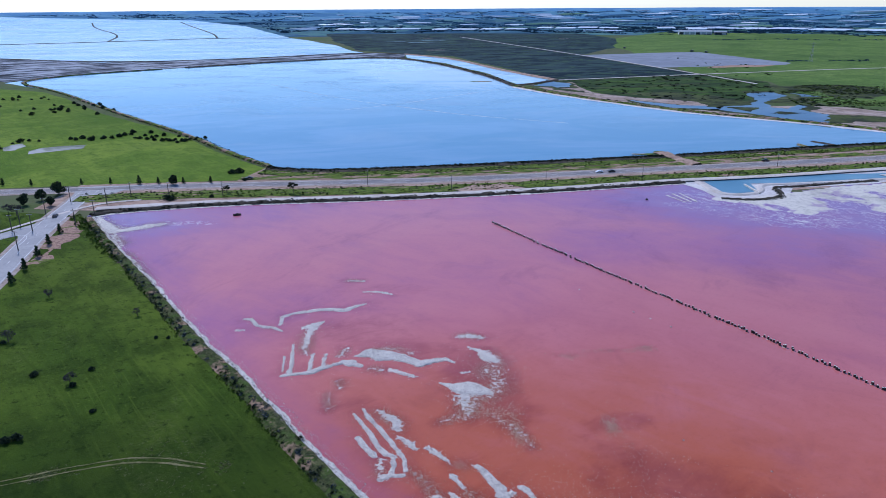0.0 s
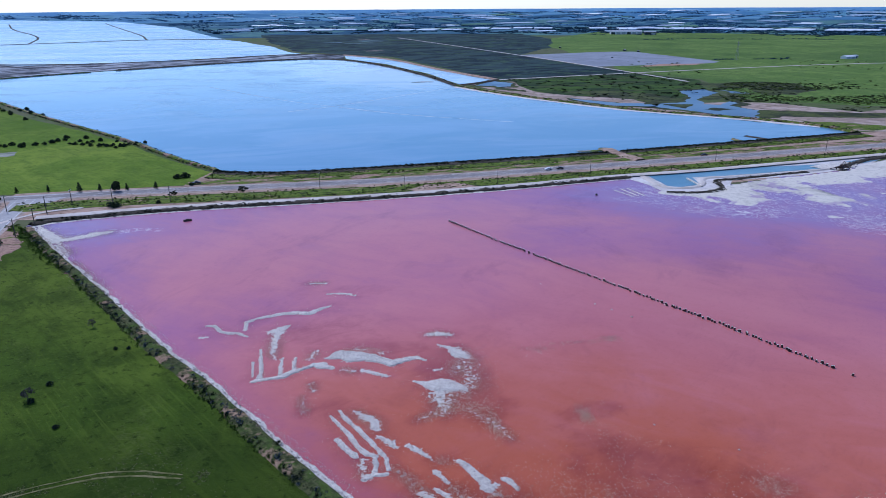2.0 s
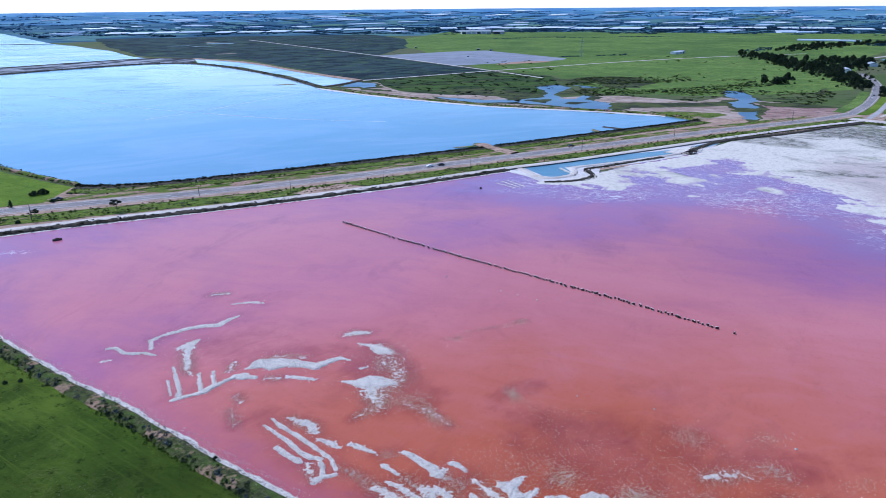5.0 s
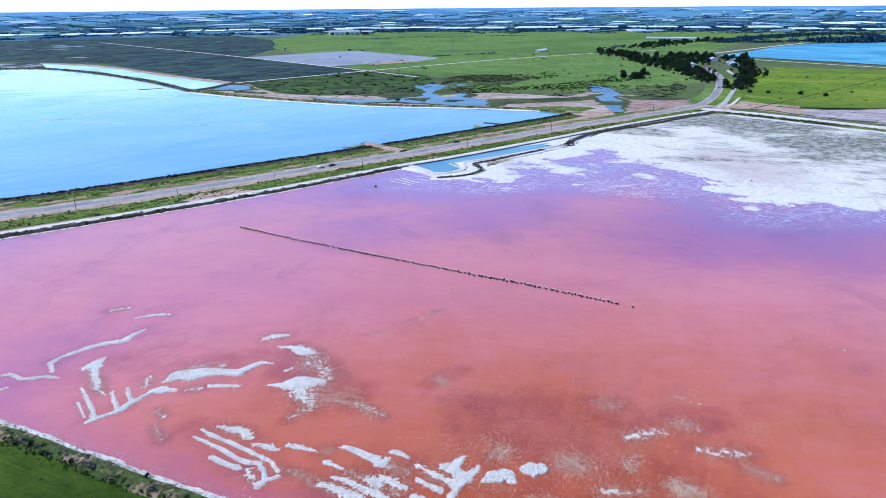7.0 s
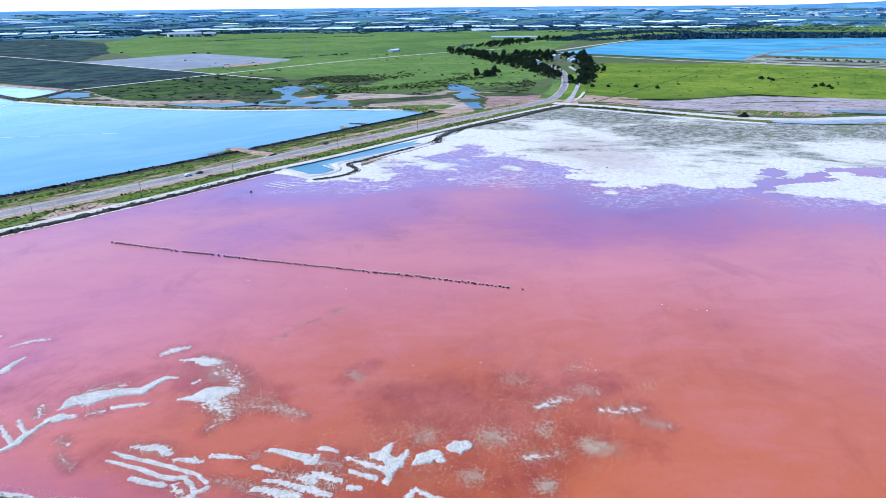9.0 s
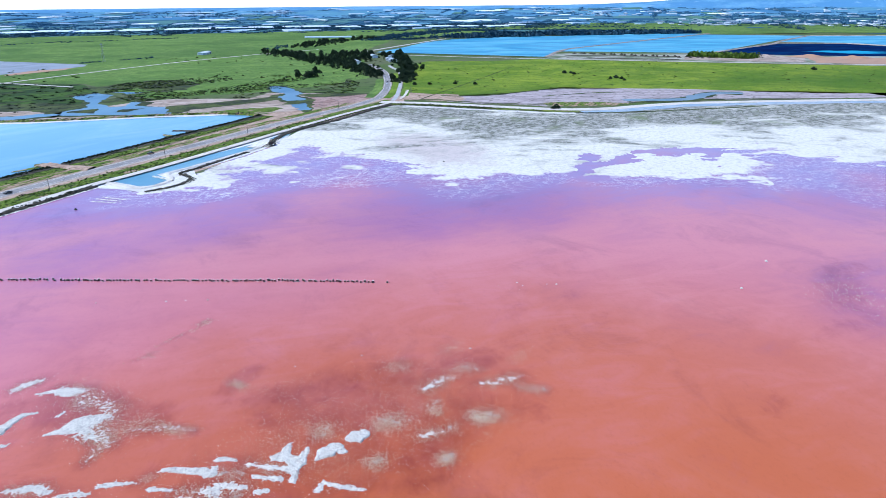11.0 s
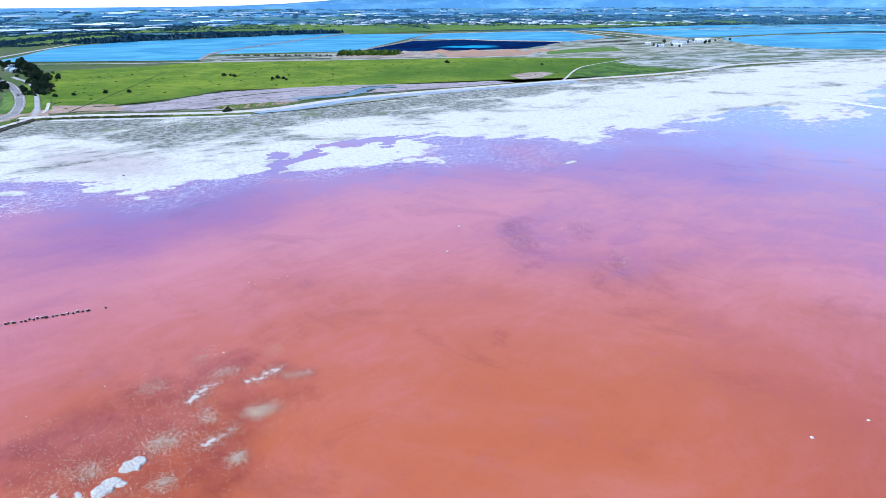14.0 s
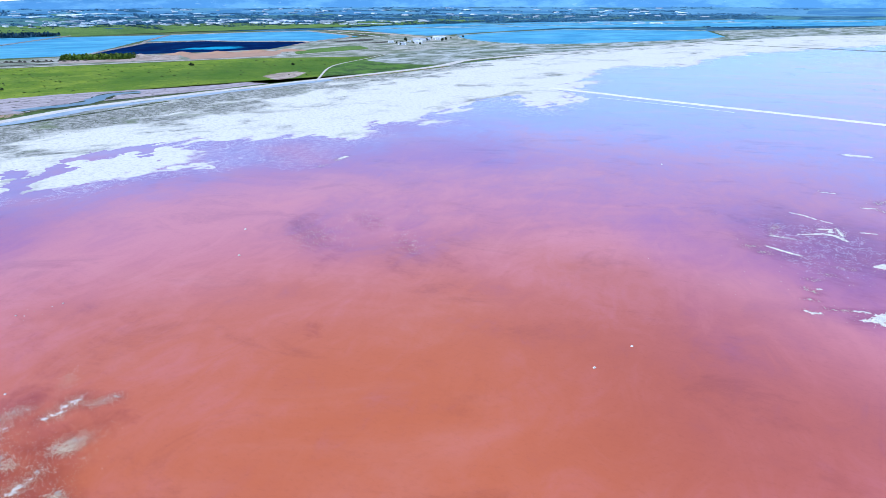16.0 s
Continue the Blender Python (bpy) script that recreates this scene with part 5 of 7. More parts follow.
area("yard_grass", [(1299, -36), (1375, -126), (1437, -199), (1536, -195), (1521, -127), (1403, -44)], 0.43, M["far_field"], "green strip among the works", "verge", amp=12, size=40, step=12)
area("far_paddock", [(2200, 1500), (2400, 900), (2200, 540), (2420, 300), (2700, -300), (3050, -1000), (3300, -900), (3100, 300), (2900, 1300)], 0.5, M["far_field"], "far green fields", "field", amp=20)

rm = np.random.RandomState(5)
for i in range(26):
    x, y = rm.uniform(-180, 420), rm.uniform(1150, 2350)
    if not inside(np.array(x), np.array(y), [(-150, 1700), (21, 1480), (150, 1010), (370, 1060), (280, 1440), (480, 2200), (-250, 2300)]):
        continue
    a, b, q = rm.uniform(14, 50), rm.uniform(4, 10), radians(rm.uniform(-25, 25))
    ring = [(x + a * math.cos(w) * math.cos(q) - b * math.sin(w) * math.sin(q), y + a * math.cos(w) * math.sin(q) + b * math.sin(w) * math.cos(q)) for w in np.linspace(0, 6.283, 13)[:-1]]
    area("marsh_scald_%d" % (i + 1), ring, 0.14, M[("mud", "green_marsh", "far_pond")[i % 3]], "small pale scald in the dark marsh", "scald", amp=2, size=14, step=6)
for i, pts in enumerate(([(-332, 511), (-332, 522), (-328, 529), (-319, 517), (-316, 502), (-322, 498)], [(-306, 498), (-301, 510), (-289, 516), (-274, 520), (-269, 507), (-280, 499), (-291, 491), (-298, 487)])):
    area("bare_patch_%d" % (i + 1), pts, 0.12, M["scald"], "bare pale patch in the grass", "bare earth", amp=3, size=8, step=3)
for i, (pts, w) in enumerate((([(508, 463), (540, 453), (556, 440), (556, 410), (560, 380), (567, 355), (578, 330), (590, 313)], 2.6), (MUD_TOP[:6], 3), ([(640, 250), (686, 204), (711, 188), (727, 165), (746, 135), (763, 110)], 3.5), ([(640, 352), (690, 322), (730, 280)], 2.5),)):
    ribbon("paddock_edge_%d" % (i + 1), pts, [(-w, 0.15), (0, 0.26), (w, 0.15)], M["samphire"], "dark low scrub along the mud", "saltmarsh", 3, 4.5, 12)
area("paddock_bare", [(915, 29), (958, 9), (975, -20), (947, -31), (889, -12), (867, 11)], 0.2, M["mud"], "bare pinkish patch in the paddock", "bare earth", amp=5, size=14, step=4)


# ---------------------------------------------------------------- banks, roads and levees
WEST_VISIBLE = LAKE_WEST[:14]
NORTH_LINE = [(-112, 439), (-81, 430), (-28, 436), (45, 448), (123, 462), (156, 468), (262, 492), (330, 507), (376, 518)]


def shore_crust(name, line, lo, hi, peak, label):
    """Salt crust along a shore, breaking into specks towards the open water."""
    c, n = along(line, 0.35)
    o = np.arange(lo, hi, 0.28)
    X, Y = c[:, 0:1] + n[:, 0:1] * o, c[:, 1:2] + n[:, 1:2] * o
    w = o[None, :] - 1.1 * fbm(X, Y, 5.0, 3)
    z = peak * np.where(w < 0.2, 1.0, 1.0 - (w - 0.2) / 0.8) + 0.55 * peak * fbm(X, Y, 0.8, 3, 0.7)
    ob = grid_mesh(name, X, Y, 0.10 + np.clip(z, -0.1, 0.6), cells_any(z > -0.05), M["salt"], shade=False)
    return tagged(ob, label, "shore", kind="structure")


shore_crust("shore_salt_west", LAKE_WEST[:12], -1.0, 3.6, 0.07, "white salt rim along the lake shore")
ribbon("shore_bank_west", WEST_VISIBLE, [(-0.4, 0.2), (-1.2, 0.5), (-2.6, 0.65), (-3.8, 0.4), (-5.2, 0.03)], M["bank"], "brown earth bank with stones and scrub", "bank", 1.2, 0.8, 5.0, bumpy=0.25)
ribbon("shore_salt_north", LAKE_NORTH, [(-2.0, 0.04), (-1.2, 0.14), (-0.2, 0.2), (0.8, 0.2)], M["salt"], "thin white salt line along the shore", "shore", 0.8, 1.0, 4.0)
ribbon("shore_rocks_north", LAKE_NORTH, [(-0.5, 0.06), (0.8, 0.4), (2.0, 0.9), (3.6, 1.1), (4.8, 1.0), (5.4, 0.6)], M["rock"], "dark rocky revetment of the levee", "revetment", 0.9, 0.5, 3.0, bumpy=0.4)
ribbon("verge_south", ROAD[2:12], [(-12.5, 0.2), (-17, 0.35), (-24, 0.45), (-29, 0.2)], M["verge_green"], "green roadside scrub and grass", "verge", 3, 1.6, 12)
ribbon("verge_north", [(-125, 397)] + ROAD[4:12], [(8.5, 0.2), (13, 0.3), (18, 0.38)], M["verge_mixed"], "patchy green and bare roadside", "verge", 3, 1.8, 12)
ribbon("verge_pond", NORTH_LINE, [(-8.5, 0.42), (-13, 0.46), (-19, 0.36)], M["verge_green"], "strip of bright green weeds below the hedge", "verge", 3, 2.2, 14)
ribbon("levee_track", CREST, [(-3.2, 0.9), (-2.2, 1.12), (2.0, 1.14), (3.6, 0.7), (5.5, 0.15)], M["track"], "pale limestone track along the levee", "track", 2.5, 0.4, 6)
ribbon("hedge_bank", NORTH_LINE,
       [(0.8, 0.1), (-0.6, 0.6), (-3.5, 0.9), (-6.5, 0.7), (-9, 0.4)], M["rock"], "dark bank along the pond", "bank", 2, 0.6, 6, bumpy=0.3)


def build_road(name, line, half, mat, label, edge=0.0, dash=False, shoulder=2.6):
    ribbon(name + "_shoulder", line, [(-half - shoulder, 0.10), (-half, 0.2), (half, 0.2), (half + shoulder, 0.10)], M["shoulder"], "dusty gravel road shoulder", "shoulder", 4, 0.5, 8)
    road = ribbon(name, line, [(-half, 0.215), (0, 0.30), (half, 0.215)], mat, label, "road", 4)
    if edge:
        for k in (-1, 1):
            ribbon("edge_line", line, [(k * (edge - 0.13), 0.31), (k * (edge + 0.13), 0.31)], M["line"], step=4, parent=road)
    if dash:
        c, n = along(line, 3.0)
        v, f = [], []
        for i in range(0, len(c) - 1, 4):
            a, b = c[i], c[i + 1]
            k = len(v)
            v += [(*(a + n[i] * .11), .325), (*(a - n[i] * .11), .325), (*(b - n[i] * .11), .325), (*(b + n[i] * .11), .325)]
            f.append((k, k + 1, k + 2, k + 3))
        part("centre_line", v, f, M["line"], road)
    return road


build_road("road_main", ROAD[:13], 4.6, M["old_asphalt"], "dusty grey sealed road across the levee", 3.9, True, 2.8)
build_road("road_grove", ROAD[12:], 4.3, M["old_asphalt"], "grey sealed road bending to the trees", 3.7, True, 1.0)
build_road("road_branch", BRANCH, 5.2, M["asphalt"], "grey sealed road with white lines", 4.6, True, 2.0)
build_road("road_side", [(524, 472), (554, 490), (594, 519), (640, 552), (691, 590), (749, 634), (805, 683), (833, 719), (860, 745)], 2.2, M["asphalt"], "narrow side road by the trees", 0, False, 1.0)
area("slip_lane", [(-215, 286), (-207, 304), (-196, 326), (-190, 318), (-185, 292), (-180, 262), (-186, 262), (-191, 290), (-197, 300)], 0.23, M["asphalt"], "sealed slip lane at the junction", "road")
ribbon("slip_line", [(-205, 290), (-197, 302), (-191, 299), (-188, 284)], [(-0.15, 0.30), (0.15, 0.30)], M["line"], "white painted kerb line", "road marking", 2)
ribbon("footpath", [(-240, 250), (-212, 300), (-204, 318), (-192, 344), (-182, 356), (-165, 361)], [(-1.3, 0.34), (1.3, 0.34)], M["track"], "pale footpath crossing the road", "path", 3, 0.15)
area("junction_seal", [(-214, 390), (-180, 394), (-186, 376), (-193, 362), (-205, 358), (-208, 372)], 0.24, M["asphalt"], "sealed road junction", "road")
ribbon("junction_median", [(536, 490), (578, 514), (640, 559), (700, 605), (760, 655)], [(-4.5, 0.21), (0, 0.27), (4.0, 0.21)], M["field"], "green strip between two roads", "verge", 4, 1.6, 10)
ribbon("junction_side", [(560, 486), (600, 514), (650, 550), (700, 588), (790, 662)], [(-7, 0.2), (-1, 0.24), (3, 0.2)], M["field"], "green verge beside the side road", "verge", 4, 3.0, 14)
ribbon("junction_verge", ROAD[12:15], [(5.6, 0.2), (11, 0.24), (17, 0.18)], M["far_field"], "green verge beside the road", "verge", 4, 3.0, 14)
ribbon("junction_path", [(540, 474), (569, 489), (608, 515)], [(-1.6, 0.30), (0, 0.34), (1.6, 0.30)], M["track"], "pale dirt path to the trees", "path", 3, 0.8, 10)
ribbon("junction_green", [(407, 461), (448, 466), (498, 475), (524, 479)], [(-4, 0.2), (0, 0.4), (4, 0.2)], M["verge_green"], "green weeds beside the road", "verge", 3, 2.0, 9)
area("road_bare", [(6, 378), (20, 388), (32, 392), (41, 389), (48, 379), (36, 374), (22, 372), (12, 370)], 0.48, M["dirt"], "bare trampled earth beside the road", "bare earth", amp=3, size=8, step=2)
area("roadside_sand", [(-186, 330), (-177, 326), (-170, 300), (-164, 268), (-172, 262), (-180, 296)], 0.12, M["verge_sandy"], "bare sandy roadside with weeds", "verge", amp=9, size=9, step=1.0)

EAST_TRACK = [(508, 476), (522, 443), (533, 405), (542, 358), (550, 325), (557, 300), (567, 277), (587, 254), (619, 234), (652, 213), (678, 187), (702, 160), (725, 131), (863, -49), (928, -150), (1006, -252),
              (1125, -331), (1228, -569), (1480, -1100)]
ribbon("track_east", EAST_TRACK, [(-8.0, 0.2), (-6.0, 0.5), (6.0, 0.5), (8.0, 0.2)], M["track"], "pale gravel track beside the salt flat", "track", 4, 1.6, 20)
ribbon("track_edge_scrub", EAST_TRACK[:16], [(-6, 0.3), (-12, 0.40), (-18, 0.34)], M["verge_mixed"], "scrubby edge of the salt flat", "verge", 4, 4.0, 25)
ribbon("track_weeds", EAST_TRACK[:7], [(-8.0, 0.43), (-13, 0.50), (-18, 0.43)], M["weeds"], "yellow-green weeds beside the track", "verge", 3, 4.5, 12)
ribbon("track_salt", EAST_TRACK[1:7], [(-22, 0.36), (-25, 0.42), (-29, 0.36)], M["salt_ground"], "white salt line below the weeds", "salt", 3, 4.0, 18)
ribbon("drain_east", EAST_TRACK[6:14], [(-8.5, 0.46), (-16, 0.5), (-24, 0.46)], M["wet_mud"], "shallow grey drain beside the track", "drain", 5, 4.0, 40)
ribbon("drain_edge_east", [(548, 270), (563, 246), (583, 223), (605, 200), (632, 176), (661, 152), (691, 126)], [(-2.5, 0.44), (0, 0.62), (2.5, 0.44)], M["samphire"], "dark crusted edge of the drain", "drain", 3, 3.0, 12)
area("scald_weeds", [(953, -77), (1013, -95), (1029, -127), (992, -141), (923, -132), (908, -100), (916, -76)], 0.36, M["verge_patch"], "bright green weeds beside the track", "scrub patch", amp=7, size=18, step=6)
ribbon("track_scald", [(850, -40), (905, -50), (1000, -66), (1075, -88), (1148, -135), (1271, -205)], [(-1.6, 0.36), (1.6, 0.36)], M["track"], "pale track through green scrub", "track", 8, 0.5, 20)
ribbon("track_pasture", [(61, 2301), (287, 1450), (383, 1036), (408, 905)], [(-3.0, 0.4), (3.0, 0.4)], M["track"], "thin straight dirt track", "track", 20, 0.4, 30)
ribbon("track_marsh", [(158, 966), (383, 1037), (712, 1126), (968, 1150), (1100, 1140)], [(-3.2, 0.4), (3.2, 0.4)], M["track"], "thin pale dirt track", "track", 20, 0.6, 30)
ribbon("road_pond_edge", [(1050, 985), (1072, 720), (1105, 585), (1188, 276), (1228, 158), (1268, 39), (1314, -41), (1375, -126), (1404, -189), (1450, -400)], [(-4, 0.5), (4, 0.5)], M["track"], "pale road along the ponds", "road", 15, 0.3, 30)
ribbon("fence_line", [(952, 558), (713, 493), (548, 453)], [(-1.0, 0.15), (0, 0.4), (1.0, 0.15)], M["samphire"], "dark ditch line through the paddock", "ditch", 10, 0.8, 20)

ribbon("pond_salt_rim", [(370, 552), (316, 608), (252, 656), (213, 702), (142, 802), (96, 896)], [(3.5, 0.24), (6, 0.22), (9, 0.17), (12, 0.13)], M["salt_ground"], "white salt rim inside the pond", "shore", 4, 3.0, 16)
LEVEES = {}


def levee(name, pts, w, k):
    LEVEES[name] = (pts, w, k)
    ribbon(name, pts, [(-w, 0.1), (-w * 0.45, 1.5), (w * 0.45, 1.5), (w, 0.1)], M[k], "low earth levee between ponds", "levee", 8, 0.8, 20, bumpy=0.3)


levee("levee_1", [(376, 518), (368, 556), (316, 608), (252, 656), (213, 702), (142, 802), (94, 900)], 4.0, "verge_mixed")
levee("levee_2", [(94, 900), (68, 1036), (1, 1243), (-76, 1396), (-160, 1416), (-299, 1328), (-440, 1210)], 4.5, "rock")
levee("levee_3", [(94, 902), (130, 930), (158, 966)], 4.5, "rock")
levee("levee_4", [(-470, 1182), (-560, 1104), (-612, 990), (-481, 873), (-329, 690), (-198, 547), (-158, 490), (-113, 440)], 2.0, "verge_mixed")
levee("levee_5", [(-960, 1452), (-904, 1448), (-639, 1330), (-420, 1382), (-177, 1570), (-80, 1508)], 5.0, "rock")
levee("levee_6", [(158, 968), (92, 1135), (24, 1376), (-78, 1512)], 5.0, "dirt")
levee("levee_7", [(-486, 2302), (-733, 2337), (-996, 2123), (-1242, 2003), (-2200, 1500)], 4.0, "rock")
levee("levee_8", [(-996, 2123), (-1165, 2603), (-1500, 3100), (-1700, 3500)], 4.0, "rock")
levee("levee_9", [(-733, 2337), (-860, 2700), (-1314, 3628)], 4.0, "rock")
levee("levee_10", [(1142, 596), (1284, 640), (1371, 657), (1451, 651), (1637, 635), (1900, 609), (2241, 576)], 5.0, "mud")
levee("levee_11", [(1370, 364), (1516, 346), (1782, 304), (1860, 318), (2209, 296)], 5.0, "mud")
levee("levee_12", [(1800, 306), (1864, 172), (1802, 82), (1774, -28), (1751, -104), (1596, -44)], 5.0, "mud")
levee("levee_13", [(1640, -1234), (1553, -1117), (1480, -825), (1444, -640), (1545, -520), (1760, -494), (1990, -540), (2270, -1021), (2008, -1416)], 6.0, "scald")
levee("levee_14", [(2330, -195), (2618, -695), (2795, -1253), (2750, -2063)], 7.0, "scald")
levee("levee_16", [(2560, -300), (2480, -700), (2570, -1200), (2560, -1900), (2360, -2440)], 6.0, "scald")
levee("levee_15", [(2214, 291), (2412, -122), (2215, -172), (1973, -253), (1758, -113)], 5.0, "mud")
levee("levee_17", [(2425, -130), (2190, -232), (1955, -306), (1782, -315)], 4.0, "scald")
levee("levee_18", [(2430, -190), (2170, -318), (1998, -380), (1851, -423)], 4.0, "mud")
ribbon("pond_road", [(1054, 989), (1287, 1055), (1469, 1108), (1617, 1142)], [(-5, 0.5), (0, 0.6), (5, 0.5)], M["track"], "pale road on the pond bank", "road", 15, 0.6, 30)
ribbon("pond_edge_scrub", [(1083, 972), (1118, 780), (1148, 600)], [(-6, 0.4), (0, 0.9), (6, 0.4)], M["samphire"], "dark scrub along the pond edge", "bank", 8, 2.0, 20)
for i, (pts, w) in enumerate((([(88, 886), (20, 810), (-47, 737), (-98, 697)], 1.2), ([(-229, 937), (-117, 787), (-55, 728)], 1.0), ([(-48, 722), (10, 667), (60, 636)], 1.6), ([(66, 632), (112, 607)], 1.2))):
    ribbon("pond_ridge_%d" % (i + 1), pts, [(-w, 0.12), (0, 0.21), (w, 0.12)], M["drowned"], "low drowned ridge just breaking the water", "ridge", 4, 1.6, 14)
for i, (x, y, a, b) in enumerate(((154, 474, 5, 9), (266, 499, 3, 9), (53, 955, 16, 4), (142, 472, 10, 2.5))):
    th = np.linspace(0, 6.283, 14)[:-1]
    area("pond_spit_%d" % (i + 1), [(x + a * math.cos(t), y + b * math.sin(t)) for t in th], 0.3, M["verge_mixed"], "small muddy spit with low scrub", "spit", 3, 2.0, 5)
ribbon("pond_spit_dark", [(281, 515), (288, 503), (296, 488)], [(-2.6, 0.12), (-1, 0.6), (1, 0.6), (2.6, 0.12)], M["rock"], "dark weedy spit in the pond", "spit", 2, 0.8, 5, bumpy=0.4)
ribbon("causeway", [(166, 438), (161, 450), (157, 462), (155, 476)], [(-6, 0.1), (-3.5, 1.1), (2.5, 1.1), (5, 0.1)], M["dirt"], "short sandy causeway", "causeway", 2, 2.5, 7)

# settling basin, canal, drain
BASIN = [(155, 394), (190, 404), (230, 409), (281, 412), (318, 424), (323, 419), (284, 403), (237, 395), (200, 389), (180, 388), (177, 370), (157, 364)]
area("basin_ground", [(139, 394), (147, 372), (150, 354), (172, 353), (189, 361), (200, 378), (250, 386), (290, 398), (330, 424), (345, 434), (300, 426), (240, 414), (178, 402)], 0.16, M["salt_ground"],
     "pale salty ground round the basin", "bank", amp=1.2, size=8, step=3)
area("basin_pool", BASIN, 0.26, M["basin"], "blue settling basin and narrow canal", "pool", amp=0.7, size=6, step=3)
ribbon("basin_bank", [(151, 394), (153, 362), (178, 366), (183, 386), (202, 386), (240, 391.5), (280, 400)], [(-2.2, 0.2), (-1.0, 0.75), (1.0, 0.75), (2.4, 0.2)], M["track"], "pale raised bank round the basin", "bank", 1.5, 0.5, 4)
ribbon("canal_rocks", [(151, 357), (167, 352), (185, 359), (190, 372), (189, 380), (203, 380), (233, 388), (257, 393)], [(-1.7, 0.08), (-0.8, 0.5), (0.5, 0.75), (1.4, 0.4)], M["rock"], "dark rubble edge of the canal bank", "rubble", 0.8, 0.7, 3, bumpy=0.6)
ribbon("basin_wall", [(175, 384.5), (175.4, 365)], [(-0.6, 0.3), (-0.5, 1.0), (0.5, 1.0), (0.6, 0.3)], M["salt"], "white concrete edge of the basin", "wall", 2)
ribbon("drain_weeds", [(345, 439), (397, 441), (453, 454), (500, 461)], [(1.5, 0.2), (6, 0.4), (11, 0.2)], M["verge_green"], "bright weeds along the drain", "verge", 3, 1.6, 9)
ribbon("drain_bank", [(288, 402), (300, 412), (328, 427), (366, 432), (397, 434), (453, 447), (497, 453)], [(-2.5, 0.1), (-1.0, 1.0), (1.0, 1.1), (2.8, 0.2)], M["rock"], "dark winding drain bank", "drain", 2, 1.0, 8, bumpy=0.4)
area("salt_heap_ground", [(266, 406), (282, 412), (296, 417), (304, 412), (294, 402), (272, 396)], 0.5, M["salt"], "bright white salt deposit by the pump", "salt deposit", amp=1.5, size=5, step=2)
ribbon("south_dyke", [(690, -306), (640, -334), (563, -372), (460, -432), (377, -478), (250, -545)], [(-4.6, 0.05), (-2.6, 0.7), (2.6, 0.7), (4.6, 0.05)], M["salt"], "narrow white salt-crusted dyke", "dyke", 3, 1.2, 10, bumpy=0.2)
ribbon("south_dyke_ridge", [(600, -322), (520, -372), (470, -398)], [(-1.0, 0.08), (0, 0.2), (1.0, 0.08)], M["salt"], "faint second salt ridge", "dyke", 3, 1.0, 8)
ribbon("far_dyke", [(1387, -1008), (1068, -1185), (800, -1340)], [(-4, 0.1), (0, 0.9), (4, 0.1)], M["bank"], "thin brown far dyke", "dyke", 10, 1.0, 20)
ribbon("field_track", [(-125, 117), (-99, 126), (-83, 132), (-70, 135), (-55, 132)], [(-1.6, 0.10), (-1.35, 0.12), (-1.1, 0.10)], M["dry_grass"], "worn wheel track through grass", "track", 1.0, 0.35, 5)
ribbon("field_track_rut", [(-125, 118.6), (-99, 127.6), (-83, 133.6), (-70, 136.6), (-55, 133.2)], [(-1.35, 0.10), (-1.15, 0.12), (-0.95, 0.10)], M["dry_grass"], "worn wheel track through grass", "track", 1.0, 0.35, 5)


# ---------------------------------------------------------------- salt ridges in the lake
def one_piece(keep, first):
    """The cells of keep that hang together with the one numbered first."""
    ny, nx = keep.shape
    got, todo = np.zeros(keep.shape, bool), [divmod(int(first), nx)]
    while todo:
        j, i = todo.pop()
        if 0 <= j < ny and 0 <= i < nx and keep[j, i] and not got[j, i]:
            got[j, i] = True
            todo += [(j + 1, i), (j - 1, i), (j, i + 1), (j, i - 1)]
    return got


def salt_patch(name, line, torn=0.6, label="white crusty salt ridge in shallow brine", cell=0.14):
    """Crust that breaks the water along a line of x, y and half width, with a torn edge and a lumpy top."""
    x0, y0 = line[0][:2]
    dirty = torn > 1.0 and y0 < 130
    gritty = torn > 1.0 or (torn > 0.65 and x0 > 45 and 40 < y0 < 130)
    pts, half = [p[:2] for p in line], np.array([p[2] for p in line]) * (0.75 if gritty else 1.0)
    m = half.max() * (1.5 + 1.0 * torn) + 1.2
    xs, ys = [p[0] for p in pts], [p[1] for p in pts]
    X, Y = mesh_grid(min(xs) - m, max(xs) + m, min(ys) - m, max(ys) + m, cell)
    d, at = seg_dist(X, Y, pts)
    width = np.interp(at * (len(pts) - 1), np.arange(len(pts)), half)
    loose = np.clip((torn - 0.35) / 0.9, 0.0, 1.0)
    soft = 0.18 + 1.1 * loose * np.maximum(width, 0.8)
    s = np.clip((width * (0.76 + 0.16 * (width > 1.7) + 0.35 * loose + 0.45 * fbm(X, Y, 2.6, 3, 0.65)) - d) / soft, -2.5, 1.0 - 0.75 * loose)
    grit = (2.3 if gritty else 1.7) * fbm(X, Y, 0.7 if gritty else 0.48 + 0.35 * loose, 2, 0.9)
    z = 0.20 * (0.40 * s + 0.55 * grit + 0.12 * (1 - loose) - 0.20 * loose - 0.20 * gritty) + 0.09 * np.clip(s, 0, 1) * np.minimum(width, 2.0)
    keep = cells_any(z > 0.0)
    if torn <= 0.65:
        keep = one_piece(keep, np.argmax(np.where(keep, s[:-1, :-1], -9)))
    ob = grid_mesh(name, X, Y, 0.10 + np.maximum(z, -0.15), keep, M["dirty_salt" if dirty else "salt"], shade=False)
    return tagged(ob, label, "salt ridge", "salt ridges in the lake", "stuff" if torn > 0.65 else "")


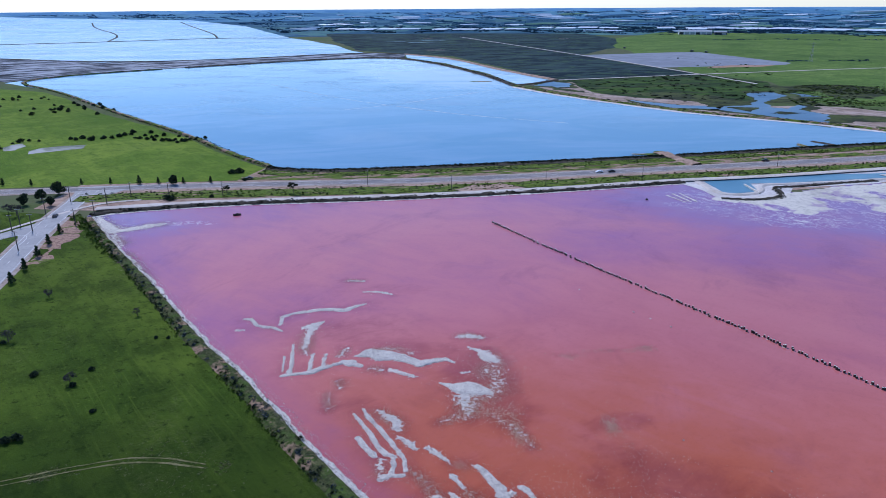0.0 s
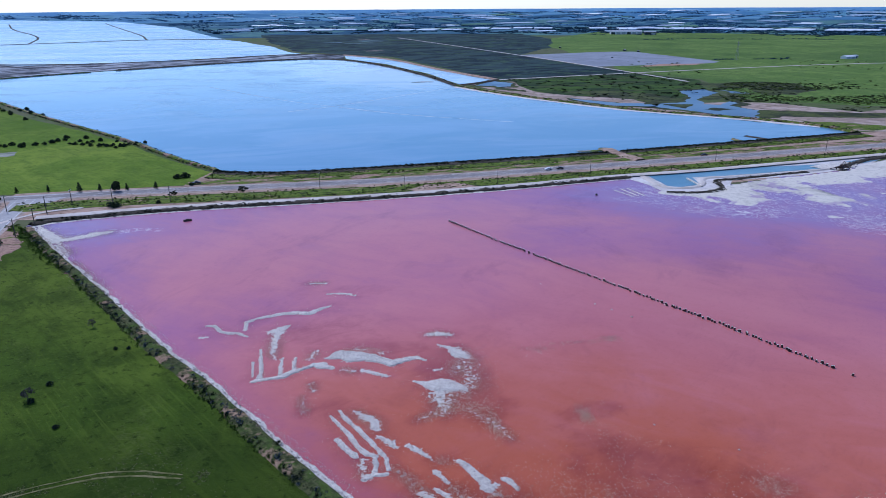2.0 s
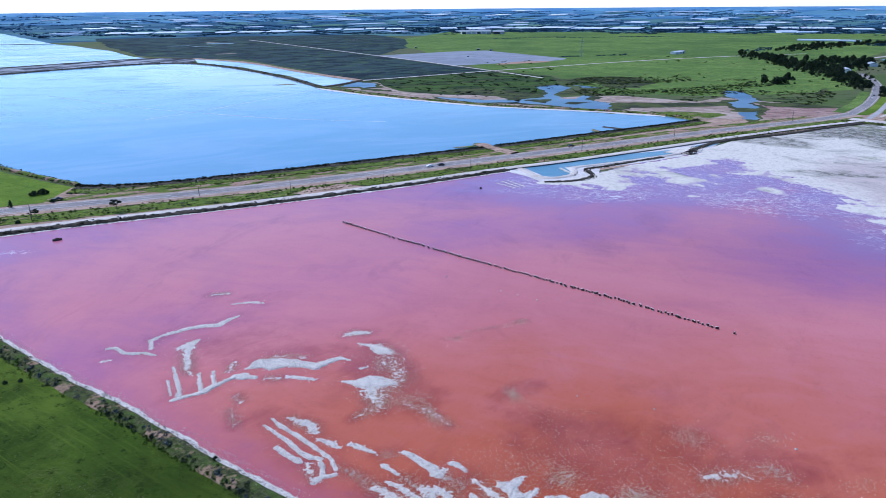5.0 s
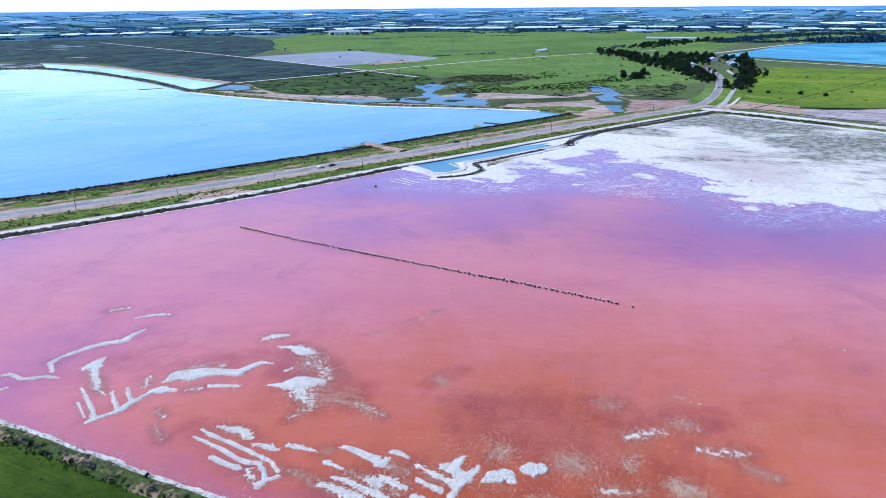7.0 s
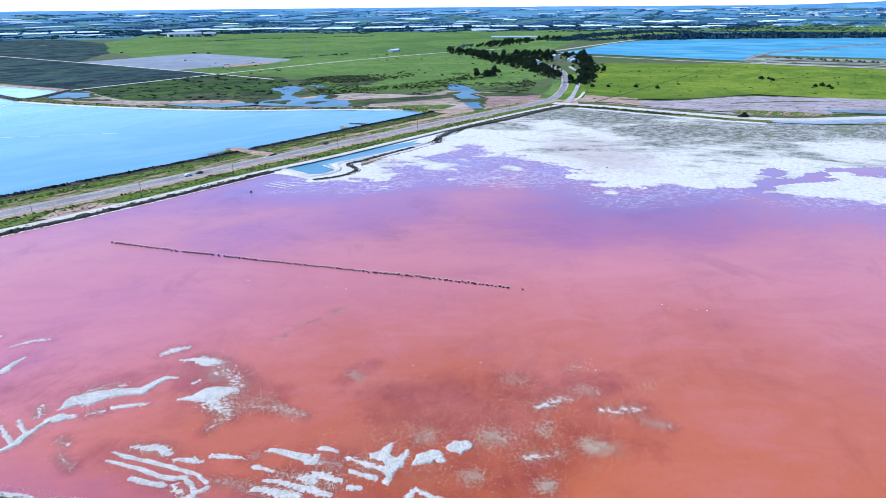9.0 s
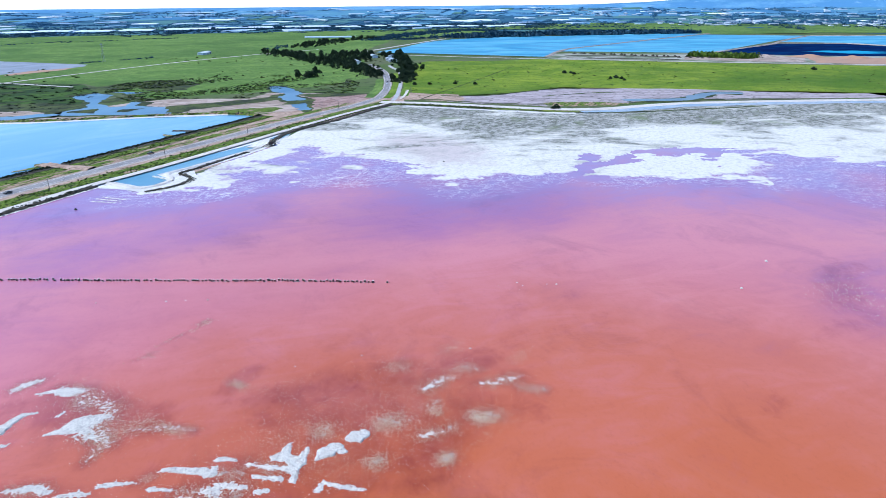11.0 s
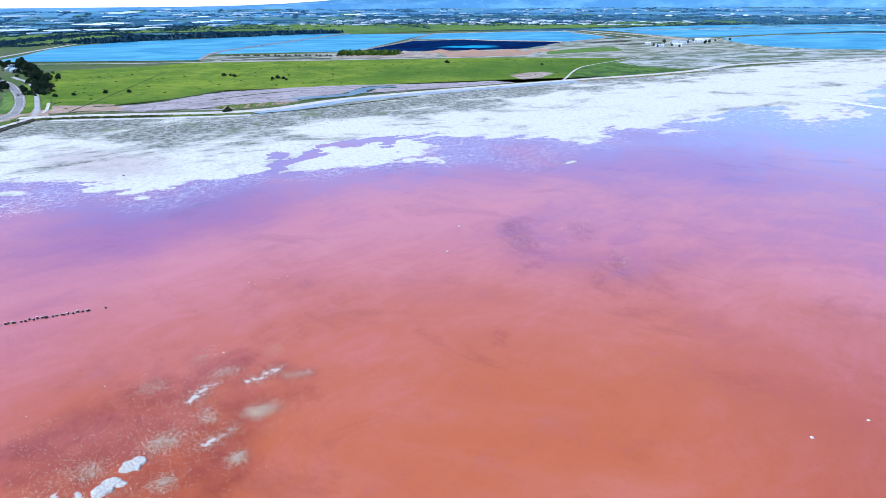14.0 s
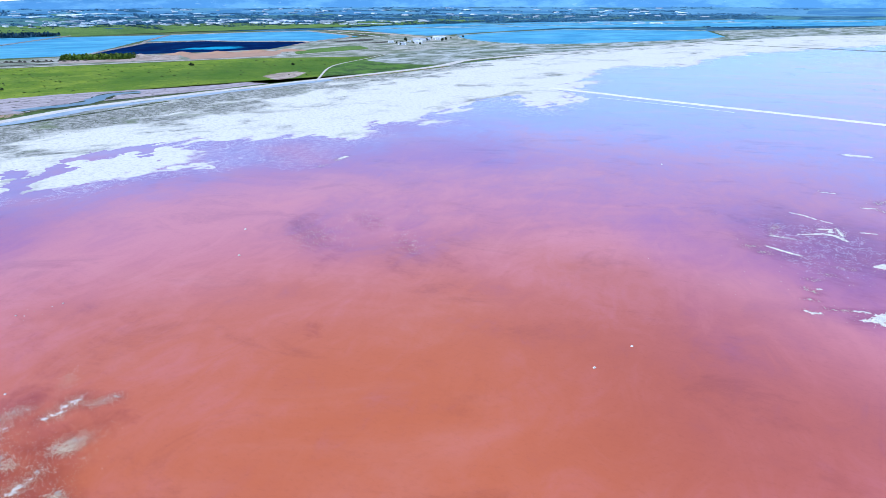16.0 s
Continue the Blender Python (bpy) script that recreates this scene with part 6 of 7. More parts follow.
for line, torn in RIDGES + CRUSTS:
    far = math.dist(line[0][:2], (-40, 0)) > 250
    rough = torn > 0.65
    salt_patch("salt_patch" if rough else "salt_ridge", line, torn, "torn white salt crust in shallow brine" if rough else "white crusty salt ridge in shallow brine", 0.4 if far else 0.14)


def lump(seed):
    """A salt-crusted clod: a shaken eight-sided lump."""
    r = np.random.RandomState(seed)
    v = np.array([(1, 0, 0), (0, 1, 0), (-1, 0, 0), (0, -1, 0), (0, 0, .75), (0, 0, -.3)]) * (0.75 + 0.5 * r.rand(6, 1))
    f = np.array([(0, 1, 4), (1, 2, 4), (2, 3, 4), (3, 0, 4), (1, 0, 5), (2, 1, 5), (3, 2, 5), (0, 3, 5)])
    return v, f


def clods_round(pts, width, torn, many, r):
    """Clods thrown round a crust, thinning outwards."""
    length = sum(math.dist(a, b) for a, b in zip(pts, pts[1:])) + 2 * width
    rows = []
    for _ in range(int(many * length * (1.2 + width))):
        k = r.randint(max(1, len(pts) - 1))
        a, b = pts[k], pts[min(k + 1, len(pts) - 1)]
        t, spread = r.rand(), (0.45 + 0.75 * width) * (0.5 + 0.7 * torn) * (1.7 if r.rand() < 0.08 else 1.0)
        rows.append((a[0] + (b[0] - a[0]) * t + spread * r.randn() * 1.15, a[1] + (b[1] - a[1]) * t + spread * r.randn(), 0.10, 0.05 + 0.10 * r.rand() ** 2, 1.1))
    return rows


rl = np.random.RandomState(4)
CLODS = []
for line, torn in RIDGES + CRUSTS:
    mean = sum(p[2] for p in line) / len(line)
    CLODS += clods_round([p[:2] for p in line], mean, 0.55 + 0.6 * torn, (7 if torn < 0.65 else 45) if line[0][1] > 40 else 7, rl)
for x, y, a, b, many in ((39, 112, 2.2, 3.4, 520), (50, 100, 2.6, 2.2, 800), (37, 92, 1.8, 1.8, 420), (47, 79, 1.4, 1.4, 420), (66, 81, 1.6, 2.0, 700), (75, 115, 2.6, 2.4, 420), (62, 92, 1.2, 1.4, 240), (60, 100, 13, 11, 700), (28, 116, 8, 7, 700),
                         (18, 145, 0.9, 4, 420), (14, 153, 3, 2, 420), (42, 146, 1.1, 2.2, 420), (45, 135, 3, 12, 200), (93, 108, 3, 1.6, 160), (100, 88, 3, 1.4, 120), (62, 187, 1.6, 1.2, 160), (50, 185.5, 7, 0.8, 160), (38, 182, 2, 1.2, 120), (52, 92, 7, 7, 500), (31, 100, 4, 4, 400)):
    CLODS += [(x + rl.randn() * a, y + rl.randn() * b, 0.10, 0.06 + 0.13 * rl.rand() ** 2, 1.0) for _ in range(int(many * 1.5))]
spots = [(rl.uniform(5, 96), rl.uniform(66, 142)) for _ in range(16000)]
CLODS += [(x, y, 0.10, 0.04 + 0.08 * rl.rand() ** 2, 0.9) for x, y in spots if inside(np.array(x), np.array(y), REEF) and float(fbm(x, y, 9, 4, 0.65)) > 0.05]
for x, y, a, b, many in ((208, 12, 9, 6, 420), (203, 0, 14, 8, 200), (188, -28, 8, 3, 260), (228, -14, 8, 5, 260), (130, -190, 30, 30, 160), (150, 110, 5, 6, 10), (215, -25, 20, 12, 40)):
    CLODS += [(x + rl.randn() * a, y + rl.randn() * b, 0.10, 0.08 + 0.20 * rl.rand() ** 3, 1.0) for _ in range(many)]
scatter("salt_lumps", CLODS, lump(2), M["lump"], "small dirty salt lumps scattered in shallow brine", "salt lumps")
r0 = np.random.RandomState(12)
c0, n0 = along(WEST_VISIBLE[:10], 0.35)
scatter("shore_lumps", [(*(c + n * (1.0 + 2.4 * r0.rand() ** 1.6)), 0.1, 0.06 + 0.16 * r0.rand() ** 2, 0.9) for c, n in zip(c0, n0) for _ in range(3)], lump(5), M["salt"],
        "salt-crusted pebbles along the shore", "salt lumps")


# ---------------------------------------------------------------- posts and stones in the lake
def make_post(seed):
    r = np.random.RandomState(seed)
    ob = new("timber_post")
    h = 0.45 + 0.5 * r.rand()
    lean = r.randn(2) * 0.07
    v, f = tube([(0, 0, -0.3), (lean[0] * .5, lean[1] * .5, h * .5), (lean[0], lean[1], h)], [0.37, 0.34, 0.30], 7)
    part("stump", v, f, M["timber"], ob)
    V, F = lump(seed + 20)
    part("salt_cap", V * np.array([0.33, 0.31, 0.22]) + np.array([lean[0], lean[1], h]), F, M["salt"], ob, "white salt crust on top")
    V, F = lump(seed + 40)
    part("salt_collar", V * np.array([0.40, 0.34, 0.10]) + np.array([0.2, -0.25, 0.03]), F, M["salt"], ob, "salt collar at the water")
    return tagged(ob, "short dark timber stump crusted with white salt", "post", "row of stumps across the lake")


posts = [make_post(s) for s in range(5)]
rp = np.random.RandomState(8)
POST_LINE = [(24, 316), (51, 270), (83, 221), (107, 184.5), (123, 157.5)]
pc, pn = along(POST_LINE, 1.08)
for i, (c, n) in enumerate(zip(pc, pn)):
    if rp.rand() < 0.08:
        continue
    m = pose(*(c + n * rp.randn() * 0.3 + (c - pc[max(i - 1, 0)]) * rp.randn() * 0.25), 0.1, 0, 0, rp.rand() * 360)
    if i < 5:
        posts[i].matrix_basis = m
    else:
        copy_thing(posts[rp.randint(5)], m)
posts[0].matrix_basis = pose(24.2, 315.6, 0.1)


def make_stone(x, y, s, seed, dark=False):
    V, F = lump(seed)
    ob = mesh_of("stone", V * s, F, M["rock"] if dark else M["salt"])
    ob.matrix_basis = pose(x, y, 0.1 + s * 0.15, 0, 0, seed * 40)
    tagged(ob, "lone dark boulder standing in the brine" if dark else "lone salt-crusted boulder in the brine", "boulder", "boulders in the lake")


for i, (x, y, s) in enumerate(((191, 44, .75), (226, 42, .6), (69, -58, .62), (78, -75, .62), (96, 103, .45), (150, 116, .45), (149, 113, .3), (157, 103, .45), (155, 106, .3), (295, -216, .7), (58, 140, .25), (74, 128, .3), (50.5, 233, .4), (65.3, 213, .4), (69.6, 207.7, .35), (74.4, 201.4, .4))):
    make_stone(x, y, s, 60 + i)
make_stone(110, 355, 1.0, 80, True)
make_stone(307, 257, 0.9, 81, True)


def rubble(name, line, lo, hi, many, s0, s1, seed, z, mat, label):
    """Loose stones along a bank."""
    r = np.random.RandomState(seed)
    c, n = along(line, 0.5)
    rows = []
    for _ in range(many):
        i = r.randint(len(c))
        x, y = c[i] + n[i] * (lo + (hi - lo) * r.rand())
        rows.append((x, y, z + 0.25 * r.rand(), s0 + (s1 - s0) * r.rand() ** 2, 1.0))
    scatter(name, rows, lump(seed), M[mat], label, "rubble")


rubble("canal_rubble", [(151, 356), (163, 352), (181, 354), (187, 362), (187, 377), (208, 382), (235, 389), (257, 392)], -2.2, 1.8, 700, .2, .6, 31, 0.35, "rock", "dark stones along the canal bank")
rubble("levee_rubble", LAKE_NORTH, -0.6, 4.0, 2200, .2, .7, 32, 0.4, "rock", "dark stones on the lake side of the levee")
rubble("drain_rubble", [(288, 402), (300, 412), (328, 427), (366, 432), (397, 434), (453, 447)], -3, 3, 700, .3, .8, 33, 0.5, "rock", "dark stones along the drain")
rubble("bank_stones", WEST_VISIBLE[:11], -2.4, 0.6, 1500, .12, .38, 34, 0.2, "mud", "pale stones on the lake bank")


def make_drum():
    ob = new("sunken_float")
    v, f = tube([(-2.0, 0, 0.25), (-1.8, 0, 0.28), (1.6, 0, 0.28), (1.9, 0, 0.25)], [0.4, 0.65, 0.65, 0.45], 10)
    part("hull", v, f, M["rust"], ob)
    part("deck", *box(-0.7, 0.6, -0.35, 0.35, 0.8, 1.15, 0.08), M["rust"], ob)
    ob.matrix_basis = pose(-104, 331, 0.1, 0, 0, 20)
    tagged(ob, "dark rusty float lying in the pink lake", "float")


make_drum()


# ---------------------------------------------------------------- low plants
def strip_places(line, lo, hi, count, s0, s1, seed, z=0.4, patch=0.0, size=14.0, tall=1.0):
    r = np.random.RandomState(seed)
    c, n = along(line, 1.0)
    rows = []
    while len(rows) < count:
        i = r.randint(len(c))
        o = lo + (hi - lo) * r.rand()
        x, y = c[i] + n[i] * o + r.randn(2) * 0.4
        if patch and float(fbm(x, y, size, 3)) < patch * (r.rand() - 0.4):
            continue
        rows.append((x, y, z, s0 + (s1 - s0) * r.rand() ** 2, tall * (0.8 + 0.5 * r.rand())))
    return rows


scatter("shore_scrub_dark", strip_places(WEST_VISIBLE[:10], -4.8, -1.2, 170, .3, .9, 1, .3, 1.4, 9), BUSH, M["dark_scrub"], "dark saltbush along the lake bank", "scrub")
scatter("shore_scrub_olive", strip_places(WEST_VISIBLE[:10], -5.2, -1.4, 900, .2, .7, 2, .15, 1.3, 9), BUSH, M["shore_scrub"], "olive saltbush along the lake bank", "scrub")
scatter("corner_scrub", strip_places([(-185, 336), (-165, 312), (-140, 278)], -7, -1.5, 260, .3, .9, 3, .2), BUSH, M["lush"], "low green bushes at the lake corner", "scrub")
scatter("shore_scrub_lush", strip_places(WEST_VISIBLE[:10], -6.0, -2.2, 700, .2, .65, 45, .15, .7, 16), BUSH, M["lush"], "green weeds along the lake bank", "scrub")
scatter("shore_scrub_grey", strip_places(WEST_VISIBLE[:10], -4.2, -1.6, 230, .4, 1.0, 46, .2, 1.6, 8), BUSH, M["blue_scrub"], "blue-grey saltbush along the lake bank", "scrub")
scatter("track_tufts", strip_places([(-96, 127), (-83, 132), (-68, 134.5), (-50, 131)], -2.6, 1.4, 420, .12, .4, 47, .05, .5, 6, .4), TUFT, M["straw"], "pale dry grass along the wheel track", "grass")
scatter("field_tufts", strip_places([(-75, 142), (-50, 122), (-34, 108)], -9, 7, 420, .12, .38, 48, .05, 1.2, 8, .4), TUFT, M["straw"], "pale dry grass near the bank", "grass")
SOUTH_LINE = ROAD[2:11]
scatter("verge_scrub_lush", strip_places(SOUTH_LINE, -27, -12, 1500, .25, .95, 4, .3, 1.3, 9, .8), BUSH, M["lush"], "bright green roadside scrub", "scrub")
scatter("verge_scrub_dark", strip_places(SOUTH_LINE, -28, -11, 900, .25, .9, 5, .3, 1.6, 9, .8), BUSH, M["dark_scrub"], "dark roadside scrub", "scrub")
scatter("levee_scrub", strip_places(LAKE_NORTH, 0.6, 4.5, 420, .35, .95, 6, .7, .6, 10), BUSH, M["dark_scrub"], "dark low bushes on the levee", "scrub")
scatter("hedge_scrub", [p for p in strip_places(NORTH_LINE, -5.5, -0.6, 4400, .45, 1.0, 7, .5) if abs(p[0] - 158) > 5], BUSH, M["dark_scrub"], "continuous dark hedge of scrub along the pond", "scrub")
scatter("pond_side_lush", strip_places(NORTH_LINE, -20, -6, 1400, .25, .95, 8, .35, 1.2, 9, .8), BUSH, M["lush"], "green scrub between pond and road", "scrub")
scatter("pond_side_dark", strip_places(NORTH_LINE, -22, -6, 700, .25, .9, 9, .35, 1.5, 9, .8), BUSH, M["scrub"], "olive scrub between pond and road", "scrub")
scatter("drain_scrub", strip_places([(328, 430), (397, 438), (453, 450), (495, 458)], 0, 9, 240, .5, 1.3, 10, .3), BUSH, M["lush"], "green scrub beside the drain", "scrub")
scatter("track_scrub", strip_places(EAST_TRACK[:7], -20, -8, 700, .5, 1.3, 11, .35, .8, 40), TUFT, M["scrub"], "olive tufts at the edge of the salt flat", "scrub")
scatter("flat_scrub", strip_places(EAST_TRACK[:13], -110, -26, 2400, .2, .5, 12, .3, .9, 50), TUFT, M["scrub"], "grey-green samphire tufts on the salt flat", "scrub")
scatter("levee_1_scrub", strip_places(LEVEES["levee_1"][0], -4, 4, 420, .6, 1.6, 13, 1.0), TUFT, M["dark_scrub"], "low dark scrub on the levee", "scrub")
scatter("levee_2_scrub", strip_places(LEVEES["levee_2"][0], -4, 4, 420, .8, 1.9, 14, 1.0), TUFT, M["dark_scrub"], "low dark scrub on the far levee", "scrub")
scatter("west_levee_scrub", strip_places(LEVEES["levee_4"][0], -3, 3, 1300, .5, 1.0, 15, 0.7), TUFT, M["dark_scrub"], "dark scrub along the pond edge", "scrub")
rg = np.random.RandomState(21)
MUD_SIDE = [(330, 600), (365, 705), (400, 830), (470, 900), (620, 830), (700, 720), (640, 620), (560, 560), (480, 560), (400, 560)]
for nm, mat, seed, many in (("mud_scrub_dark", "dark_scrub", 41, 2600), ("mud_scrub_green", "lush", 42, 1500), ("mud_scrub_olive", "scrub", 43, 1500)):
    rq = np.random.RandomState(seed)
    spots = [(rq.uniform(200, 710), rq.uniform(540, 910)) for _ in range(many * 3)]
    scatter(nm, [(x, y, .15, .7 + 1.7 * rq.rand() ** 2, .6) for x, y in spots if inside(np.array(x), np.array(y), MUD_SIDE) and not inside(np.array(x), np.array(y), MUDFLAT) and float(fbm(x * .5 + y * .4 + seed * 9, y, 34, 4)) > 0.12],
            TUFT, M[mat], "low saltmarsh scrub beside the mudflat", "scrub")
scatter("pasture_scrub", [(*p, float(rise(*p)) + .1, 1.0 + 2.6 * rg.rand() ** 3, .8) for p in (np.array((rg.uniform(420, 1100), rg.uniform(640, 1250))) for _ in range(700)) if float(fbm(p[0], p[1], 160, 3)) > -0.05],
        TUFT, M["scrub"], "scattered low scrub in the pasture", "scrub")
scatter("marsh_scrub", [(*p, .1, 1.5 + 3 * rg.rand() ** 2, .5) for p in (np.array((rg.uniform(150, 430), rg.uniform(690, 1050))) for _ in range(420)) if inside(np.array(p[0]), np.array(p[1]), [(158, 962), (383, 1036), (430, 930), (400, 830), (296, 698), (200, 790)])],
        TUFT, M["dark_scrub"], "dark samphire clumps in the marsh", "scrub")
scatter("paddock_scrub", [(*p, .1, 0.6 + 1.6 * rg.rand() ** 3, .7) for p in (np.array((rg.uniform(560, 1200), rg.uniform(-180, 640))) for _ in range(1300)) if inside(np.array(p[0]), np.array(p[1]), [(560, 466), (735, 367), (865, 40), (1010, -230), (1230, -140), (1100, 580), (820, 700)])],
        TUFT, M["scrub"], "small scattered bushes in the paddock", "scrub")


# ---------------------------------------------------------------- trees
def make_tree(kind, seed, h):
    """kind: gum (broad, gaps), pine (narrow cone with tiers), bare (grey twigs), flat (umbrella crown)."""
    r = np.random.RandomState(seed)
    ob = new({"gum": "gum_tree", "pine": "pine_tree", "bare": "bare_tree", "flat": "umbrella_tree", "bush": "round_bush"}[kind])
    limbs, centres = [], []
    top = h * {"gum": .60, "pine": .96, "bare": .5, "flat": .75, "bush": .35}[kind]
    bend = r.randn(2) * h * 0.03
    limbs.append(tube([(0, 0, -0.2), (bend[0] * .4, bend[1] * .4, top * .5), (bend[0], bend[1], top)], [h * .03, h * .022, h * .010], 6))
    for i in range({"gum": 7, "pine": 9, "bare": 11, "flat": 7, "bush": 4}[kind]):
        a = 2.4 * i + r.rand()
        if kind == "pine":
            z0, reach, up = h * (.12 + .09 * i), h * .20 * (1 - .085 * i), h * .01
        elif kind == "flat":
            z0, reach, up = top * (.5 + .06 * i), h * (.3 + .1 * r.rand()), h * .28
        elif kind == "gum":
            z0, reach, up = top * (.35 + .1 * i), h * (.14 + .16 * r.rand()), h * (.02 + .2 * r.rand())
        elif kind == "bush":
            z0, reach, up = h * .15, h * (.22 + .2 * r.rand()), h * (.05 + .3 * r.rand())
        else:
            z0, reach, up = top * (.45 + .5 * r.rand()), h * (.2 + .14 * r.rand()), h * (.12 + .22 * r.rand())
        e = (math.cos(a) * reach + bend[0], math.sin(a) * reach + bend[1], z0 + up)
        limbs.append(tube([(bend[0] * .6, bend[1] * .6, z0), (e[0] * .5, e[1] * .5, z0 + up * .4), e], [h * .013, h * .009, h * .004], 4))
        centres.append(e)
    part("trunk", *join(*limbs), M["bark"], ob)
    vs, fs, k = [], [], 0
    for i, e in enumerate(centres + [(bend[0], bend[1], top + h * .16 if kind != "pine" else h * .95)]):
        n, leaf, s = {"gum": (70, .06, (.22, .22, .19)), "pine": (44, .045, (.13, .13, .035)), "bare": (26, .03, (.14, .14, .12)), "flat": (44, .045, (.17, .17, .05)), "bush": (60, .085, (.32, .32, .24))}[kind]
        if kind == "pine":
            s = (.25 * (1 - .085 * i) + .03, .25 * (1 - .085 * i) + .03, .06)
            e = (e[0] * .45, e[1] * .45, e[2])
        q = .8 + .5 * r.rand()
        V, F = clump_cloud(seed * 31 + i, n, leaf * h, ellipsoid(s[0] * h * q, s[1] * h * q, 0, s[2] * h * q))
        vs.append(V + np.array(e))
        fs.append(F + k)
        k += len(V)
    part("crown", np.concatenate(vs), np.concatenate(fs), M[{"gum": "leaf", "pine": "pine", "bare": "grey_leaf", "flat": "dark_scrub", "bush": "leaf"}[kind]], ob)
    lab, grp = {"gum": ("dark green gum tree with an open rounded crown", "gum trees"), "pine": ("young dark pine with tiered branches", "young pines by the road"),
                "bare": ("leafless grey small tree", "bare trees"), "flat": ("wind-shaped tree with a flat umbrella crown", "umbrella trees"), "bush": ("dense rounded dark bush", "round bushes")}[kind]
    return tagged(ob, lab, "bush" if kind == "bush" else "tree", grp)


KINDS = {}
for k, h in (("gum", 9.0), ("pine", 6.5), ("bare", 4.5), ("flat", 7.0), ("bush", 2.2)):
    KINDS[k] = [make_tree(k, 5 + 7 * i + len(k), h) for i in range(3)]
USED = set()
rt = np.random.RandomState(33)


def plant(kind, x, y, s=1.0):
    src = KINDS[kind][rt.randint(3)]
    m = pose(x, y, float(rise(x, y)) + 0.05, 0, 0, rt.rand() * 360) @ Matrix.Scale(s * (0.85 + 0.3 * rt.rand()), 4)
    if src.name not in USED:
        USED.add(src.name)
        src.matrix_basis = m
        return src
    ob = copy_thing(src, Matrix.Identity(4))
    ob.matrix_basis = m
    return ob


for x, y in ((-166, 243), (-169, 257), (-172, 272), (-176, 288), (-180, 305)):
    plant("pine", x, y, .68)
for x, y, s in ((-181, 397, 1), (-170, 398, .95), (-155, 398, .9), (-139, 399, 1), (-245, 396, .9), (-216, 398, .7), (-199, 399, .7), (-262, 396, 1)):
    plant("pine", x, y, s * 0.7)
for x, y, s in ((-160, 395, .8), (-217, 374, .8), (-220, 362, .7), (-209, 351, .7), (-224, 352, .8), (-228, 300, .7), (-215, 290, .6), (-222, 318, .6), (-206, 276, .55)):
    plant("gum", x, y, s)
plant("flat", -84, 373, .95)
plant("flat", -122, 374, .6)
plant("bare", -216, 332, 1.6)
plant("bare", -224, 338, 1.5)
for x, y, s in ((-144, 229, .9), (-105, 213, .7), (-138, 194, 1.2), (-105, 168, 1.1), (-141, 190, .9)):
    plant("bare", x, y, s)
for x, y, s in ((-118, 173, .9), (-103, 176, .8), (-92, 154, .6), (-105, 142, 1.3), (-107, 141, 1.1), (-92, 196, .5), (-88, 196, .5), (-104, 167, .9), (-129, 425, 1.8), (-133, 423, 1.5), (-120, 404, 1.3), (-139, 193, .8), (-150, 361, 1.8), (-148, 362, 1.6), (-128, 366, 1.0)):
    plant("bush", x, y, s)
for cx, cy, sx, sy, n in ((-500, 795, 22, 12, 12), (-395, 715, 26, 14, 26), (-285, 549, 8, 5, 5), (-250, 549, 14, 9, 16), (-215, 537, 14, 6, 14), (-339, 528, 9, 8, 8)):
    for _ in range(n):
        plant("bush", cx + rt.randn() * sx * 1.3, cy + rt.randn() * sy * 1.3, 1.0 + 1.0 * rt.rand())
for k in ("flat", "bare"):
    for src in KINDS[k]:
        if src.name not in USED:
            USED.add(src.name)
            src.matrix_basis = pose(-226 - 7 * len(USED), 344, 0.1)
GROVE = [((989, 1170), (901, 983), 13, 34), ((901, 983), (854, 866), 13, 26), ((854, 866), (756, 703), 13, 34), ((756, 703), (694, 634), 6, 10), ((1010, 1000), (900, 840), 16, 30), ((1060, 975), (1000, 900), 14, 16), ((1060, 880), (990, 850), 8, 10),
         ((1056, 879), (811, 668), 8, 40), ((811, 668), (668, 567), 6, 26), ((1137, 1234), (1387, 1353), 18, 40), ((1387, 1353), (1544, 1343), 16, 22), ((655, 741), (657, 722), 7, 6), ((700, 764), (708, 760), 4, 3)]
for (ax, ay), (bx, by), w, n in GROVE:
    for _ in range(n):
        t = rt.rand()
        plant("gum", ax + (bx - ax) * t + rt.randn() * w, ay + (by - ay) * t + rt.randn() * w, .65 + .65 * rt.rand())
thicket = []
for (ax, ay), (bx, by), w, n in GROVE:
    for _ in range(n * 4):
        t = rt.rand()
        thicket.append((ax + (bx - ax) * t + rt.randn() * w * 1.1, ay + (by - ay) * t + rt.randn() * w * 1.1, 0.0, 1.8 + 2.6 * rt.rand() ** 1.5, 1.25))
scatter("grove_thicket", thicket, BUSH, M["leaf"], "dark understorey and saplings between the gum trees", "thicket")
for x, y in ((893, 431), (849, 353), (857, 340), (862, 350), (840, 330), (880, 420), (886, 438), (699, 476), (563, 297), (560, 299), (669, 526), (690, 500), (655, 540), (1120, 140), (1090, -20)):
    plant("bush", x, y, 1.8 + 1.2 * rt.rand())


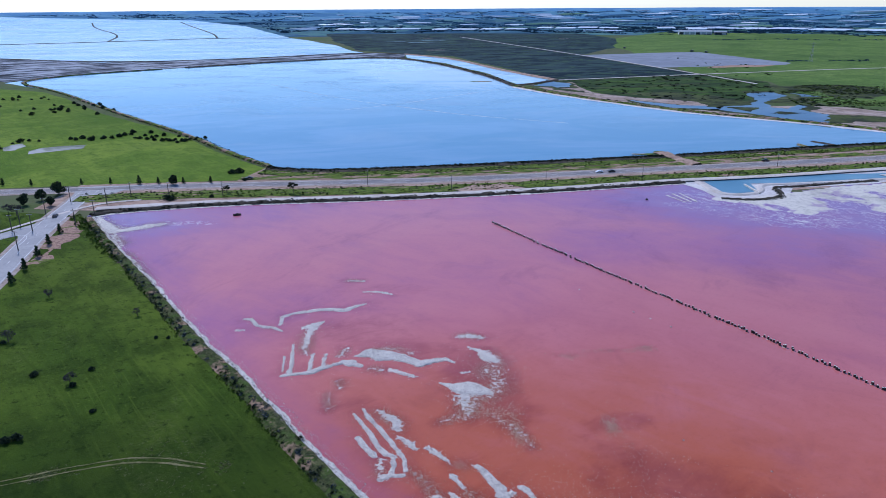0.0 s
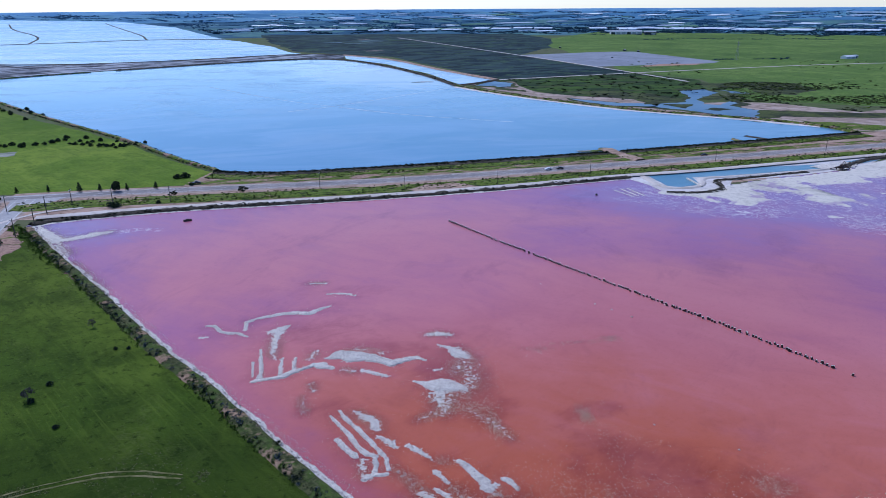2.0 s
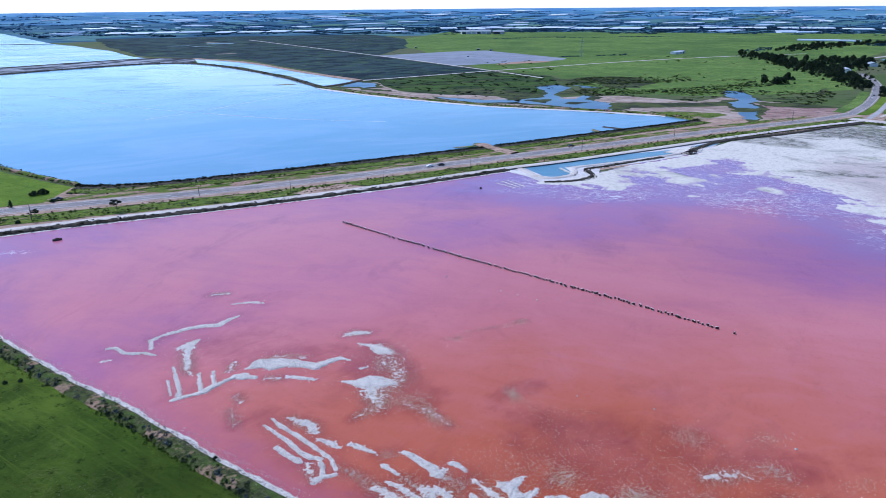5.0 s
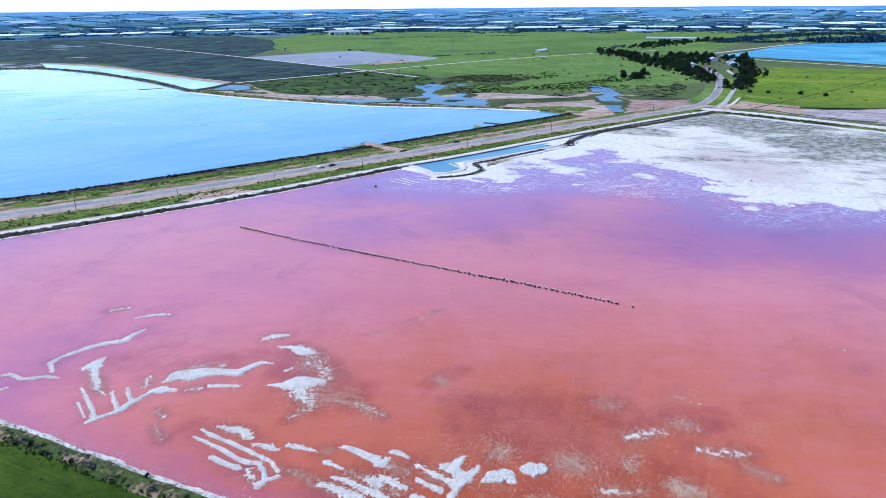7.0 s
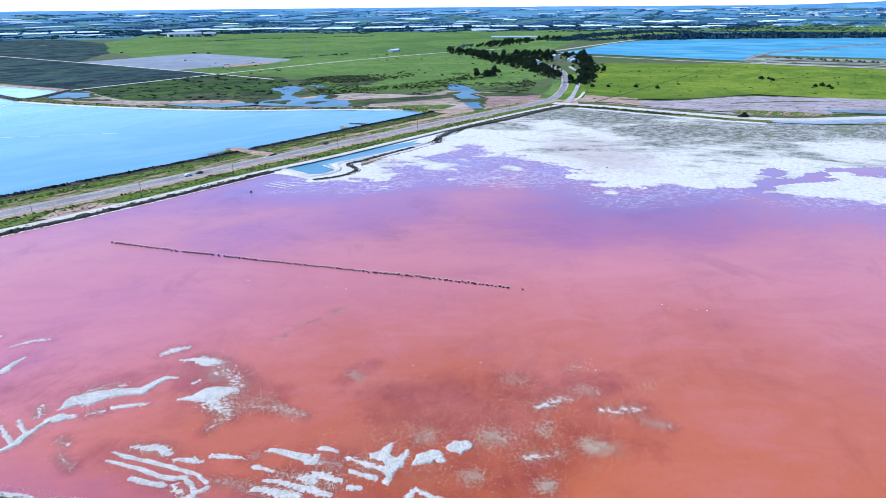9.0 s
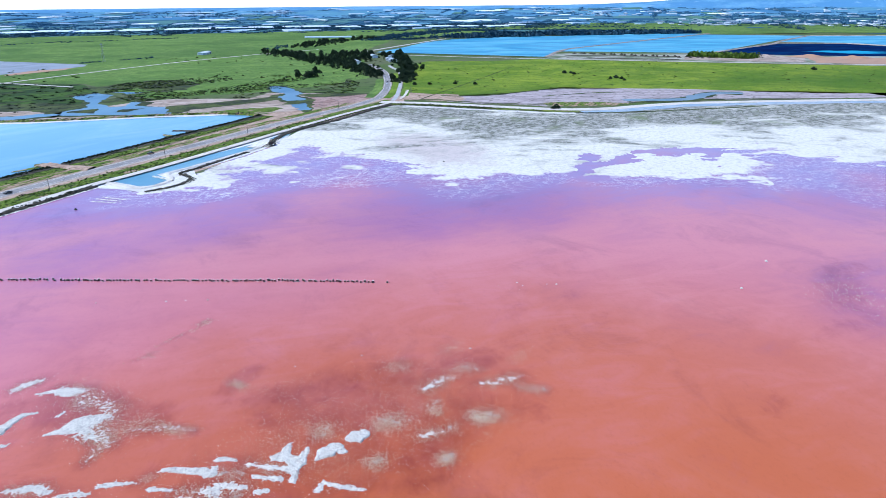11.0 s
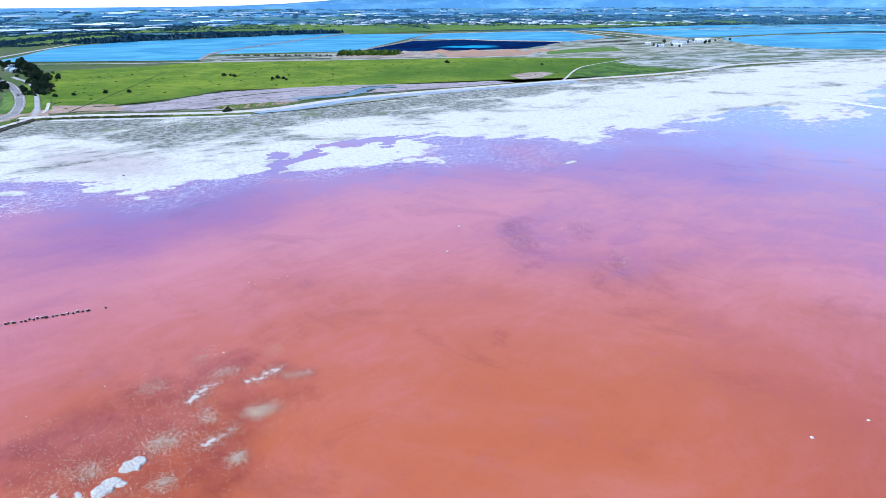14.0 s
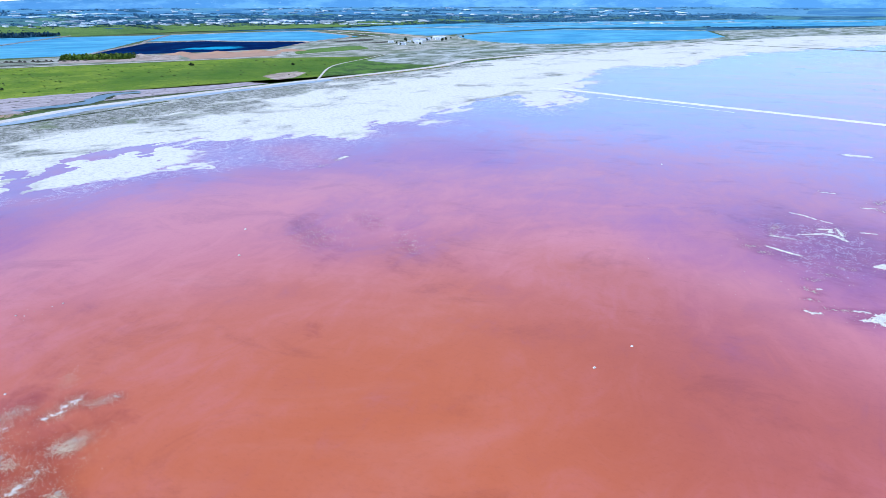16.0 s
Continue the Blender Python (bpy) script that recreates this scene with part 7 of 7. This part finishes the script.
# ---------------------------------------------------------------- poles
def make_pole(h=9.0):
    ob = new("power_pole")
    v, f = box(-0.20, 0.20, -0.14, 0.14, -0.2, h, 0.07)
    part("shaft", v, f, M["pole"], ob)
    part("crossarm", *box(-1.2, 1.2, -0.08, 0.08, h - 0.9, h - 0.7), M["steel"], ob, "steel crossarm")
    for x in (-1.05, 0.0, 1.05):
        part("insulator", *tube([(x, 0, h - 0.7), (x, 0, h - 0.55), (x, 0, h - 0.4)], [.05, .09, .04], 6), M["white_wall"], ob)
    return tagged(ob, "tall slim weathered power pole", "power pole", "power poles along the roads")


pole = make_pole()
pole.matrix_basis = pose(-185, 280, 0.1, 0, 0, 15)
for x, y, a in ((-194, 307, 15), (-177, 314, 15), (-176, 331, 15), (-202, 358, 20), (-203, 335, 10), (-205, 316, 10), (-203, 306, 10), (-180, 353, 60), (-152, 367, 80), (-122, 367, 85), (-44, 391, 85), (5, 376, 80),
                (-173, 367, 80), (60, 386, 80), (120, 400, 75), (308, 453, 75), (450, 483, 70), (215, 430, 75), (-215, 276, 20)):
    copy_thing(pole, pose(x, y, 0.1, 0, 0, a))


# ---------------------------------------------------------------- vehicles
def make_car(name, paint, label, x, y, turn, ute=False):
    ob = new(name)
    L = 2.3
    prof = [(-L, .45), (-L, .85), (-L + .1, 1.0), (-1.5, 1.05), (-1.05, 1.5), (.75, 1.52), (1.3, 1.05), (2.1, .95), (L, .75), (L, .42)]
    if ute:
        prof = [(-2.6, .5), (-2.6, 1.05), (-.9, 1.08), (-.75, 1.7), (.7, 1.72), (1.25, 1.15), (2.2, 1.05), (2.45, .85), (2.45, .48)]
    v, f, n = [], [], len(prof)
    for yy, inset in ((-.88, 0), (.88, 0)):
        v += [(px, yy * (0.86 if pz > 1.2 else 1.0), pz) for px, pz in prof]
    f += [tuple(range(n))[::-1], tuple(range(n, 2 * n))]
    f += [(i, (i + 1) % n, n + (i + 1) % n, n + i) for i in range(n)]
    body = part("body", v, f, M[paint], ob)
    z0, z1 = (1.1, 1.62) if ute else (1.08, 1.45)
    part("windscreen", [(1.22, -.7, z0), (1.22, .7, z0), (.80, .66, z1), (.80, -.66, z1)], [(0, 1, 2, 3)], M["car_glass"], body)
    b = -.86 if ute else -1.42
    part("rear_window", [(b - .08, -.7, z0), (b - .08, .7, z0), (b + .28, .66, z1), (b + .28, -.66, z1)], [(3, 2, 1, 0)], M["car_glass"], body)
    for s in (-1, 1):
        part("side_window", [(b + .2, s * .885, z0), (1.0, s * .885, z0), (.62, s * .79, z1), (b + .4, s * .79, z1)], [(0, 1, 2, 3)], M["car_glass"], body)
    for wx in (-1.4, 1.4):
        for wy in (-.84, .84):
            wv, wf = tube([(wx, wy - .11, .33), (wx, wy + .11, .33)], [.33, .33], 14)
            part("wheel", wv, wf, M["tyre"], ob)
    ob.matrix_basis = pose(x, y, 0.27, 0, 0, turn)
    tagged(ob, label, "car")


make_car("parked_car", "car_dark", "dark hatchback on the branch road", -195.5, 330, 103)
make_car("utility_truck", "car_dark", "dark utility truck at the roadside", 215, 447, 10, True)
make_car("sedan", "car_white", "white sedan on the levee road", 98, 417.5, 191)
make_car("hatchback", "car_dark", "dark hatchback on the levee road", 106, 419, 191)
make_car("roadside_van", "car_dark", "dark van parked off the road", -118, 407, 15, True)
make_car("wagon", "car_white", "pale wagon on the road by the trees", 640, 573, 40)
make_car("small_car", "car_dark", "small dark car on the road by the trees", 662, 590, 220)


# ---------------------------------------------------------------- pump by the lake
def make_pump():
    ob = new("pump_station")
    part("deck", *box(-2.5, 2.5, -1.8, 1.8, 1.0, 1.25), M["rust"], ob)
    for x in (-2.2, 2.2):
        for y in (-1.5, 1.5):
            part("leg", *box(x - .15, x + .15, y - .15, y + .15, -0.2, 1.0), M["rust"], ob)
    eng = part("engine", *box(-1.6, 0.4, -.8, .8, 1.25, 2.6, .15), M["rust"], ob)
    part("exhaust", *tube([(-1, 0, 2.6), (-1, 0, 3.4)], [.1, .1], 6), M["rust"], eng)
    part("intake_pipe", *tube([(.4, 0, 1.8), (2.2, 0, 1.9), (4.2, -.6, .9), (5.4, -1.2, .1)], [.35, .35, .35, .35], 8), M["rust"], ob)
    part("outlet_pipe", *tube([(-1.6, 0, 1.7), (-3.4, 1.2, 1.4), (-5.2, 3.2, .5)], [.35, .35, .35], 8), M["rust"], ob)
    for a, b in (((2.2, 1.6, 1.2), (1.6, .2, 4.0)), ((2.2, -1.6, 1.2), (1.6, -.2, 4.0)), ((0, 0, 2.4), (1.6, 0, 4.0))):
        part("brace", *tube([a, b], [.09, .09], 5), M["rust"], ob)
    ob.matrix_basis = pose(282, 397, 0.15, 0, 0, 30) @ Matrix.Scale(1.25, 4)
    tagged(ob, "dark rusty pump on a low deck at the canal's end", "pump")


make_pump()


# ---------------------------------------------------------------- buildings
def make_building(name, x, y, turn, L, W, H, wall, roof, label, category, bays=0, group="", pitch=0.18):
    ob = new(name)
    part("walls", *box(-L / 2, L / 2, -W / 2, W / 2, -0.5, H), M[wall], ob)
    e, ridge = 0.5, H + W * pitch
    v = [(-L / 2 - e, -W / 2 - e, H), (L / 2 + e, -W / 2 - e, H), (L / 2 + e, W / 2 + e, H), (-L / 2 - e, W / 2 + e, H), (-L / 2 - e, 0, ridge), (L / 2 + e, 0, ridge)]
    part("roof", v, [(0, 1, 5, 4), (2, 3, 4, 5), (0, 4, 3), (1, 2, 5), (3, 2, 1, 0)], M[roof], ob)
    for i in range(bays):
        w = L / bays
        for s in (-1, 1):
            xx = -L / 2 + w * (i + .5)
            part("bay_door", *box(xx - w * .36, xx + w * .36, s * (W / 2 + .05) - .05, s * (W / 2 + .05) + .05, 0, H * .8), M["dark_open"] if (i * 7 + len(name)) % 3 == 0 else M["grey_roof"], ob)
    ob.matrix_basis = pose(x, y, float(rise(x, y)) + 0.1, 0, 0, turn)
    return tagged(ob, label, category, group)


make_building("long_shed", 845, 2385, -12, 105, 28, 9, "white_wall", "grey_roof", "long white shed with dark bay doors", "shed", 6)
make_building("open_shed", 915, 2345, -12, 38, 24, 8, "dark_open", "grey_roof", "low dark shed beside the long shed", "shed", 2)
make_building("farm_house", 870, 1246, 20, 26, 12, 4, "white_wall", "white_wall", "small white farm building", "house", 2)
make_building("farm_shed", 892, 1262, 20, 14, 9, 4, "white_wall", "grey_roof", "small pale shed beside the farm building", "shed", 1)
for x, y, t, L, W in ((982, 881, 50, 26, 12), (993, 846, 40, 22, 12), (927, 791, 45, 22, 13), (945, 815, 45, 16, 9), (864, 820, 50, 34, 10)):
    make_building("homestead", x, y, t, L, W, 4, "white_wall", "grey_roof", "low pale house among dark trees", "house", 2, "homestead by the road")
rw = np.random.RandomState(19)
for i in range(17):
    u = i / 16
    x, y = 1560 + 250 * u + rw.randn() * 22, -290 - 175 * u + rw.randn() * 26
    L = rw.uniform(9, 26)
    make_building("works_shed", x, y, 75 + rw.randn() * 6, L, L * rw.uniform(.4, .6), rw.uniform(3, 6), "white_wall", "grey_roof" if rw.rand() < .5 else "white_wall", "pale industrial shed of the salt works", "shed", 2, "salt works")
for i in range(22):
    u = rw.rand()
    plant("gum", 1550 + 290 * u + rw.randn() * 26, -270 - 200 * u + rw.randn() * 30, .55 + .4 * rw.rand())


def make_mast():
    ob = new("lattice_mast")
    h, b, t = 34.0, 2.2, 0.5
    legs = [[(sx * b, sy * b, 0), (sx * t, sy * t, h)] for sx, sy in ((-1, -1), (1, -1), (1, 1), (-1, 1))]
    for p in legs:
        part("leg", *tube(p, [.16, .10], 5), M["steel"], ob)
    for i in range(7):
        z0, z1 = h * i / 7, h * (i + 1) / 7
        for j in range(4):
            a, c = legs[j], legs[(j + 1) % 4]
            at = lambda p, z: tuple(p[0][k] + (p[1][k] - p[0][k]) * z / h for k in range(3))
            part("brace", *tube([at(a, z0), at(c, z1)], [.06, .06], 4), M["steel"], ob)
    for z in (h * .8, h * .92):
        part("crossarm", *box(-5, 5, -.15, .15, z, z + .3), M["steel"], ob)
    ob.matrix_basis = pose(652, 1246, 0.1, 0, 0, 20)
    tagged(ob, "tall steel lattice mast in the pasture", "mast")


make_mast()


def make_tank(x, y, s):
    ob = new("water_tank")
    part("shell", *tube([(0, 0, 0), (0, 0, 5 * s)], [5 * s, 5 * s], 16), M["dark_open"], ob)
    part("cap", *tube([(0, 0, 5 * s), (0, 0, 5.8 * s)], [5.1 * s, .6], 16), M["grey_roof"], ob)
    ob.matrix_basis = pose(x, y, 0.1)
    tagged(ob, "dark round tank beside the gravel pad", "tank", "tanks by the gravel pad")


make_tank(541, 1532, 0.7)
make_tank(560, 1500, 0.6)
make_tank(449, 1342, 0.4)
make_tank(428, 1662, 0.6)


def make_heap(x, y, L, W, H, turn, seed, mat="red_earth"):
    X, Y = mesh_grid(-L, L, -W, W, max(L, W) / 14)
    d = 1 - np.hypot(X / L, Y / W)
    z = H * np.clip(d, -0.05, 1) * (1 + 0.5 * fbm(X + seed * 50, Y, L * .5, 3))
    ob = grid_mesh("spoil_mound", X, Y, z, cells_any(d > 0), M[mat])
    ob.matrix_basis = pose(x, y, 0.1, 0, 0, turn)
    tagged(ob, "long mound of reddish earth beside the pond" if mat == "red_earth" else "low dark spoil mound beside the pond", "mound", "spoil by the ponds")


for i, (x, y, L) in enumerate(((1375, 180, 40), (1382, 110, 36), (1400, 40, 44), (1420, -30, 36), (1350, 250, 30))):
    make_heap(x, y, L, 16, 5, 95, i, "red_earth" if i < 4 else "mud")

# rows of dark heaps and an orchard by the ponds
for i in range(26):
    t = i / 25
    make_heap(1262 + 10 * (i % 2), 590 - 260 * t, 9, 4, 3.0, 10, 30 + i, "rock")
scatter("orchard_rows", [(1284 + 13 * (i % 4), 372 - 1.3 * i, 0.2, 4.0 + 1.4 * ((i * 7) % 5), 1.1) for i in range(88)], BUSH, M["lush"], "rows of bright green bushes by the pond", "orchard")

# ---------------------------------------------------------------- the far plain
rf = np.random.RandomState(77)


def polar(a0, a1, r0, r1):
    a, r = radians(rf.uniform(a0, a1)), rf.uniform(r0, r1)
    return r * math.sin(a), r * math.cos(a)


def tunnel_mesh(spans):
    """A block of joined plastic tunnels, one unit long and wide."""
    prof = [(-.5, 0)]
    for s in range(spans):
        y0, w = -0.5 + s / spans, 1.0 / spans
        prof += [(y0 + w * q, z) for q, z in ((0.0, .55), (.25, .85), (.5, 1.0), (.75, .85))]
    prof += [(.5, .55), (.5, 0)]
    n = len(prof)
    v = [(x, y, z) for x in (-.5, .5) for y, z in prof]
    f = [(j, n + j, n + j + 1, j + 1) for j in range(n - 1)] + [tuple(range(n)), tuple(range(2 * n - 1, n - 1, -1))]
    me = bpy.data.meshes.new("greenhouse")
    me.from_pydata(v, [], f)
    me.materials.append(M["plastic_film"])
    return me


TUNNELS = [tunnel_mesh(n) for n in (4, 7, 10)]


def greenhouse(x, y, L, W, turn):
    ob = new("greenhouse", TUNNELS[rf.randint(3)])
    ob.matrix_basis = Matrix.LocRotScale((x, y, float(rise(x, y)) - 0.2), Euler((0, 0, radians(turn))), (L, W, 4.0))
    tagged(ob, "low white plastic greenhouse block on the plain", "greenhouse", "greenhouses on the plain")


BLOCKS = []


def spaced(x, y, size):
    """True where a block of that size keeps clear of those before it."""
    if any(math.hypot(x - a, y - b) < 0.55 * (size + c) for a, b, c in BLOCKS):
        return False
    BLOCKS.append((x, y, size))
    return True


for x, y, L, W, turn in ((1480, 2560, 560, 120, -40), (1900, 2330, 480, 130, -40), (2250, 2010, 480, 150, -40), (2480, 1560, 420, 130, -40), (1050, 2800, 420, 140, -15), (560, 2960, 330, 120, -15), (150, 2900, 380, 130, -15),
                         (-260, 3000, 340, 110, -5), (1520, 1500, 150, 24, -50)):
    spaced(x, y, L)
    for k in range(1 if L < 200 else 4):
        piece = L if L < 200 else L * rf.uniform(.14, .24)
        u, w = (0, 0) if L < 200 else ((k - 1.5) * L * .26, rf.uniform(-50, 50))
        q = radians(turn)
        greenhouse(x + u * math.cos(q) - w * math.sin(q), y + u * math.sin(q) + w * math.cos(q), piece, W * rf.uniform(.6, 1.3) if L > 200 else W, turn)
for a0, a1, r0, r1, n, L0, L1 in ((-12, 8, 2750, 4500, 40, 70, 240), (8, 40, 2650, 3100, 30, 60, 200), (8, 45, 3100, 4700, 80, 70, 240), (40, 62, 2650, 3100, 18, 60, 190), (40, 66, 3100, 4700, 55, 70, 220), (62, 80, 2900, 4300, 24, 60, 150)):
    for _ in range(n):
        x, y = polar(a0, a1, r0, r1)
        L = rf.uniform(L0, L1)
        if spaced(x, y, L):
            turn, off = 24 - 90 * (rf.rand() < .25) - 45 * (a0 > 30) + rf.uniform(-6, 6), 0.0
            for _ in range(rf.randint(1, 4)):
                W, cut_back = rf.uniform(0.10, 0.30) * L, rf.uniform(0.35, 1.0)
                q, slide = radians(turn + 90), rf.uniform(-.4, .4) * L * (1 - cut_back)
                greenhouse(x + off * math.cos(q) + slide * math.sin(q), y + off * math.sin(q) - slide * math.cos(q), L * cut_back, W, turn)
                off += W * rf.uniform(0.8, 1.6) + 12


def warehouse(x, y, L, W, H, turn, white):
    ob = new("warehouse", WARE[0 if white else 1])
    ob.matrix_basis = Matrix.LocRotScale((x, y, float(rise(x, y)) - 0.2), Euler((0, 0, radians(turn))), (L, W, H))
    tagged(ob, "far low warehouse with a pale roof", "warehouse", "warehouses on the plain")


def ware_mesh(mat):
    me = bpy.data.meshes.new("warehouse")
    v = [(-.5, -.5, 0), (.5, -.5, 0), (.5, .5, 0), (-.5, .5, 0), (-.5, -.5, .8), (.5, -.5, .8), (.5, .5, .8), (-.5, .5, .8), (-.5, 0, 1), (.5, 0, 1)]
    me.from_pydata(v, [], [(0, 1, 5, 4), (1, 2, 6, 9, 5), (2, 3, 7, 6), (3, 0, 4, 8, 7), (4, 5, 9, 8), (6, 7, 8, 9)])
    me.materials.append(M[mat])
    return me


WARE = [ware_mesh("white_wall"), ware_mesh("grey_roof")]
for a0, a1, r0, r1, n in ((72, 92, 2950, 3500, 110), (90, 103, 2900, 3300, 50), (60, 100, 3700, 4500, 80), (100, 125, 3400, 4500, 40), (112, 128, 3000, 3250, 8)):
    for _ in range(n):
        x, y = polar(a0, a1, r0, r1)
        warehouse(x, y, rf.uniform(14, 60), rf.uniform(10, 24), rf.uniform(3, 5.5), rf.choice((24, 114)) + rf.uniform(-6, 6), rf.rand() < .5)

FAR_POND = [(-1500, 1500), (-904, 1448), (-639, 1330), (-177, 1568), (-250, 1834), (-380, 2150), (-500, 2400), (-620, 2760), (-860, 3360), (-1280, 3860), (-2600, 3950), (-3300, 3000), (-3000, 1700)]


def dry(x, y):
    p = np.array(x), np.array(y)
    return not (inside(*p, FAR_POND) or inside(*p, EAST["pond_east_6"][0]) or inside(*p, EAST["pond_east_5"][0]))


rows, hazy = [], []
for a0, a1, r0, r1, belts in ((-30, 130, 2750, 3300, 260), (-30, 130, 3300, 4800, 460), (8, 70, 2550, 3300, 150), (75, 130, 2950, 3900, 220)):
    for _ in range(belts):
        x, y = polar(a0, a1, r0, r1)
        L, q, thick = rf.uniform(60, 420), radians(24 + 90 * (rf.rand() < .4) + rf.randn() * 8), rf.uniform(4, 22)
        for _ in range(int(L / 7)):
            u = rf.uniform(-.5, .5) * L
            px, py = x + u * math.cos(q) + rf.randn() * thick, y + u * math.sin(q) + rf.randn() * thick
            # Belts past 3150 m get the leaf colour with more painted haze.
            if dry(px, py):
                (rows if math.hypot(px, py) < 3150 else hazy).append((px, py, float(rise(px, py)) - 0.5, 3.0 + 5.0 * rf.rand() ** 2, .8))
for ax, ay, bx, by, n, w in ((1457, 1278, 1721, 1375, 110, 22), (1721, 1375, 1926, 1422, 130, 26), (1926, 1422, 2187, 1416, 130, 26), (2187, 1416, 2060, 1200, 90, 20), (1600, 2380, 2250, 2060, 150, 16), (2250, 2060, 2700, 1500, 110, 18), (1500, 1230, 1800, 1190, 60, 16), (1700, 1160, 1960, 1010, 260, 30), (1960, 1010, 2070, 850, 240, 30), (2070, 850, 2270, 650, 160, 24), (1170, 1960, 1300, 1900, 30, 8), (1250, 2230, 1500, 2200, 40, 8),
                             (690, 1262, 760, 1268, 12, 5), (610, 1262, 650, 1262, 8, 4), (760, 2010, 1010, 2040, 40, 7), (1050, 1240, 1180, 1330, 30, 10), (960, 2000, 1100, 1960, 20, 7)):
    for _ in range(n * 2):
        t = rf.rand()
        x, y = ax + (bx - ax) * t + rf.randn() * w, ay + (by - ay) * t + rf.randn() * w
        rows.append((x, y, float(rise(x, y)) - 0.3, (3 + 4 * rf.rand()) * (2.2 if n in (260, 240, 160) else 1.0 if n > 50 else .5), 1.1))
scatter("hazy_woodland", hazy, TUFT, M["haze_wood"], "far tree belts with pale haze painted into the leaves", "woodland")
scatter("far_woodland", rows, TUFT, M["far_wood"], "dark far tree belts with haze blue painted in", "woodland")


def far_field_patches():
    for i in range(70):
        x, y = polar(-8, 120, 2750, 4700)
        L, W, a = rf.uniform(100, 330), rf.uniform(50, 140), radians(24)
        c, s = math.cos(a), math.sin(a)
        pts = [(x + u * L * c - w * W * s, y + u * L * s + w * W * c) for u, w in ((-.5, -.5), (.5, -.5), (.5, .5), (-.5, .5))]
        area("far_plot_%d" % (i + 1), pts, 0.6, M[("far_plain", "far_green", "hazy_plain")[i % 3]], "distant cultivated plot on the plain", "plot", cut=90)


far_field_patches()


def build_hills():
    """A long low range on the rim of the plain."""
    n = 220
    v, f = [], []
    for i in range(n + 1):
        a = radians(-50 + 220 * i / n)
        rise_up = float(smooth(np.array(math.degrees(a)), 62, 88))
        h = 71 + 1.5 * float(fbm(i * 9.0, 5.0, 12, 3)) + rise_up * (62 + 26 * float(fbm(i * 12.0, 3.0, 90, 4)) + 8 * float(fbm(i * 12.0, 8.0, 20, 3)))
        for r, z in ((4600, 46), (4760, 60 + (h - 60) * .45), (4920, h), (4960, 30)):
            v.append((r * math.sin(a), r * math.cos(a), z))
    for i in range(n):
        for j in range(3):
            k = i * 4 + j
            f.append((k, k + 1, k + 5, k + 4)[::-1])
    # The air haze over the range is painted into its base colours.
    m = Mat("hills_painted_haze", 1.0, 0.05)
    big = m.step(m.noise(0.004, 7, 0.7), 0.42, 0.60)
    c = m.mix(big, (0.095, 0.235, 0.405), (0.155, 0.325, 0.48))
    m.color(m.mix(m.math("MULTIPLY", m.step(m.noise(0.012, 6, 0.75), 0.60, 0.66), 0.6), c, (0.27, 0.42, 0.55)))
    tagged(mesh_of("backdrop_hills", v, f, m.m, shade=True), "long wooded range on the horizon, haze painted blue", "hills", kind="structure")


build_hills()
